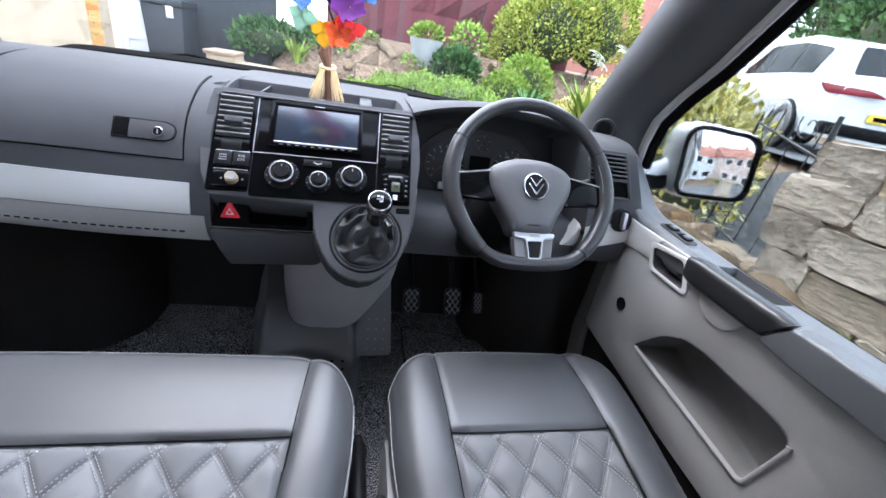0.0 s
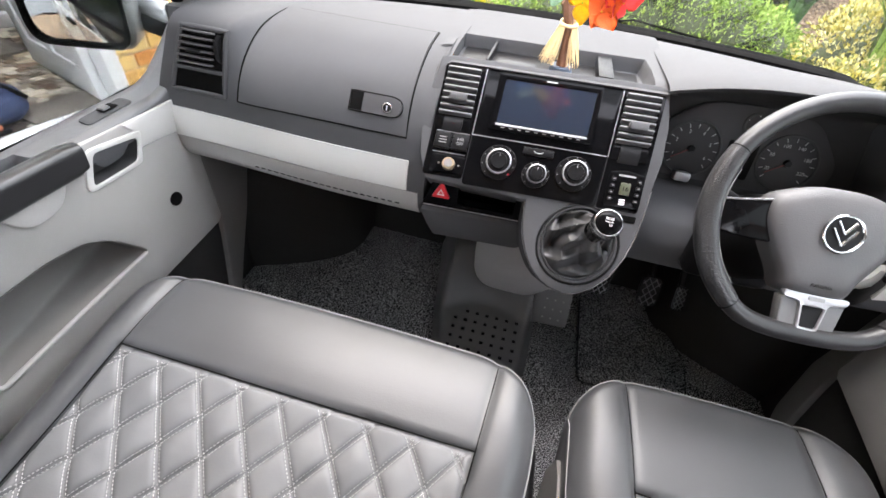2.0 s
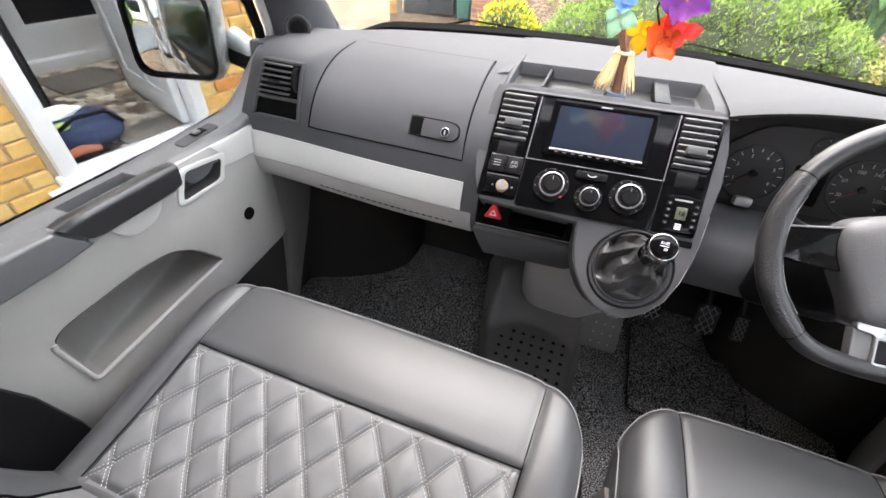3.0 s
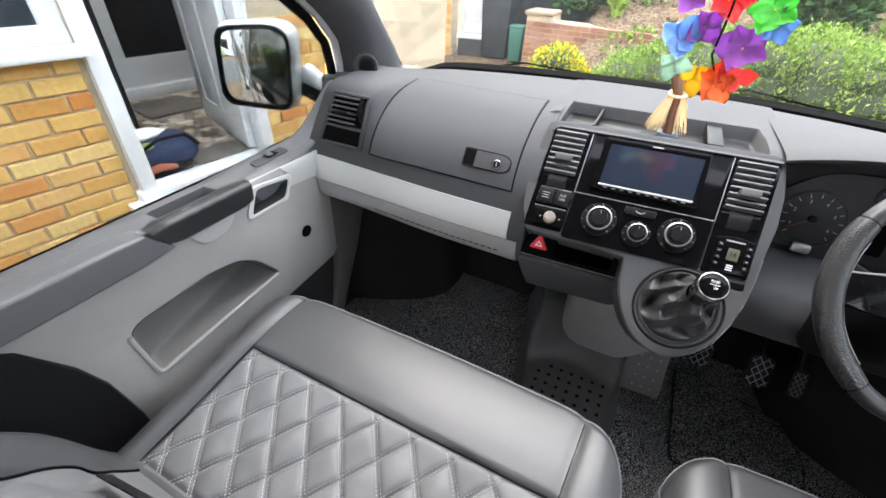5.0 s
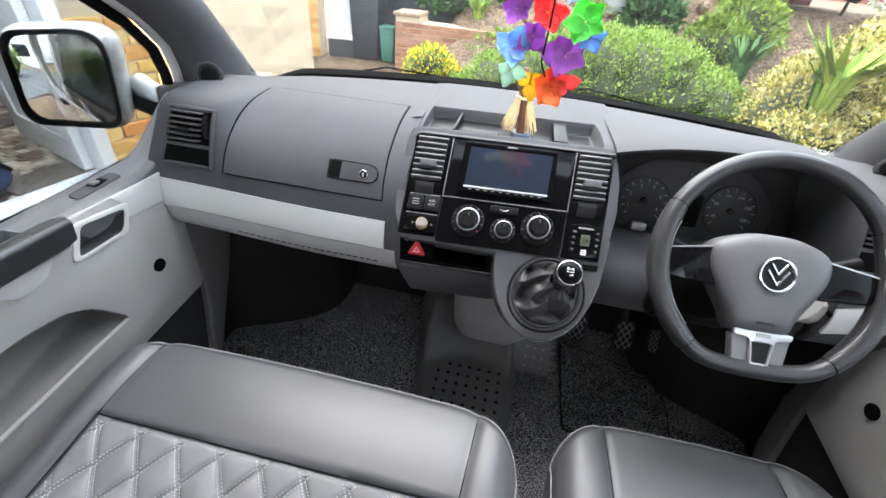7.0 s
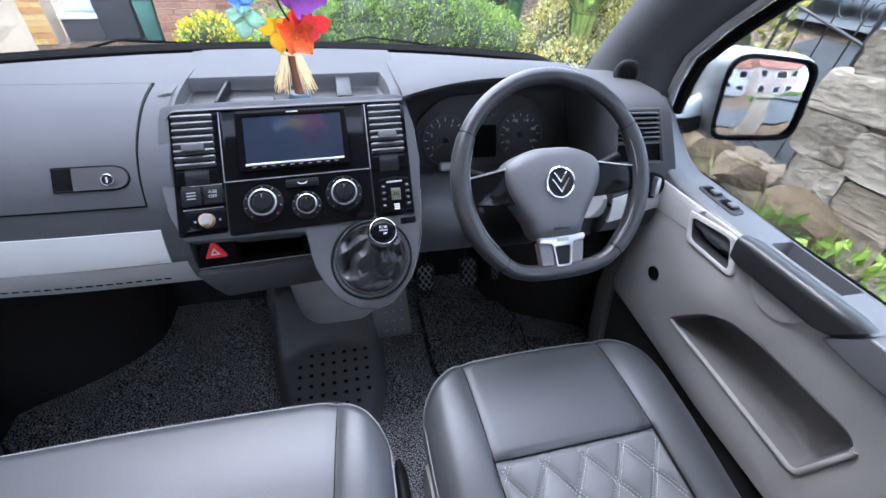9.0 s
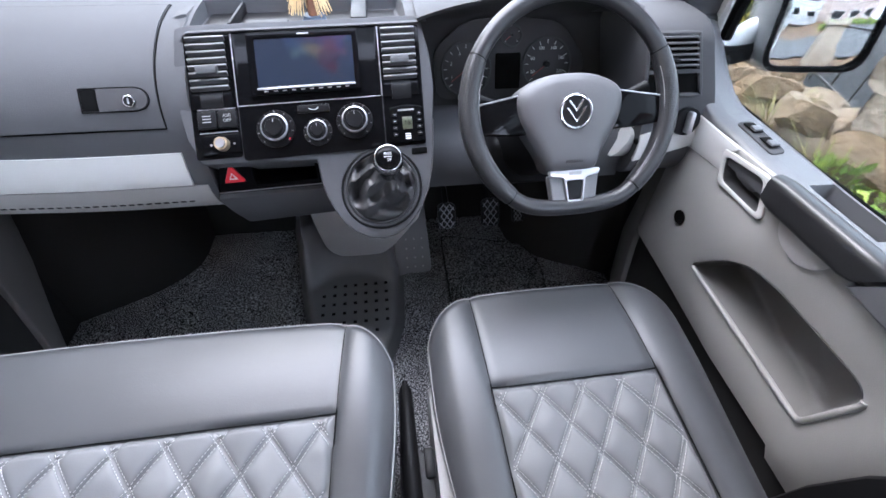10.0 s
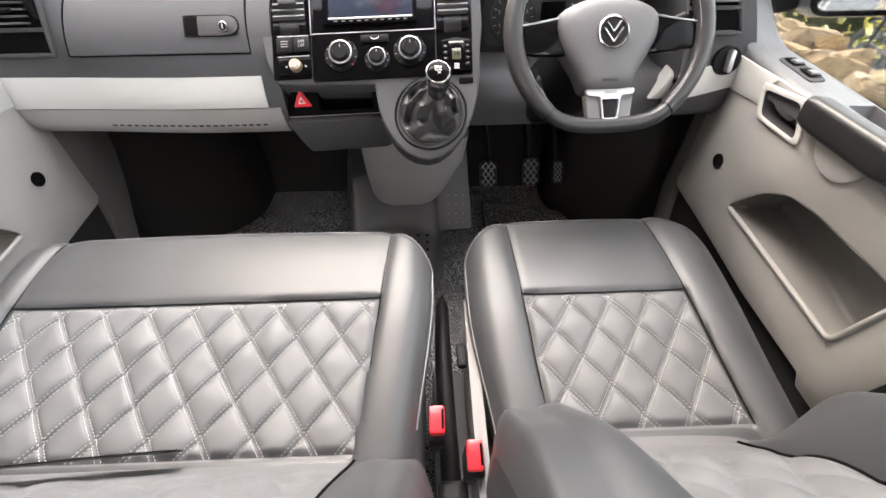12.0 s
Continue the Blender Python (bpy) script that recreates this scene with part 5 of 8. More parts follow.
# ---- seats ----
def cushion_seat(seat, xL, xR, qa, qb, yt, yb, yF, z0, x_lat, y_lat, dy, back_top, back_y, rise, skew, back_q, wing, taper):
    """Leather seat with a quilted panel between seams; qa, qb: the panel's sides at its front and back."""
    def prof(y):
        ys = [y - 0.045, y - 0.03, y - 0.015, y, y + 0.015, y + 0.03, y + 0.045]
        return z0 + float(np.mean(np.interp(ys, [-0.72, -0.62, -0.46, -0.34, -0.25, -0.19, -0.08, 0.0], rise)))

    xm, hw = (xL + xR) / 2, (xR - xL) / 2

    def front(x):
        t = abs((x - xm) / hw)
        c = min(1.0, max(0.0, (t - (1 - 0.13 / hw)) / (0.13 / hw)))
        return yF - 0.012 * t * t - 0.105 * (1 - math.sqrt(1 - c * c))

    def q_side(y):
        w = (y - yt) / (yb - yt)
        return qa[0] + (qb[0] - qa[0]) * w, qa[1] + (qb[1] - qa[1]) * w

    def narrow(x, y):
        """The cushion's outer edges draw in towards the backrest."""
        u = (x - xm) / hw
        return x - u ** 5 * taper[u > 0] * smooth01(-0.30, -0.62, y)

    def top(x, y):
        a, b = q_side(y)
        z = prof(y)
        # bolsters rise beside the panel
        for e, o in ((a, xL), (b, xR)):
            t = (x - e) / (o - e)
            if 0 < t < 1.0001:
                z += 0.008 * math.sin(math.pi * min(1, t * 1.15) ** 0.8) if t * 1.15 < 1 else 0
        dside = min(x - xL, xR - x)
        df = front(x) - y
        for dd, w, dr in ((dside, 0.05, 0.045), (df, 0.026, 0.024)):
            if dd < w:
                z -= dr * (1 - math.sqrt(max(0.0, 1 - (1 - max(dd, 0) / w) ** 2)))
        # seams
        for sx in (a, b):
            z -= 0.0025 * math.exp(-((x - sx) / 0.009) ** 2)
        if a < x < b:
            z -= 0.005 * math.exp(-((y - yt) / 0.005) ** 2)
            if yb < y < yt:
                z -= 0.010
        return z

    yB = -0.70
    NX, NY = 120, 90
    us = [0.5 - 0.5 * math.cos(math.pi * k / NX) for k in range(NX + 1)]
    us = [0.6 * (k / NX) + 0.4 * u for k, u in enumerate(us)]
    rings = []
    for u in us:
        x = xL + (xR - xL) * u
        f = front(x)
        row = []
        for j in range(NY + 1):
            v = j / NY
            v = 0.6 * v + 0.4 * math.sin(v * math.pi / 2)
            y = yB + (f - yB) * v
            row.append((narrow(x, y), y, top(x, y)))
        rings.append(row)
    bm = loft(B(), rings)
    # skirts
    edge = [r[0] for r in rings][::-1] + rings[0][1:] + [r[-1] for r in rings[1:]] + rings[-1][-2:0:-1]
    c = Vector((xm, (yB + yF) / 2))
    sk = [[Vector(p) for p in edge]]
    for drop, sc in ((0.014, 1.0), (0.05, 0.978), (0.12, 0.945)):
        sk.append([Vector((c.x + (p[0] - c.x) * sc, c.y + (p[1] - c.y) * sc, min(p[2], z0) - drop)) for p in edge])
    loft(bm, sk, True)
    bmesh.ops.remove_doubles(bm, verts=bm.verts, dist=1e-5)
    part("cushion", bm, LEATHER, seat, "grey leather cushion", 70)
    fy = front(xL + 0.002) - 0.004
    pip = [(xL + 0.002, -0.55 + (fy + 0.55) * k / 20) for k in range(20)]
    pip += [(xL + 0.002 + (xR - xL - 0.004) * u, front(xL + 0.002 + (xR - xL - 0.004) * u) - 0.004) for u in us]
    pip += [(xR - 0.002, -0.55 + (fy + 0.55) * k / 20) for k in range(19, -1, -1)]
    part("piping", tube(B(), [(narrow(x, y), y, top(x, y) + 0.0008) for x, y in pip], 0.0014, 6), PIPING, seat, "pale piping")
    # quilted panel
    pitch = x_lat[1]

    def lat(x, y):
        p = (x - x_lat[0]) / pitch
        q = (y - y_lat - skew * (x - x_lat[0])) / (2 * dy)
        return p + q, p - q

    def puff(q):
        return 0.62 * (1 - (1 - min(1, 6.5 * q)) ** 2.2) + 0.38 * (1 - (1 - 2 * q) ** 2)

    def quilt(a, b):
        y = yb + (yt - yb) * b
        l, r = q_side(y)
        x = l + (r - l) * a
        f, g = lat(x, y)
        df, dg = abs(f - round(f)), abs(g - round(g))
        # within a diamond: soft pillow, sharp valleys
        h = (0.08 + 0.92 * puff(df)) * (0.08 + 0.92 * puff(dg))
        e = min(x - l, r - x, y - yb, yt - y)
        h *= smooth01(0, 0.012, e)
        h *= 0.85 + 0.3 * noise.noise(Vector((x * 22, y * 22, 3)))
        return (x, y, prof(y) - 0.0080 + 0.0145 * h)

    nx, ny = int((qa[1] - qa[0]) / 0.0035), int((yt - yb) / 0.0035)
    part("quilted_panel", grid(B(), quilt, nx, ny), QUILT, seat, "silver grey diamond quilted leather", 80)
    # double rows of stitches along the valleys
    V, F = [], []
    for fam in (0, 1):
        for k in range(-40, 41):
            for side in (-1, 1):
                n = int(0.9 / 0.0052)
                for i in range(n):
                    y = yb + (i + 0.5) * 0.0045
                    if y > yt - 0.010:
                        break
                    sg = -1 if fam == 0 else 1
                    sk = skew * pitch / (2 * dy)
                    x = x_lat[0] + pitch * (k + sg * (y - y_lat) / (2 * dy)) / (1 + sg * sk) + side * 0.0042
                    l, r = q_side(y)
                    if not (l + 0.008 < x < r - 0.008):
                        continue
                    d = Vector((-pitch / (2 * dy) if fam == 0 else pitch / (2 * dy), 1, 0)).normalized()
                    s = Vector((d.y, -d.x, 0))
                    hp = 0.08 + 0.92 * puff(0.0042 / pitch)
                    fo = lat(x, y)[1 - fam]
                    hp *= 0.08 + 0.92 * puff(abs(fo - round(fo)))
                    z = prof(y) - 0.0080 + 0.0145 * hp * 0.97 + 0.0013
                    c0 = Vector((x, y, z))
                    b0 = len(V)
                    for a2, b2, h2 in ((-1, -1, -1), (-1, 1, -1), (1, 1, -1), (1, -1, -1), (-0.6, 0, 0.6), (0.6, 0, 0.6)):
                        V.append(c0 + d * a2 * 0.0017 + s * b2 * 0.0005 + Vector((0, 0, h2 * 0.0007)))
                    F += [(b0, b0 + 3, b0 + 5, b0 + 4), (b0 + 1, b0 + 4, b0 + 5, b0 + 2), (b0, b0 + 4, b0 + 1), (b0 + 3, b0 + 2, b0 + 5)]
    me = bpy.data.meshes.new("stitching")
    me.from_pydata(V, [], F)
    me.materials.append(THREAD)
    st = new("stitching", me)
    WORLD[st] = I4.copy()
    st.parent, st.matrix_parent_inverse = seat, WORLD[seat].inverted()
    tagged(st, "pale double rows of stitching", kind="stuff")
    seams = [[(q_side(yb + (front(qa[i]) - 0.003 - yb) * k / 40)[i], yb + (front(qa[i]) - 0.003 - yb) * k / 40) for k in range(41)] for i in (0, 1)] + [[(qa[0] + (qa[1] - qa[0]) * k / 12, yt) for k in range(13)]]
    for s in seams:
        part("seam", tube(B(), [(x, y, top(x, y) + 0.0004) for x, y in s], 0.0012, 6), BLACK, seat)
    # backrest: a padded slab leaning back
    def back(a, b):
        t = b * 1.0
        h = t * back_top
        y, z = back_y - 0.62 * h, z0 - 0.035 + h
        tap = 1 - 0.10 * smooth01(0.35, 0.75, h)
        xx = -1 + 2 * a
        x = xm + (hw - 0.004) * tap * xx
        l, r = (back_q[0] - xm) / hw, (back_q[1] - xm) / hw
        o = (xx - r) / (1 - r) if xx > r else ((l - xx) / (l + 1) if xx < l else 0)
        bul = wing * smooth01(0.0, 0.17, h + 0.02) * (1 - smooth01(0.24, 0.44, h)) * math.sin(math.pi * min(1, o * 1.5 + 0.12) * 0.62) if o > 0 else 0
        rim = max(0.0, abs(xx) - 0.93) / 0.07
        bul -= 0.05 * rim * rim
        if o == 0:
            f, g = lat(x, -h * 0.9)
            df, dg = abs(f - round(f)), abs(g - round(g))
            bul += 0.012 * smooth01(0.02, 0.10, h) * (1 - (1 - min(1, 2 * df)) ** 2.6) * (1 - (1 - min(1, 2 * dg)) ** 2.6)
        return (x, y + bul, z + bul * 0.25)

    def sub(a0, a1, quilted):
        return grid(B(), lambda a, b: back(a0 + (a1 - a0) * a, b), 60 if quilted else 24, 110 if quilted else 40)

    al, ar = ((back_q[0] - xm) / hw + 1) / 2, ((back_q[1] - xm) / hw + 1) / 2
    part("backrest", sub(al, ar, True), QUILT, seat, "quilted leather backrest", 80)
    part("backrest_bolster", sub(0.0, al, False), LEATHER, seat, "", 80)
    part("backrest_bolster", sub(ar, 1.0, False), LEATHER, seat, "", 80)
    for e in (al, ar):
        part("backrest_seam", tube(B(), [Vector(back(e, k / 40)) + Vector((0, 0.001, 0.001)) for k in range(41)], 0.0022, 6), BLACK, seat)
    bm = B()
    p0 = [Vector(back(k / 20, 0)) for k in range(21)]
    p1 = [Vector(back(k / 20, 1)) for k in range(21)]
    loft(bm, [p1, [p + Vector((0, -0.10, 0.0)) for p in p1], [p + Vector((0, -0.12, -0.02)) for p in p0], p0])
    for e, f in ((0, 0), (1, 20)):
        col = [Vector(back(e, k / 20)) for k in range(21)]
        loft(bm, [col, [p + Vector((0, -0.11, 0)) for p in col]])
    part("backrest_shell", bm, LEATHER, seat, "", 60)
    # plain silver strip between the quilting and the backrest
    def tail(a, b):
        y = yb + 0.002 + (-0.695 - yb) * b
        l, r = q_side(yb)
        return (l + (r - l) * a, y, prof(y) - 0.006 + 0.012 * math.sin(math.pi * min(1, b * 1.6)) * math.sin(math.pi * a) ** 0.3)

    part("rear_strip", grid(B(), tail, 40, 14), QUILT, seat, "plain silver grey leather strip", 80)
    return back


bench = thing("bench_seat", "grey leather double passenger seat with a quilted silver panel", "seat", (-0.29, -0.4, 0.0))
bench_back = cushion_seat(bench, -0.712, 0.112, (-0.632, 0.017), (-0.64, -0.002), -0.340, -0.592, -0.155, 0.447, (-0.1215, 0.0757), -0.410, 0.0508, 0.52, -0.605,
                          (-0.055, -0.048, -0.024, 0.0, 0.012, 0.010, -0.001, -0.012), 0.0, (-0.62, 0.0), 0.035, (0.0, 0.034))
part("base", rbox(B(), (-0.30, -0.44, 0.15), (0.76, 0.52, 0.32), 0.02), RUBBER, bench, "black seat box")
pilot = thing("driver_seat", "grey leather driver seat with a quilted silver panel", "seat", (0.43, -0.4, 0.0))
cushion_seat(pilot, 0.176, 0.703, (0.280, 0.593), (0.288, 0.608), -0.312, -0.556, -0.101, 0.408, (0.404, 0.0757), -0.3835, 0.0515, 0.54, -0.585,
             (-0.055, -0.048, -0.024, -0.002, 0.010, 0.014, 0.012, 0.010), 0.035, (0.315, 0.565), 0.085, (0.034, 0.0))
part("base", rbox(B(), (0.43, -0.44, 0.12), (0.44, 0.50, 0.26), 0.02), RUBBER, pilot, "black seat box")
bm = B()
loft(bm, [[(0.172 + dx, y, z) for y, z in ((-0.66, 0.16), (-0.66, 0.335), (-0.45, 0.338), (-0.30, 0.346), (-0.262, 0.33), (-0.25, 0.25), (-0.3, 0.16))] for dx in (0, 0.02)], True, True)
part("side_cover", bm, surface("seat_cover_plastic", (0.13, 0.128, 0.125), 0.5, grain=0.3), pilot, "pale grey plastic side cover")
part("recline_lever", rbox(B(), (0.160, -0.40, 0.34), (0.018, 0.05, 0.014), 0.005), DARK, pilot)
# belts and handbrake
belt = thing("seat_belt", "black webbing seat belt lying across the bench", "seat belt", (-0.4, -0.66, 0.45))
rings = []
for k in range(25):
    w = k / 24
    o = Vector(bench_back(0.58, 0.035)).lerp(Vector(bench_back(0.18, 0.205)), w) + Vector((0, 0.026 + 0.003 * math.sin(5 * w), 0.008 - 0.012 * math.sin(math.pi * w)))
    u = Vector((0.35, -0.30, 0.88)).normalized() * 0.021
    rings.append([o - u, o + u, o + u + Vector((0, -0.0016, -0.0008)), o - u + Vector((0, -0.0016, -0.0008))])
part("webbing", loft(B(), rings, True, True), DARK, belt, "", 60)
for x, y, z, nm in ((0.112, -0.530, 0.352, "bench"), (0.168, -0.585, 0.352, "driver")):
    bk = thing("seat_belt_buckle", "black seat belt buckle with a red release button", "buckle", (x, y, z - 0.06), "seat belt buckles")
    m = Matrix.Translation((x, y, z)) @ Matrix.Rotation(radians(12), 4, "X")
    part("body", rbox(B(), (0, -0.004, -0.047), (0.030, 0.048, 0.10), 0.006, m), DARK, bk)
    part("release_button", rbox(B(), (0, 0.002, 0.012), (0.025, 0.042, 0.024), 0.004, m), RED, bk, "red release button")
    part("belt_slot", rbox(B(), (0.009, 0.002, 0.0245), (0.004, 0.030, 0.002), 0.0005, m), BLACK, bk)
brake = thing("handbrake_lever", "black handbrake lever between the seats", "handbrake", (0.14, -0.6, 0.1))
pts = [(0.127, -0.235, 0.292), (0.127, -0.25, 0.296), (0.126, -0.36, 0.296), (0.128, -0.47, 0.285), (0.134, -0.62, 0.25)]
part("grip", tube(B(), pts, [0.010, 0.014, 0.0165, 0.017, 0.017], 14), DARK, brake, "", 70)
part("button", tube(B(), [(0.127, -0.222, 0.292), (0.127, -0.238, 0.293)], 0.006, 10), DARK, brake)
part("bracket", rbox(B(), (0.135, -0.66, 0.14), (0.05, 0.14, 0.28), 0.01), DARK, brake)
bm = B()
rbox(bm, (0.145, -0.60, 0.05), (0.09, 0.62, 0.09), 0.015)
single("seat_rail_cover", bm, RUBBER, "black rail cover on the floor between the seats", "trim", kind="structure")

# ---- floor ----
bm = B()
def mat_pt(a, b):
    y = -0.02 + 0.62 * b
    l = float(np.interp(y, [-0.02, 0.11, 0.22, 0.36, 0.48, 0.60], [-0.130, -0.156, -0.179, -0.204, -0.224, -0.247]))
    r = float(np.interp(y, [-0.02, 0.06, 0.12, 0.30, 0.6], [0.09, 0.122, 0.140, 0.150, 0.13]))
    x = l + (r - l) * a
    e = min(x - l, r - x, y + 0.02)
    z = 0.050 * smooth01(0, 0.028, e) + 0.16 * smooth01(0.30, 0.42, y + 0.4 * abs(a - 0.5) ** 2) * smooth01(0, 0.05, min(x - l, r - x)) + 0.004
    return (x, y, z)
grid(bm, mat_pt, 30, 40)
rubber_mat = thing("rubber_floor_mat", "black rubber mat with raised studs over the tunnel", "mat", (0, 0.2, 0.0))
part("sheet", bm, RUBBER, rubber_mat, angle=60)
for i in range(7):
    for j in range(6):
        if (i, j) in ((0, 5), (6, 0)):
            continue
        x, y = -0.106 + 0.0325 * i, 0.075 + 0.036 * j
        part("stud", rbox(B(), (x, y, 0.0545), (0.0105, 0.0095, 0.003), 0.001), DARK, rubber_mat)
bm = plate(B(), rounded([(0.125, 0.0), (0.150, 0.012), (0.238, 0.014), (0.246, 0.024), (0.225, 0.30), (0.13, 0.30)], 0.008), (), 0.006, axes((0.0, 0.285, 0.035), (1, 0, 0), (0, 0.45, 1), (0, -1, 0.45)), 0.002)
COVERGREY = surface("cover_rubber", (0.115, 0.114, 0.114), 0.5, grain=0.4, grain_scale=300)
tread = thing("tunnel_cover", "dark grey tunnel side cover with small studs", "cover", (0.16, 0.3, 0.0))
part("sheet", bm, COVERGREY, tread)
for i in range(3):
    for j in range(4):
        part("stud", rbox(B(), (0.165 + 0.026 * i, 0.035 + 0.030 * j, 0.001), (0.005, 0.005, 0.003), 0.001, axes((0.0, 0.285, 0.035), (1, 0, 0), (0, 0.45, 1), (0, -1, 0.45))), DOORGREY, tread)
bm = plate(B(), rounded([(0.295, 0.13), (0.62, 0.16), (0.64, 0.30), (0.60, 0.42), (0.30, 0.50)], 0.03), (), 0.012, Matrix.Translation((0, 0, 0.016)), 0.003)
mat2 = thing("carpet_mat", "black carpet mat in the driver's footwell", "mat", (0.45, 0.3, 0.0))
part("mat", bm, MATCARPET, mat2)
edge = rounded([(0.297, 0.132), (0.618, 0.162), (0.638, 0.30), (0.598, 0.418), (0.302, 0.498)], 0.03)
part("edging", tube(B(), [(x, y, 0.014) for x, y in edge], 0.003, 6, True), DARK, mat2)
# dark wheel-arch humps at both sides of the footwell
for sd in (-1, 1):
    base = [(0.86, 0.25), (0.78, 0.29), (0.69, 0.335), (0.60, 0.40), (0.55, 0.48), (0.545, 0.60), (0.56, 0.74)]
    rr = []
    for k in range(9):
        w = k / 8
        f = 1 - 0.75 * (1 - math.cos(w * math.pi / 2))
        rr.append([(sd * (0.90 + (x - 0.90) * f), 0.78 + (y - 0.78) * (0.4 + 0.6 * f), -0.01 + 0.52 * math.sin(w * math.pi / 2)) for x, y in (crom(base, t / 3) for t in range(19))])
    bm = loft(B(), rr)
    single("wheel_arch", bm, FOOTWELL, "black moulded wheel arch cover in the footwell", "trim", kind="structure", angle=70)
# pedals
def pedal(nm, x, z, w, h, y, tilt):
    p = thing(nm, "metal pedal with a diamond grip pattern", "pedal", (x, y + 0.1, z), "pedals")
    m = Matrix.Translation((x, y, z)) @ Matrix.Rotation(radians(tilt), 4, "X")
    h *= 0.88
    part("pad", plate(B(), rrect(-w / 2, -h / 2, w / 2, h / 2, w * 0.30, 5), (), 0.012, m @ Matrix.Translation((0, 0, 0.006)), 0.003), DARK, p)
    bm = B()
    n = 4
    for i in range(-n, n + 1):
        for s in (-1, 1):
            o = i * w / 3
            pts = []
            for k in range(9):
                yy = -h / 2 + 0.004 + (h - 0.008) * k / 8
                xx = o + s * yy * 0.75
                if abs(xx) < w / 2 - 0.004:
                    pts.append(m @ Vector((xx, yy, 0.0065)))
            if len(pts) > 1:
                tube(bm, pts, 0.0014, 5)
    if bm.verts:
        part("grip", bm, CLUTCH, p, "bare metal diamond grip")
    else:
        bm.free()
    part("arm", tube(B(), [m @ Vector((0, h * 0.3, -0.008)), (x - 0.01, y + 0.10, z + 0.12), (x - 0.01, y + 0.16, z + 0.34)], 0.010, 8), DARK, p)
    return p


pedal("clutch_pedal", 0.303, 0.221, 0.058, 0.098, 0.372, 62)
pedal("brake_pedal", 0.445, 0.229, 0.060, 0.105, 0.366, 62)
pedal("throttle_pedal", 0.540, 0.220, 0.040, 0.085, 0.375, 58)

# ---- dashboard ornament with a flower garland ----
straw = surface("straw", (0.62, 0.47, 0.25), 0.8, vary=0.25)
orn = thing("dashboard_ornament", "straw skirted wooden palm ornament on the dashboard tray", "ornament", (0.012, 0.285, 0.832))
part("base", cone(B(), 0.024, 0.020, 0.012, Matrix.Translation((0.012, 0.280, 0.838)), 24), surface("blue_grey_base", (0.08, 0.11, 0.15), 0.5), orn, "blue grey round base")
trunk = surface("brown_trunk", (0.14, 0.06, 0.03), 0.7, vary=0.3, big=60)
part("trunk", tube(B(), [(0.012, 0.280, 0.842), (0.010, 0.285, 0.880), (0.004, 0.290, 0.930), (0.008, 0.292, 0.965)], [0.011, 0.009, 0.008, 0.006], 10), trunk, orn, "brown wooden trunk")
rng = random.Random(4)
bm = B()
for k in range(110):
    a = radians(-62 + 304 * rng.random())
    r0, r1 = 0.012 + 0.004 * rng.random(), 0.020 + 0.022 * rng.random()
    z1 = 0.845 + 0.03 * rng.random() ** 2
    c = Vector((0.006, 0.286, 0.918))
    p = [c + Vector((r0 * math.cos(a), r0 * math.sin(a), 0)), c + Vector((r1 * 0.6 * math.cos(a), r1 * 0.6 * math.sin(a), -0.025)), Vector((c.x + r1 * math.cos(a + 0.1), c.y + r1 * math.sin(a + 0.1), z1))]
    tube(bm, p, [0.0016, 0.0014, 0.0008], 4)
sk = part("straw_skirt", bm, straw, orn, "frayed straw skirt")
sk["kind"] = "stuff"
part("waist_string", torus(B(), 0.016, 0.003, Matrix.Translation((0.006, 0.286, 0.920)) @ Matrix.Rotation(0.2, 4, "X"), 20, 6), straw, orn)

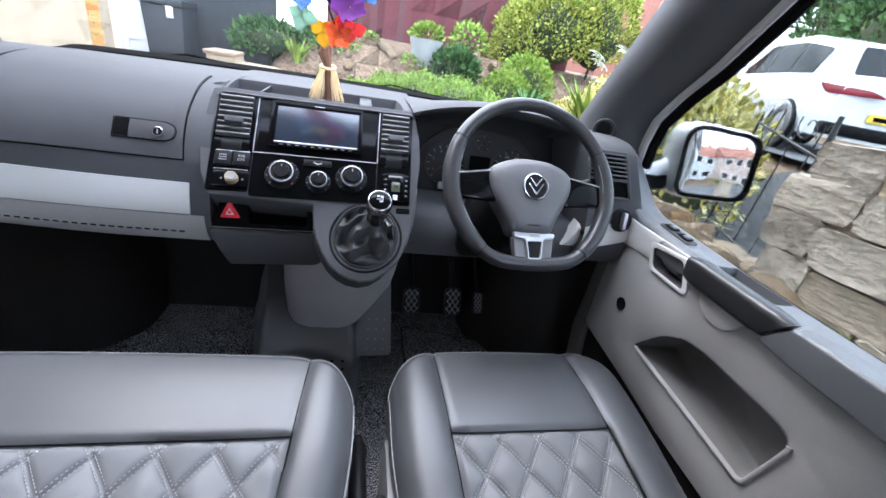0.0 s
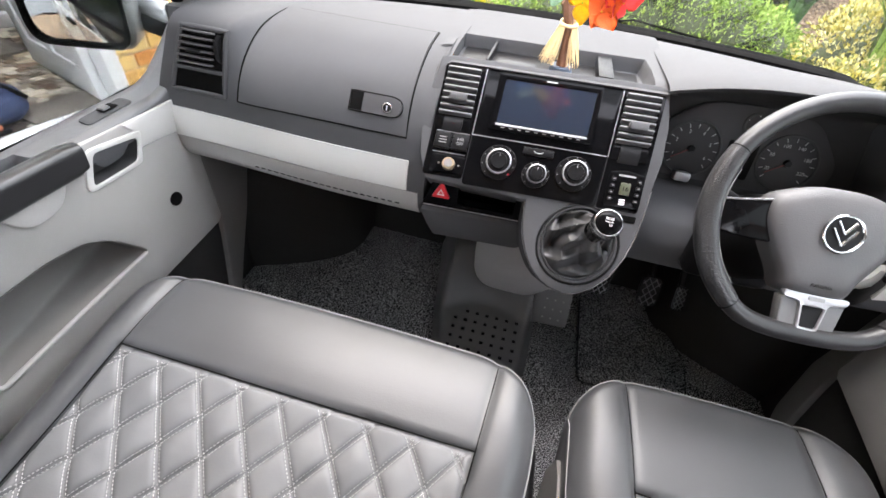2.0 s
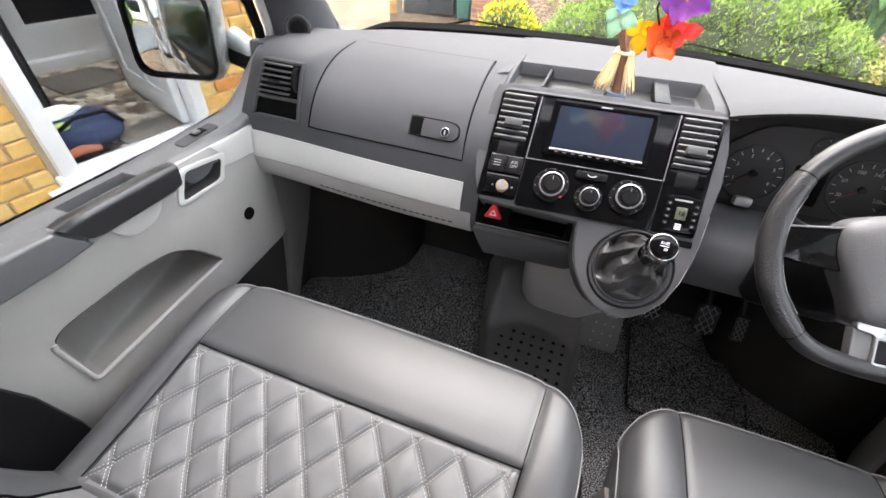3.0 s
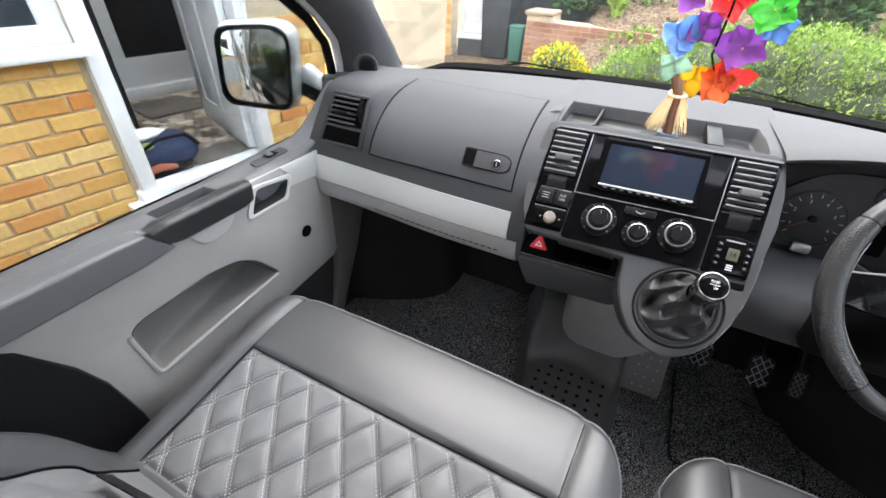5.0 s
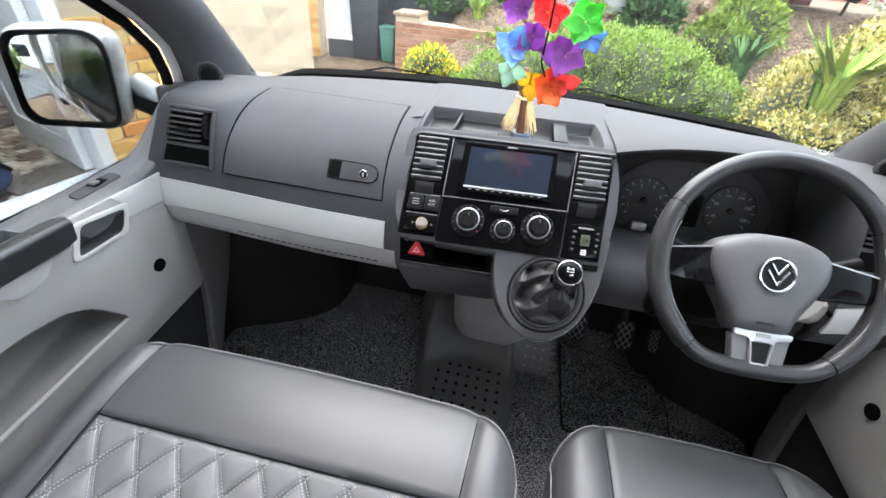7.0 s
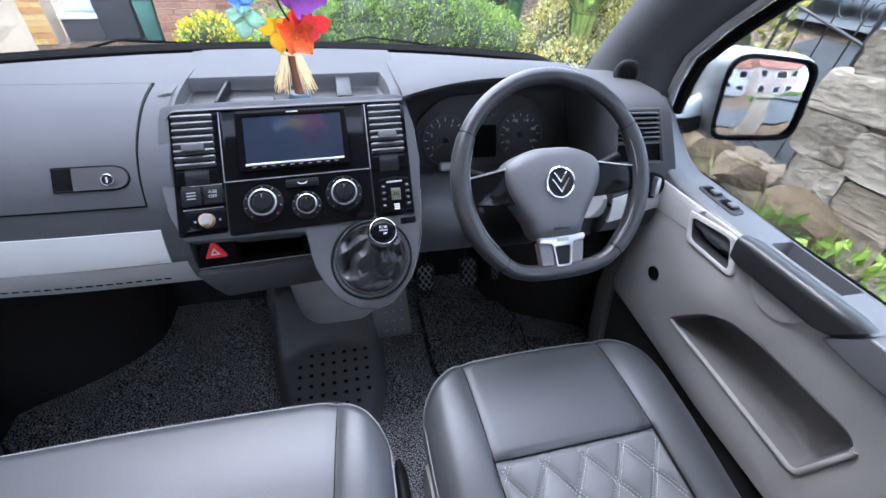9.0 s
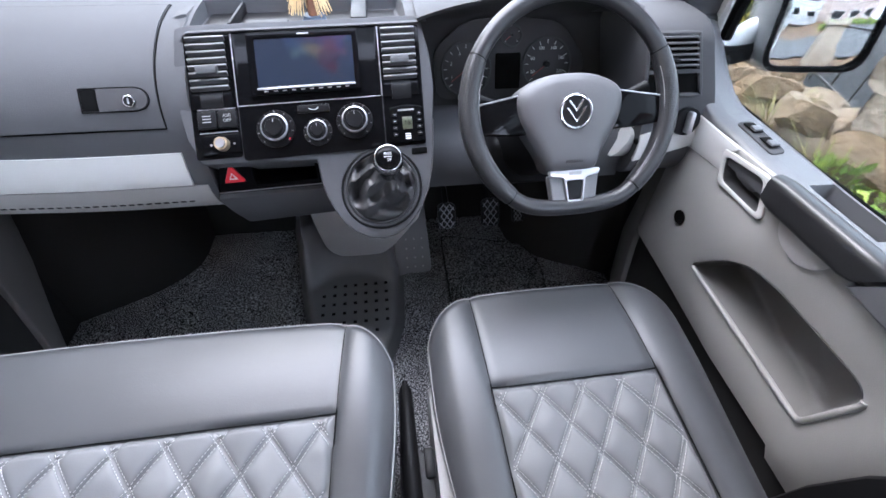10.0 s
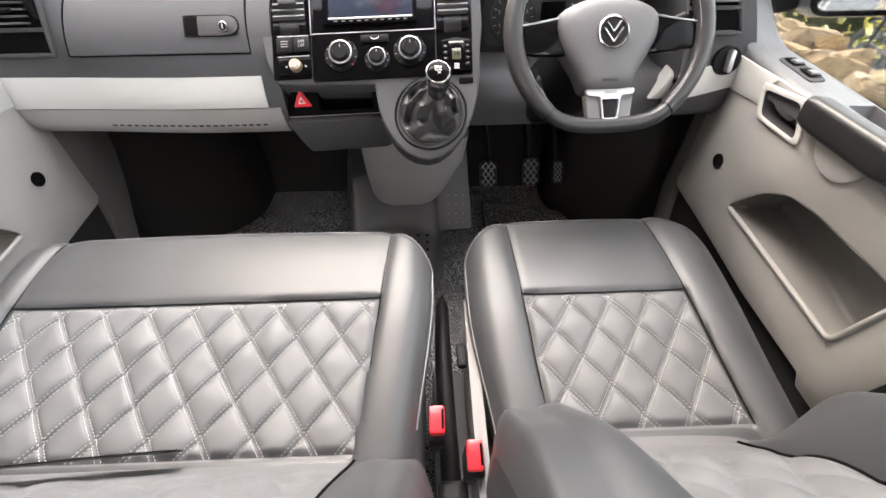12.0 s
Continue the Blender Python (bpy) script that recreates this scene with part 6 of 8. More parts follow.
PET = {"blue": (0.22, 0.42, 0.78), "violet": (0.36, 0.10, 0.48), "red": (0.75, 0.03, 0.03), "orange": (0.85, 0.16, 0.02), "yellow": (0.75, 0.50, 0.02), "green": (0.08, 0.55, 0.05), "mint": (0.42, 0.60, 0.48), "coral": (0.80, 0.10, 0.10)}
PM = {k: surface("petal_" + k, c, 0.6, vary=0.3, big=45) for k, c in PET.items()}
garland = thing("flower_garland", "bright artificial flower garland hanging in the windscreen", "garland", (0.03, 0.05, 1.0))
for (x, z, col, sz, rx, rz, n) in ((-0.008, 1.030, "blue", 0.042, 60, 20, 6), (0.024, 1.052, "violet", 0.040, 80, 60, 4), (0.092, 1.026, "violet", 0.052, 70, -15, 5), (0.070, 0.968, "orange", 0.046, 55, 10, 5),
                                  (0.102, 0.982, "coral", 0.036, 85, -30, 3), (0.082, 0.992, "red", 0.034, 60, 40, 4), (0.036, 0.972, "yellow", 0.034, 90, 70, 3), (-0.006, 0.995, "mint", 0.036, 70, 120, 4),
                                  (0.044, 1.090, "red", 0.040, 70, 20, 5), (0.112, 1.083, "green", 0.046, 65, -20, 5), (-0.012, 1.092, "violet", 0.036, 80, 0, 5), (0.130, 1.060, "blue", 0.036, 95, -60, 5),
                                  (0.020, 1.13, "orange", 0.042, 70, 0, 5), (0.085, 1.13, "blue", 0.042, 70, 0, 5)):
    sz *= 0.42
    x, z = -0.006 + (x - 0.017) * 0.80, 1.13 + (z - 1.13) * 0.86
    m = Matrix.Translation((x, 0.045 + 0.02 * rng.random(), z)) @ Matrix.Rotation(radians(rz), 4, "Y") @ Matrix.Rotation(radians(rx), 4, "X")
    fl = part("flower", ball(B(), sz * 0.07, m, 8, 6), PM["yellow" if col != "yellow" else "green"], garland, col + " artificial flower")
    for k in range(n):
        mm = m @ Matrix.Rotation(2 * math.pi * k / n + 0.4 * rng.random(), 4, "Z")
        cup = 0.1 + 0.9 * rng.random()
        big = 1.3 + 0.6 * rng.random()

        def petal(a, b):
            t = b
            w = sz * 0.42 * big * math.sin(math.pi * (0.08 + 0.80 * t) ** 0.9) * (1 + 0.14 * math.sin(7 * a + 3 * t))
            s = 2 * a - 1
            return mm @ Vector((w * s, sz * big * t * (1 - 0.12 * s * s), sz * (cup * t * t - 0.15 * t + 0.16 * s * s * t + 0.10 * math.sin(6 * t + 5 * s) * t)))

        bm = grid(B(), petal, 6, 8)
        bmesh.ops.solidify(bm, geom=bm.faces[:], thickness=0.0006)
        part("petal", bm, PM[col], fl, angle=80)
part("string", tube(B(), [(0.03, 0.052, 1.01), (0.02, 0.052, 1.03), (0.022, 0.052, 1.08), (0.022, 0.052, 1.14), (0.02, 0.05, 1.395)], 0.0015, 5), DARK, garland)
bm = tube(B(), [(0.004, 0.288, 0.925), (-0.004, 0.290, 0.95), (0.0, 0.292, 0.975)], [0.010, 0.014, 0.006], 8)
part("dark_leaf", bm, trunk, orn)

# ---- outside: ground ----
GZ = -0.52


def land(x, y):
    right = 0.97 * smooth01(2.4, 6.5, x)
    bank = 1.45 * smooth01(4.9, 8.6, y) * smooth01(-2.1, -1.0, x)
    return GZ + max(right, bank) + 0.02 * pnoise(x, y, 0, 1.3)


cuts = [-90, -40, -20, -12] + [-9 + 0.3 * k for k in range(64)] + [12, 20, 45, 120]
gravel, nt, b = shader("gravel")
co = nt.nodes.new("ShaderNodeTexCoord")
vo = nt.nodes.new("ShaderNodeTexVoronoi")
vo.inputs["Scale"].default_value = 28
nz = nt.nodes.new("ShaderNodeTexNoise")
nz.inputs["Scale"].default_value, nz.inputs["Detail"].default_value = 1.2, 6
nt.links.new(co.outputs["Object"], vo.inputs["Vector"])
nt.links.new(co.outputs["Object"], nz.inputs["Vector"])
rp = nt.nodes.new("ShaderNodeValToRGB")
rp.color_ramp.elements[0].color, rp.color_ramp.elements[1].color = (0.07, 0.04, 0.022, 1), (0.36, 0.26, 0.165, 1)
rp.color_ramp.elements.new(0.55).color = (0.20, 0.125, 0.07, 1)
nt.links.new(vo.outputs["Color"], rp.inputs[0])
mx = nt.nodes.new("ShaderNodeMixRGB")
mx.blend_type = "MULTIPLY"
mx.inputs[0].default_value = 0.5
nt.links.new(rp.outputs[0], mx.inputs[1])
nt.links.new(nz.outputs[0], mx.inputs[2])
nt.links.new(mx.outputs[0], b.inputs["Base Color"])
b.inputs["Roughness"].default_value = 0.9
bp = nt.nodes.new("ShaderNodeBump")
bp.inputs["Distance"].default_value = 0.02
nt.links.new(vo.outputs["Distance"], bp.inputs["Height"])
nt.links.new(bp.outputs[0], b.inputs["Normal"])
bm = loft(B(), [[(x, y, land(x, y)) for y in cuts] for x in cuts])
single("ground", bm, gravel, "brown gravel drive rising to a garden bank", "ground", kind="structure")
TARMAC = surface("tarmac", (0.075, 0.077, 0.08), 0.85, vary=0.25, big=3, grain=0.8, grain_scale=90)
bm = loft(B(), [[(x, y, land(x, y) + 0.012) for x in (2.25, 3.0, 3.8, 4.6, 5.4, 6.2, 7.0, 9.0)] for y in [-0.2 + 0.25 * k for k in range(16)]])
single("path", bm, surface("path_tarmac", (0.055, 0.055, 0.055), 0.95, vary=0.25, big=3, grain=0.8, grain_scale=90, spec=0.1), "grey tarmac path rising to the road", "path", kind="structure")
bm = loft(B(), [[(x, y, 0.462 + 0.004 * pnoise(x, y, 0, 0.5)) for x in (5.6, 7, 9, 12)] for y in range(-40, 41, 4)])
single("road", bm, TARMAC, "grey tarmac road", "road", kind="structure")

# ---- leaves ----
def leaves(name, blobs, n, size, mat, parent, seed, label=""):
    """Many small folded leaves over uneven rounded masses."""
    rg = random.Random(seed)
    V, F = [], []
    wts = [b[1][0] * b[1][1] + b[1][1] * b[1][2] + b[1][0] * b[1][2] for b in blobs]
    for _ in range(n):
        c, r = rg.choices(blobs, wts)[0]
        d = Vector((rg.gauss(0, 1), rg.gauss(0, 1), rg.gauss(0, 1)))
        d.normalize()
        if d.z < -0.5:
            d.z *= -1
        k = 0.80 + 0.24 * rg.random() + 0.16 * noise.noise(Vector(c) * 2.1 + d * 2.6)
        p = Vector(c) + Vector((d.x * r[0], d.y * r[1], d.z * r[2])) * k
        ax = (d + Vector((rg.gauss(0, 0.6), rg.gauss(0, 0.6), rg.gauss(0, 0.6) + 0.4))).normalized()
        sd = ax.cross(Vector((rg.gauss(0, 1), rg.gauss(0, 1), rg.gauss(0, 1)))).normalized()
        up = ax.cross(sd)
        L = size * (0.6 + 0.8 * rg.random())
        i = len(V)
        V += [p, p + ax * L * 0.5 + sd * L * 0.27 + up * L * 0.10, p + ax * L, p + ax * L * 0.5 - sd * L * 0.27 + up * L * 0.10]
        F += [(i, i + 1, i + 2), (i, i + 2, i + 3)]
    me = bpy.data.meshes.new(name)
    me.from_pydata(V, [], F)
    me.materials.append(mat)
    ob = new(name, me)
    WORLD[ob] = I4.copy()
    ob.parent, ob.matrix_parent_inverse = parent, WORLD[parent].inverted()
    return tagged(ob, label, kind="stuff")


def core(blobs, mat, parent, k=0.82):
    bm = B()
    for c, r in blobs:
        t = bmesh.ops.create_icosphere(bm, subdivisions=3, radius=1.0)
        for v in t["verts"]:
            d = v.co.copy()
            f = k * (1 + 0.16 * noise.noise(Vector(c) * 2.1 + d * 2.6))
            v.co = Vector(c) + Vector((d.x * r[0], d.y * r[1], d.z * r[2])) * f
    return part("inner_twigs", bm, mat, parent, "", 80)


G_HEDGE = foliage("hedge_leaves", [(0.08, 0.15, 0.02), (0.18, 0.28, 0.04), (0.26, 0.37, 0.07), (0.35, 0.44, 0.13)])
G_VARI = foliage("variegated_leaves", [(0.10, 0.13, 0.03), (0.42, 0.36, 0.07), (0.60, 0.52, 0.16), (0.70, 0.66, 0.38), (0.22, 0.24, 0.06)])
G_LIME = foliage("lime_leaves", [(0.10, 0.17, 0.025), (0.20, 0.29, 0.045), (0.33, 0.40, 0.09)])
G_OLIVE = foliage("olive_leaves", [(0.10, 0.14, 0.025), (0.22, 0.27, 0.045), (0.36, 0.39, 0.08), (0.48, 0.47, 0.13)])
G_DARK = foliage("dark_leaves", [(0.03, 0.07, 0.02), (0.06, 0.13, 0.04), (0.10, 0.18, 0.06)])
G_DRY = foliage("dry_grass", [(0.26, 0.26, 0.09), (0.38, 0.34, 0.15), (0.22, 0.26, 0.07)])
G_YELLOW = foliage("yellow_flower", [(0.75, 0.55, 0.02), (0.85, 0.68, 0.05)])
G_WHITE = foliage("white_flower", [(0.75, 0.75, 0.72), (0.8, 0.8, 0.78)])
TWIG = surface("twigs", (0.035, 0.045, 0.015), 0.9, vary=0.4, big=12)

hedge = thing("garden_hedge", "clipped small-leaved green hedge in front of the bonnet", "hedge", (0.9, 4.9, GZ))
HB = []
for x, z in ((-0.72, -0.16), (-0.40, 0.16), (0.0, 0.34), (0.42, 0.50), (0.85, 0.60), (1.30, 0.60), (1.72, 0.48), (2.1, 0.26), (2.45, 0.02)):
    HB.append(((x, 4.95, (z + GZ) / 2 - 0.05), (0.42, 0.75, max(0.15, (z - GZ) / 2 + 0.12))))
    HB.append(((x + 0.1, 5.5, (z + GZ) / 2 - 0.05), (0.42, 0.6, max(0.15, (z - GZ) / 2 + 0.1))))
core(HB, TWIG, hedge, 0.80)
leaves("foliage", HB, 46000, 0.038, G_HEDGE, hedge, 1)

vari = thing("variegated_shrub", "yellow and cream variegated shrub beside the drive", "shrub", (3.2, 4.2, GZ))
VB = [((2.75, 4.15, 0.0), (0.55, 0.6, 0.70)), ((3.3, 4.3, 0.15), (0.65, 0.6, 0.85)), ((3.75, 4.2, 0.2), (0.6, 0.6, 0.85)), ((2.55, 3.6, -0.15), (0.45, 0.45, 0.45)), ((3.2, 3.5, 0.0), (0.55, 0.5, 0.6))]
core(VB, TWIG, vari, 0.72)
leaves("foliage", VB, 22000, 0.045, G_VARI, vari, 2)

SHR = (("lime_shrub", "lime green leafy shrub on the bank", [((2.55, 6.6, 0.35), (0.45, 0.4, 0.42)), ((3.0, 6.9, 0.6), (0.5, 0.4, 0.5))], 3400, 0.075, G_LIME, 3),
       ("leafy_plant", "dark green leafy plant on the bank", [((1.75, 7.3, 0.62), (0.42, 0.35, 0.32))], 700, 0.14, G_DARK, 4),
       ("tall_shrub", "tall yellow-green shrub behind the bank", [((3.9, 8.2, 1.6), (0.95, 0.7, 0.9)), ((3.3, 8.6, 1.3), (0.6, 0.6, 0.8)), ((4.8, 8.2, 1.7), (0.8, 0.7, 1.0))], 15000, 0.075, G_OLIVE, 5),
       ("ivy_shrub", "dark green shrub above the brick wall", [((-1.5, 7.6, 0.55), (0.6, 0.4, 0.35)), ((-0.6, 7.8, 0.6), (0.5, 0.4, 0.32))], 1500, 0.10, G_DARK, 6),
       ("roadside_hedge", "dark green hedge beside the gate", [((3.1, 2.6, 0.35), (0.4, 0.7, 0.75)), ((3.4, 3.3, 0.5), (0.5, 0.6, 0.9))], 3600, 0.07, G_VARI, 7),
       ("street_tree", "dark green leafy tree across the road", [((13.0, 8.6, 2.6), (1.5, 1.5, 1.9)), ((14.4, 10.6, 3.0), (1.7, 1.6, 2.2)), ((12.9, 9.8, 1.4), (1.6, 1.6, 1.0))], 7000, 0.22, G_DARK, 9),
       ("street_tree", "green leafy tree beside the dark one", [((15.4, 8.4, 2.4), (1.5, 1.4, 1.8)), ((16.0, 7.0, 1.8), (1.4, 1.4, 1.4))], 5000, 0.22, G_OLIVE, 10),
       ("sapling", "thin sapling with sparse leaves on the bank", [((2.05, 7.9, 1.15), (0.35, 0.3, 0.3))], 260, 0.10, G_HEDGE, 8))
for nm, lb, bl, n, sz, mt, sd in SHR:
    c = bl[0][0]
    e = thing(nm, lb, "tree" if "tree" in nm else "shrub", (c[0], c[1], c[2] - bl[0][1][2]))
    if nm != "sapling":
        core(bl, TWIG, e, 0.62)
    bm = B()
    for cc, r in bl:
        tube(bm, [(cc[0], cc[1], cc[2] - r[2] - 0.25), (cc[0] + 0.05, cc[1], cc[2]), (cc[0] - 0.04, cc[1] + 0.05, cc[2] + r[2] * 0.6)], [0.03, 0.02, 0.006], 6)
    part("stem", bm, TWIG, e)
    leaves("foliage", bl, n, sz, mt, e, sd)


def blades(name, label, c, n, L, mat, seed, spread=0.25, width=0.035):
    e = thing(name, label, "plant", c)
    rg = random.Random(seed)
    V, F = [], []
    for _ in range(n):
        a, t = rg.random() * 6.283, rg.random()
        d = Vector((math.cos(a), math.sin(a), 0))
        p = Vector(c) + d * 0.08 * rg.random()
        l = L * (0.6 + 0.5 * rg.random())
        s = Vector((-d.y, d.x, 0)) * l * width
        pts = [p, p + d * spread * l * 0.3 + Vector((0, 0, l * 0.5)), p + d * spread * l * (1 + t) + Vector((0, 0, l * 0.85))]
        i = len(V)
        V += [pts[0] - s, pts[0] + s, pts[1] - s * 1.4, pts[1] + s * 1.4, pts[2]]
        F += [(i, i + 1, i + 3, i + 2), (i + 2, i + 3, i + 4)]
    me = bpy.data.meshes.new("blades")
    me.from_pydata(V, [], F)
    me.materials.append(mat)
    ob = new("blades", me)
    WORLD[ob] = I4.copy()
    ob.parent, ob.matrix_parent_inverse = e, WORLD[e].inverted()
    ob["kind"] = "stuff"
    return e


blades("sword_plant", "clump of bright green strap leaves on the wall", (-0.95, 7.1, 0.25), 60, 0.55, G_LIME, 11)
blades("sword_plant", "clump of bright green strap leaves on the bank", (2.75, 5.9, 0.0), 70, 0.75, G_DARK, 12)
lily = blades("lily_plant", "lily plant with white flowers and broad leaves", (2.55, 3.62, 0.2), 40, 0.85, G_LIME, 13, 0.3)
for x, y, z in ((2.44, 3.5, 1.08), (2.68, 3.52, 1.24), (2.5, 3.7, 1.16)):
    m = Matrix.Translation((x, y, z)) @ Matrix.Rotation(0.5, 4, "Y")
    bm = B()
    for k in range(6):
        pm = m @ Matrix.Rotation(k * math.pi / 3, 4, "Z")

        def lily_petal(a, b):
            w = 0.026 * math.sin(math.pi * (0.1 + 0.85 * b))
            return pm @ Vector((w * (2 * a - 1), 0.105 * b, 0.06 * b ** 0.7 - 0.05 * b ** 3 + 0.012 * (2 * a - 1) ** 2))

        grid(bm, lily_petal, 4, 7)
    part("flower", bm, G_WHITE, lily, "white lily flower", 80)
yb = thing("yellow_flowering_plant", "small bush with bright yellow flowers", "plant", (-1.4, 5.8, GZ))
YB = [((-1.42, 5.8, -0.25), (0.36, 0.3, 0.30)), ((-1.15, 5.75, -0.35), (0.25, 0.25, 0.2))]
core(YB, TWIG, yb, 0.7)
leaves("foliage", YB, 1200, 0.06, G_HEDGE, yb, 21)
leaves("flowers", [(c, (r[0] * 1.08, r[1] * 1.08, r[2] * 1.12)) for c, r in YB], 800, 0.055, G_YELLOW, yb, 22, "bright yellow flowers")
# loose stones and earth clods on the bank
STONE = by_piece("rubble_stone", [(0.13, 0.085, 0.045), (0.19, 0.135, 0.08), (0.24, 0.185, 0.125), (0.19, 0.115, 0.05), (0.18, 0.145, 0.11)], 0.92, 7, 0.05, contrast=0.6)
WALLSTONE = by_piece("wall_stone", [(0.19, 0.16, 0.13), (0.26, 0.215, 0.165), (0.32, 0.27, 0.215), (0.23, 0.175, 0.12), (0.30, 0.225, 0.14)], 0.92, 7, 0.04, contrast=0.65)
ROCK = [B() for _ in range(5)]
RMESH = []
for k, bm in enumerate(ROCK):
    t = bmesh.ops.create_icosphere(bm, subdivisions=2, radius=0.5)
    for v in t["verts"]:
        d = v.co.normalized()
        v.co = Vector((max(-0.42, min(0.42, v.co.x * 1.15)), max(-0.42, min(0.42, v.co.y * 1.15)), max(-0.40, min(0.40, v.co.z * 1.15)))) * (1 + 0.22 * noise.noise(d * 1.7 + Vector((k * 7, 0, 0))))
    RMESH.append(finish(bm, "stone", STONE, 30))


BLOCKS = []
for k in range(5):
    bm = B()
    t = bmesh.ops.create_icosphere(bm, subdivisions=3, radius=0.5)
    for v in t["verts"]:
        d = v.co.normalized()
        v.co = Vector([max(-0.47, min(0.47, q * 1.70)) for q in v.co]) * (1 + 0.10 * noise.noise(d * 2.1 + Vector((k * 5, 3, 0)))) + d * 0.028 * noise.noise(d * 6 + Vector((k, 0, 0)))
    BLOCKS.append(finish(bm, "stone", WALLSTONE, 40))


def stone(parent, m, k, shapes=RMESH):
    ob = new("stone", shapes[k % 5])
    ob.parent = parent
    ob.matrix_parent_inverse = WORLD[parent].inverted()
    ob.matrix_basis = m
    return ob


rg = random.Random(30)
rocks = thing("bank_stones", "loose rockery stones on the earth bank", "stones", (1.5, 7, 0.3))
for k in range(46):
    x, y = rg.uniform(-0.6, 3.6), rg.uniform(5.9, 8.3)
    s = rg.uniform(0.08, 0.26)
    stone(rocks, Matrix.LocRotScale((x, y, land(x, y) + s * 0.2), Euler((rg.random() * 3, rg.random() * 3, rg.random() * 3)), (s * 1.4, s, s * 0.8)), k)
weeds = thing("bank_weeds", "sparse low weeds and grass on the earth bank", "weeds", (1.5, 7, 0.3))
leaves("foliage", [((rg.uniform(-0.5, 4), rg.uniform(5.8, 8.4), 0), (0.3, 0.3, 0.1)) for _ in range(1)] + [((x, y, land(x, y)), (rg.uniform(0.15, 0.4), 0.3, rg.uniform(0.08, 0.22))) for x, y in ((rg.uniform(-0.7, 4), rg.uniform(5.7, 8.4)) for _ in range(26))], 2600, 0.07, G_HEDGE, weeds, 31)

# ---- brick work ----
BUFF = by_piece("buff_brick", [(0.50, 0.235, 0.055), (0.60, 0.355, 0.10), (0.64, 0.44, 0.17), (0.50, 0.18, 0.035), (0.62, 0.40, 0.13)], 0.85, 40, contrast=0.5)
REDB = by_piece("red_brick", [(0.216, 0.094, 0.058), (0.302, 0.137, 0.079), (0.346, 0.18, 0.115), (0.245, 0.122, 0.086)], 0.9, 40)
MORTAR = surface("mortar", (0.42, 0.34, 0.24), 0.95, grain=0.6, grain_scale=120)
RENDER = surface("white_render", (0.50, 0.545, 0.585), 0.85, vary=0.06, grain=0.5, grain_scale=80)


def brick_mesh(L, H, mat):
    return finish(rbox(B(), (0, 0, 0), (L, H, 0.10), 0.005, I4, 1), "brick", mat, 30)


def bricks(parent, M, s0, s1, z0, z1, L, H, mat, skip=None, proud=0.012, seed=5):
    rg = random.Random(seed)
    full, half = brick_mesh(L - 0.010, H - 0.010, mat), brick_mesh(L / 2 - 0.010, H - 0.010, mat)
    row = 0
    z = z0 + H / 2
    while z < z1:
        s = s0 + (L / 2 if row % 2 else 0)
        if row % 2:
            todo = [(s0 + L / 4, half)]
        else:
            todo = []
        while s + L <= s1 + 0.001:
            todo.append((s + L / 2, full))
            s += L
        if s1 - s > L * 0.4:
            todo.append((s + L / 4, half))
        for c, me in todo:
            if skip and skip(c, z):
                continue
            ob = new("brick", me)
            ob.parent, ob.matrix_parent_inverse = parent, WORLD[parent].inverted()
            ob.matrix_basis = M @ Matrix.Translation((c, z, -0.05 + proud + rg.uniform(-0.002, 0.002)))
        z += H
        row += 1


# the neighbouring house: wall, window and porch
HU = Vector((math.sin(radians(10)), math.cos(radians(10)), 0))
HI = Vector((-math.cos(radians(10)), math.sin(radians(10)), 0))
HM = axes((-2.3, 0.42, 0), HU, (0, 0, 1), -HI)
DOOR_O = [(-0.075, -0.06), (0.715, -0.06), (0.715, 2.15), (-0.075, 2.15)]
WIN_O = [(-2.6, 0.70), (-0.085, 0.70), (-0.085, 2.1), (-2.6, 2.1)]
bm = plate(B(), [(-5, GZ - 0.1), (2.6, GZ - 0.1), (2.6, 4.5), (-5, 4.5)], [DOOR_O, WIN_O], 0.25, HM)
house = part("house_wall", bm, MORTAR)
tagged(house, "yellow buff brick house wall with a porch opening", "wall", kind="structure")
porch = thing("porch_window", "white plastic porch window above the brick wall", "window", HM @ Vector((-1.3, 0.7, 0)))
part("window_sill", rbox(B(), (-1.36, 0.722, 0.02), (2.60, 0.045, 0.13), 0.01, HM), UPVC, porch, "white sill")
part("frame", plate(B(), [(-2.6, 0.745), (-0.085, 0.745), (-0.085, 2.1), (-2.6, 2.1)], [[(-2.5, 0.86), (-1.25, 0.86), (-1.25, 2.0), (-2.5, 2.0)], [(-1.17, 0.815), (-0.165, 0.815), (-0.165, 2.0), (-1.17, 2.0)]], 0.07, HM @ Matrix.Translation((0, 0, 0.0)), 0.006), UPVC, porch)
part("pane", rbox(B(), (-1.3, 1.41, -0.05), (2.4, 1.24, 0.01), 0, HM), surface("dark_window", (0.03, 0.035, 0.04), 0.08), porch, "dark reflecting glass")
pf = thing("porch_door_frame", "white plastic porch door frame with a threshold", "door frame", HM @ Vector((0.3, 0, 0)))
part("post", rbox(B(), (-0.040, 1.05, 0.0), (0.075, 2.2, 0.10), 0.008, HM), UPVC, pf)
part("post", rbox(B(), (0.680, 1.05, 0.0), (0.075, 2.2, 0.10), 0.008, HM), UPVC, pf)
part("lintel", rbox(B(), (0.32, 2.12, 0.0), (0.80, 0.08, 0.10), 0.008, HM), UPVC, pf)
part("threshold", rbox(B(), (0.32, 0.005, 0.01), (0.84, 0.07, 0.13), 0.008, HM), UPVC, pf)
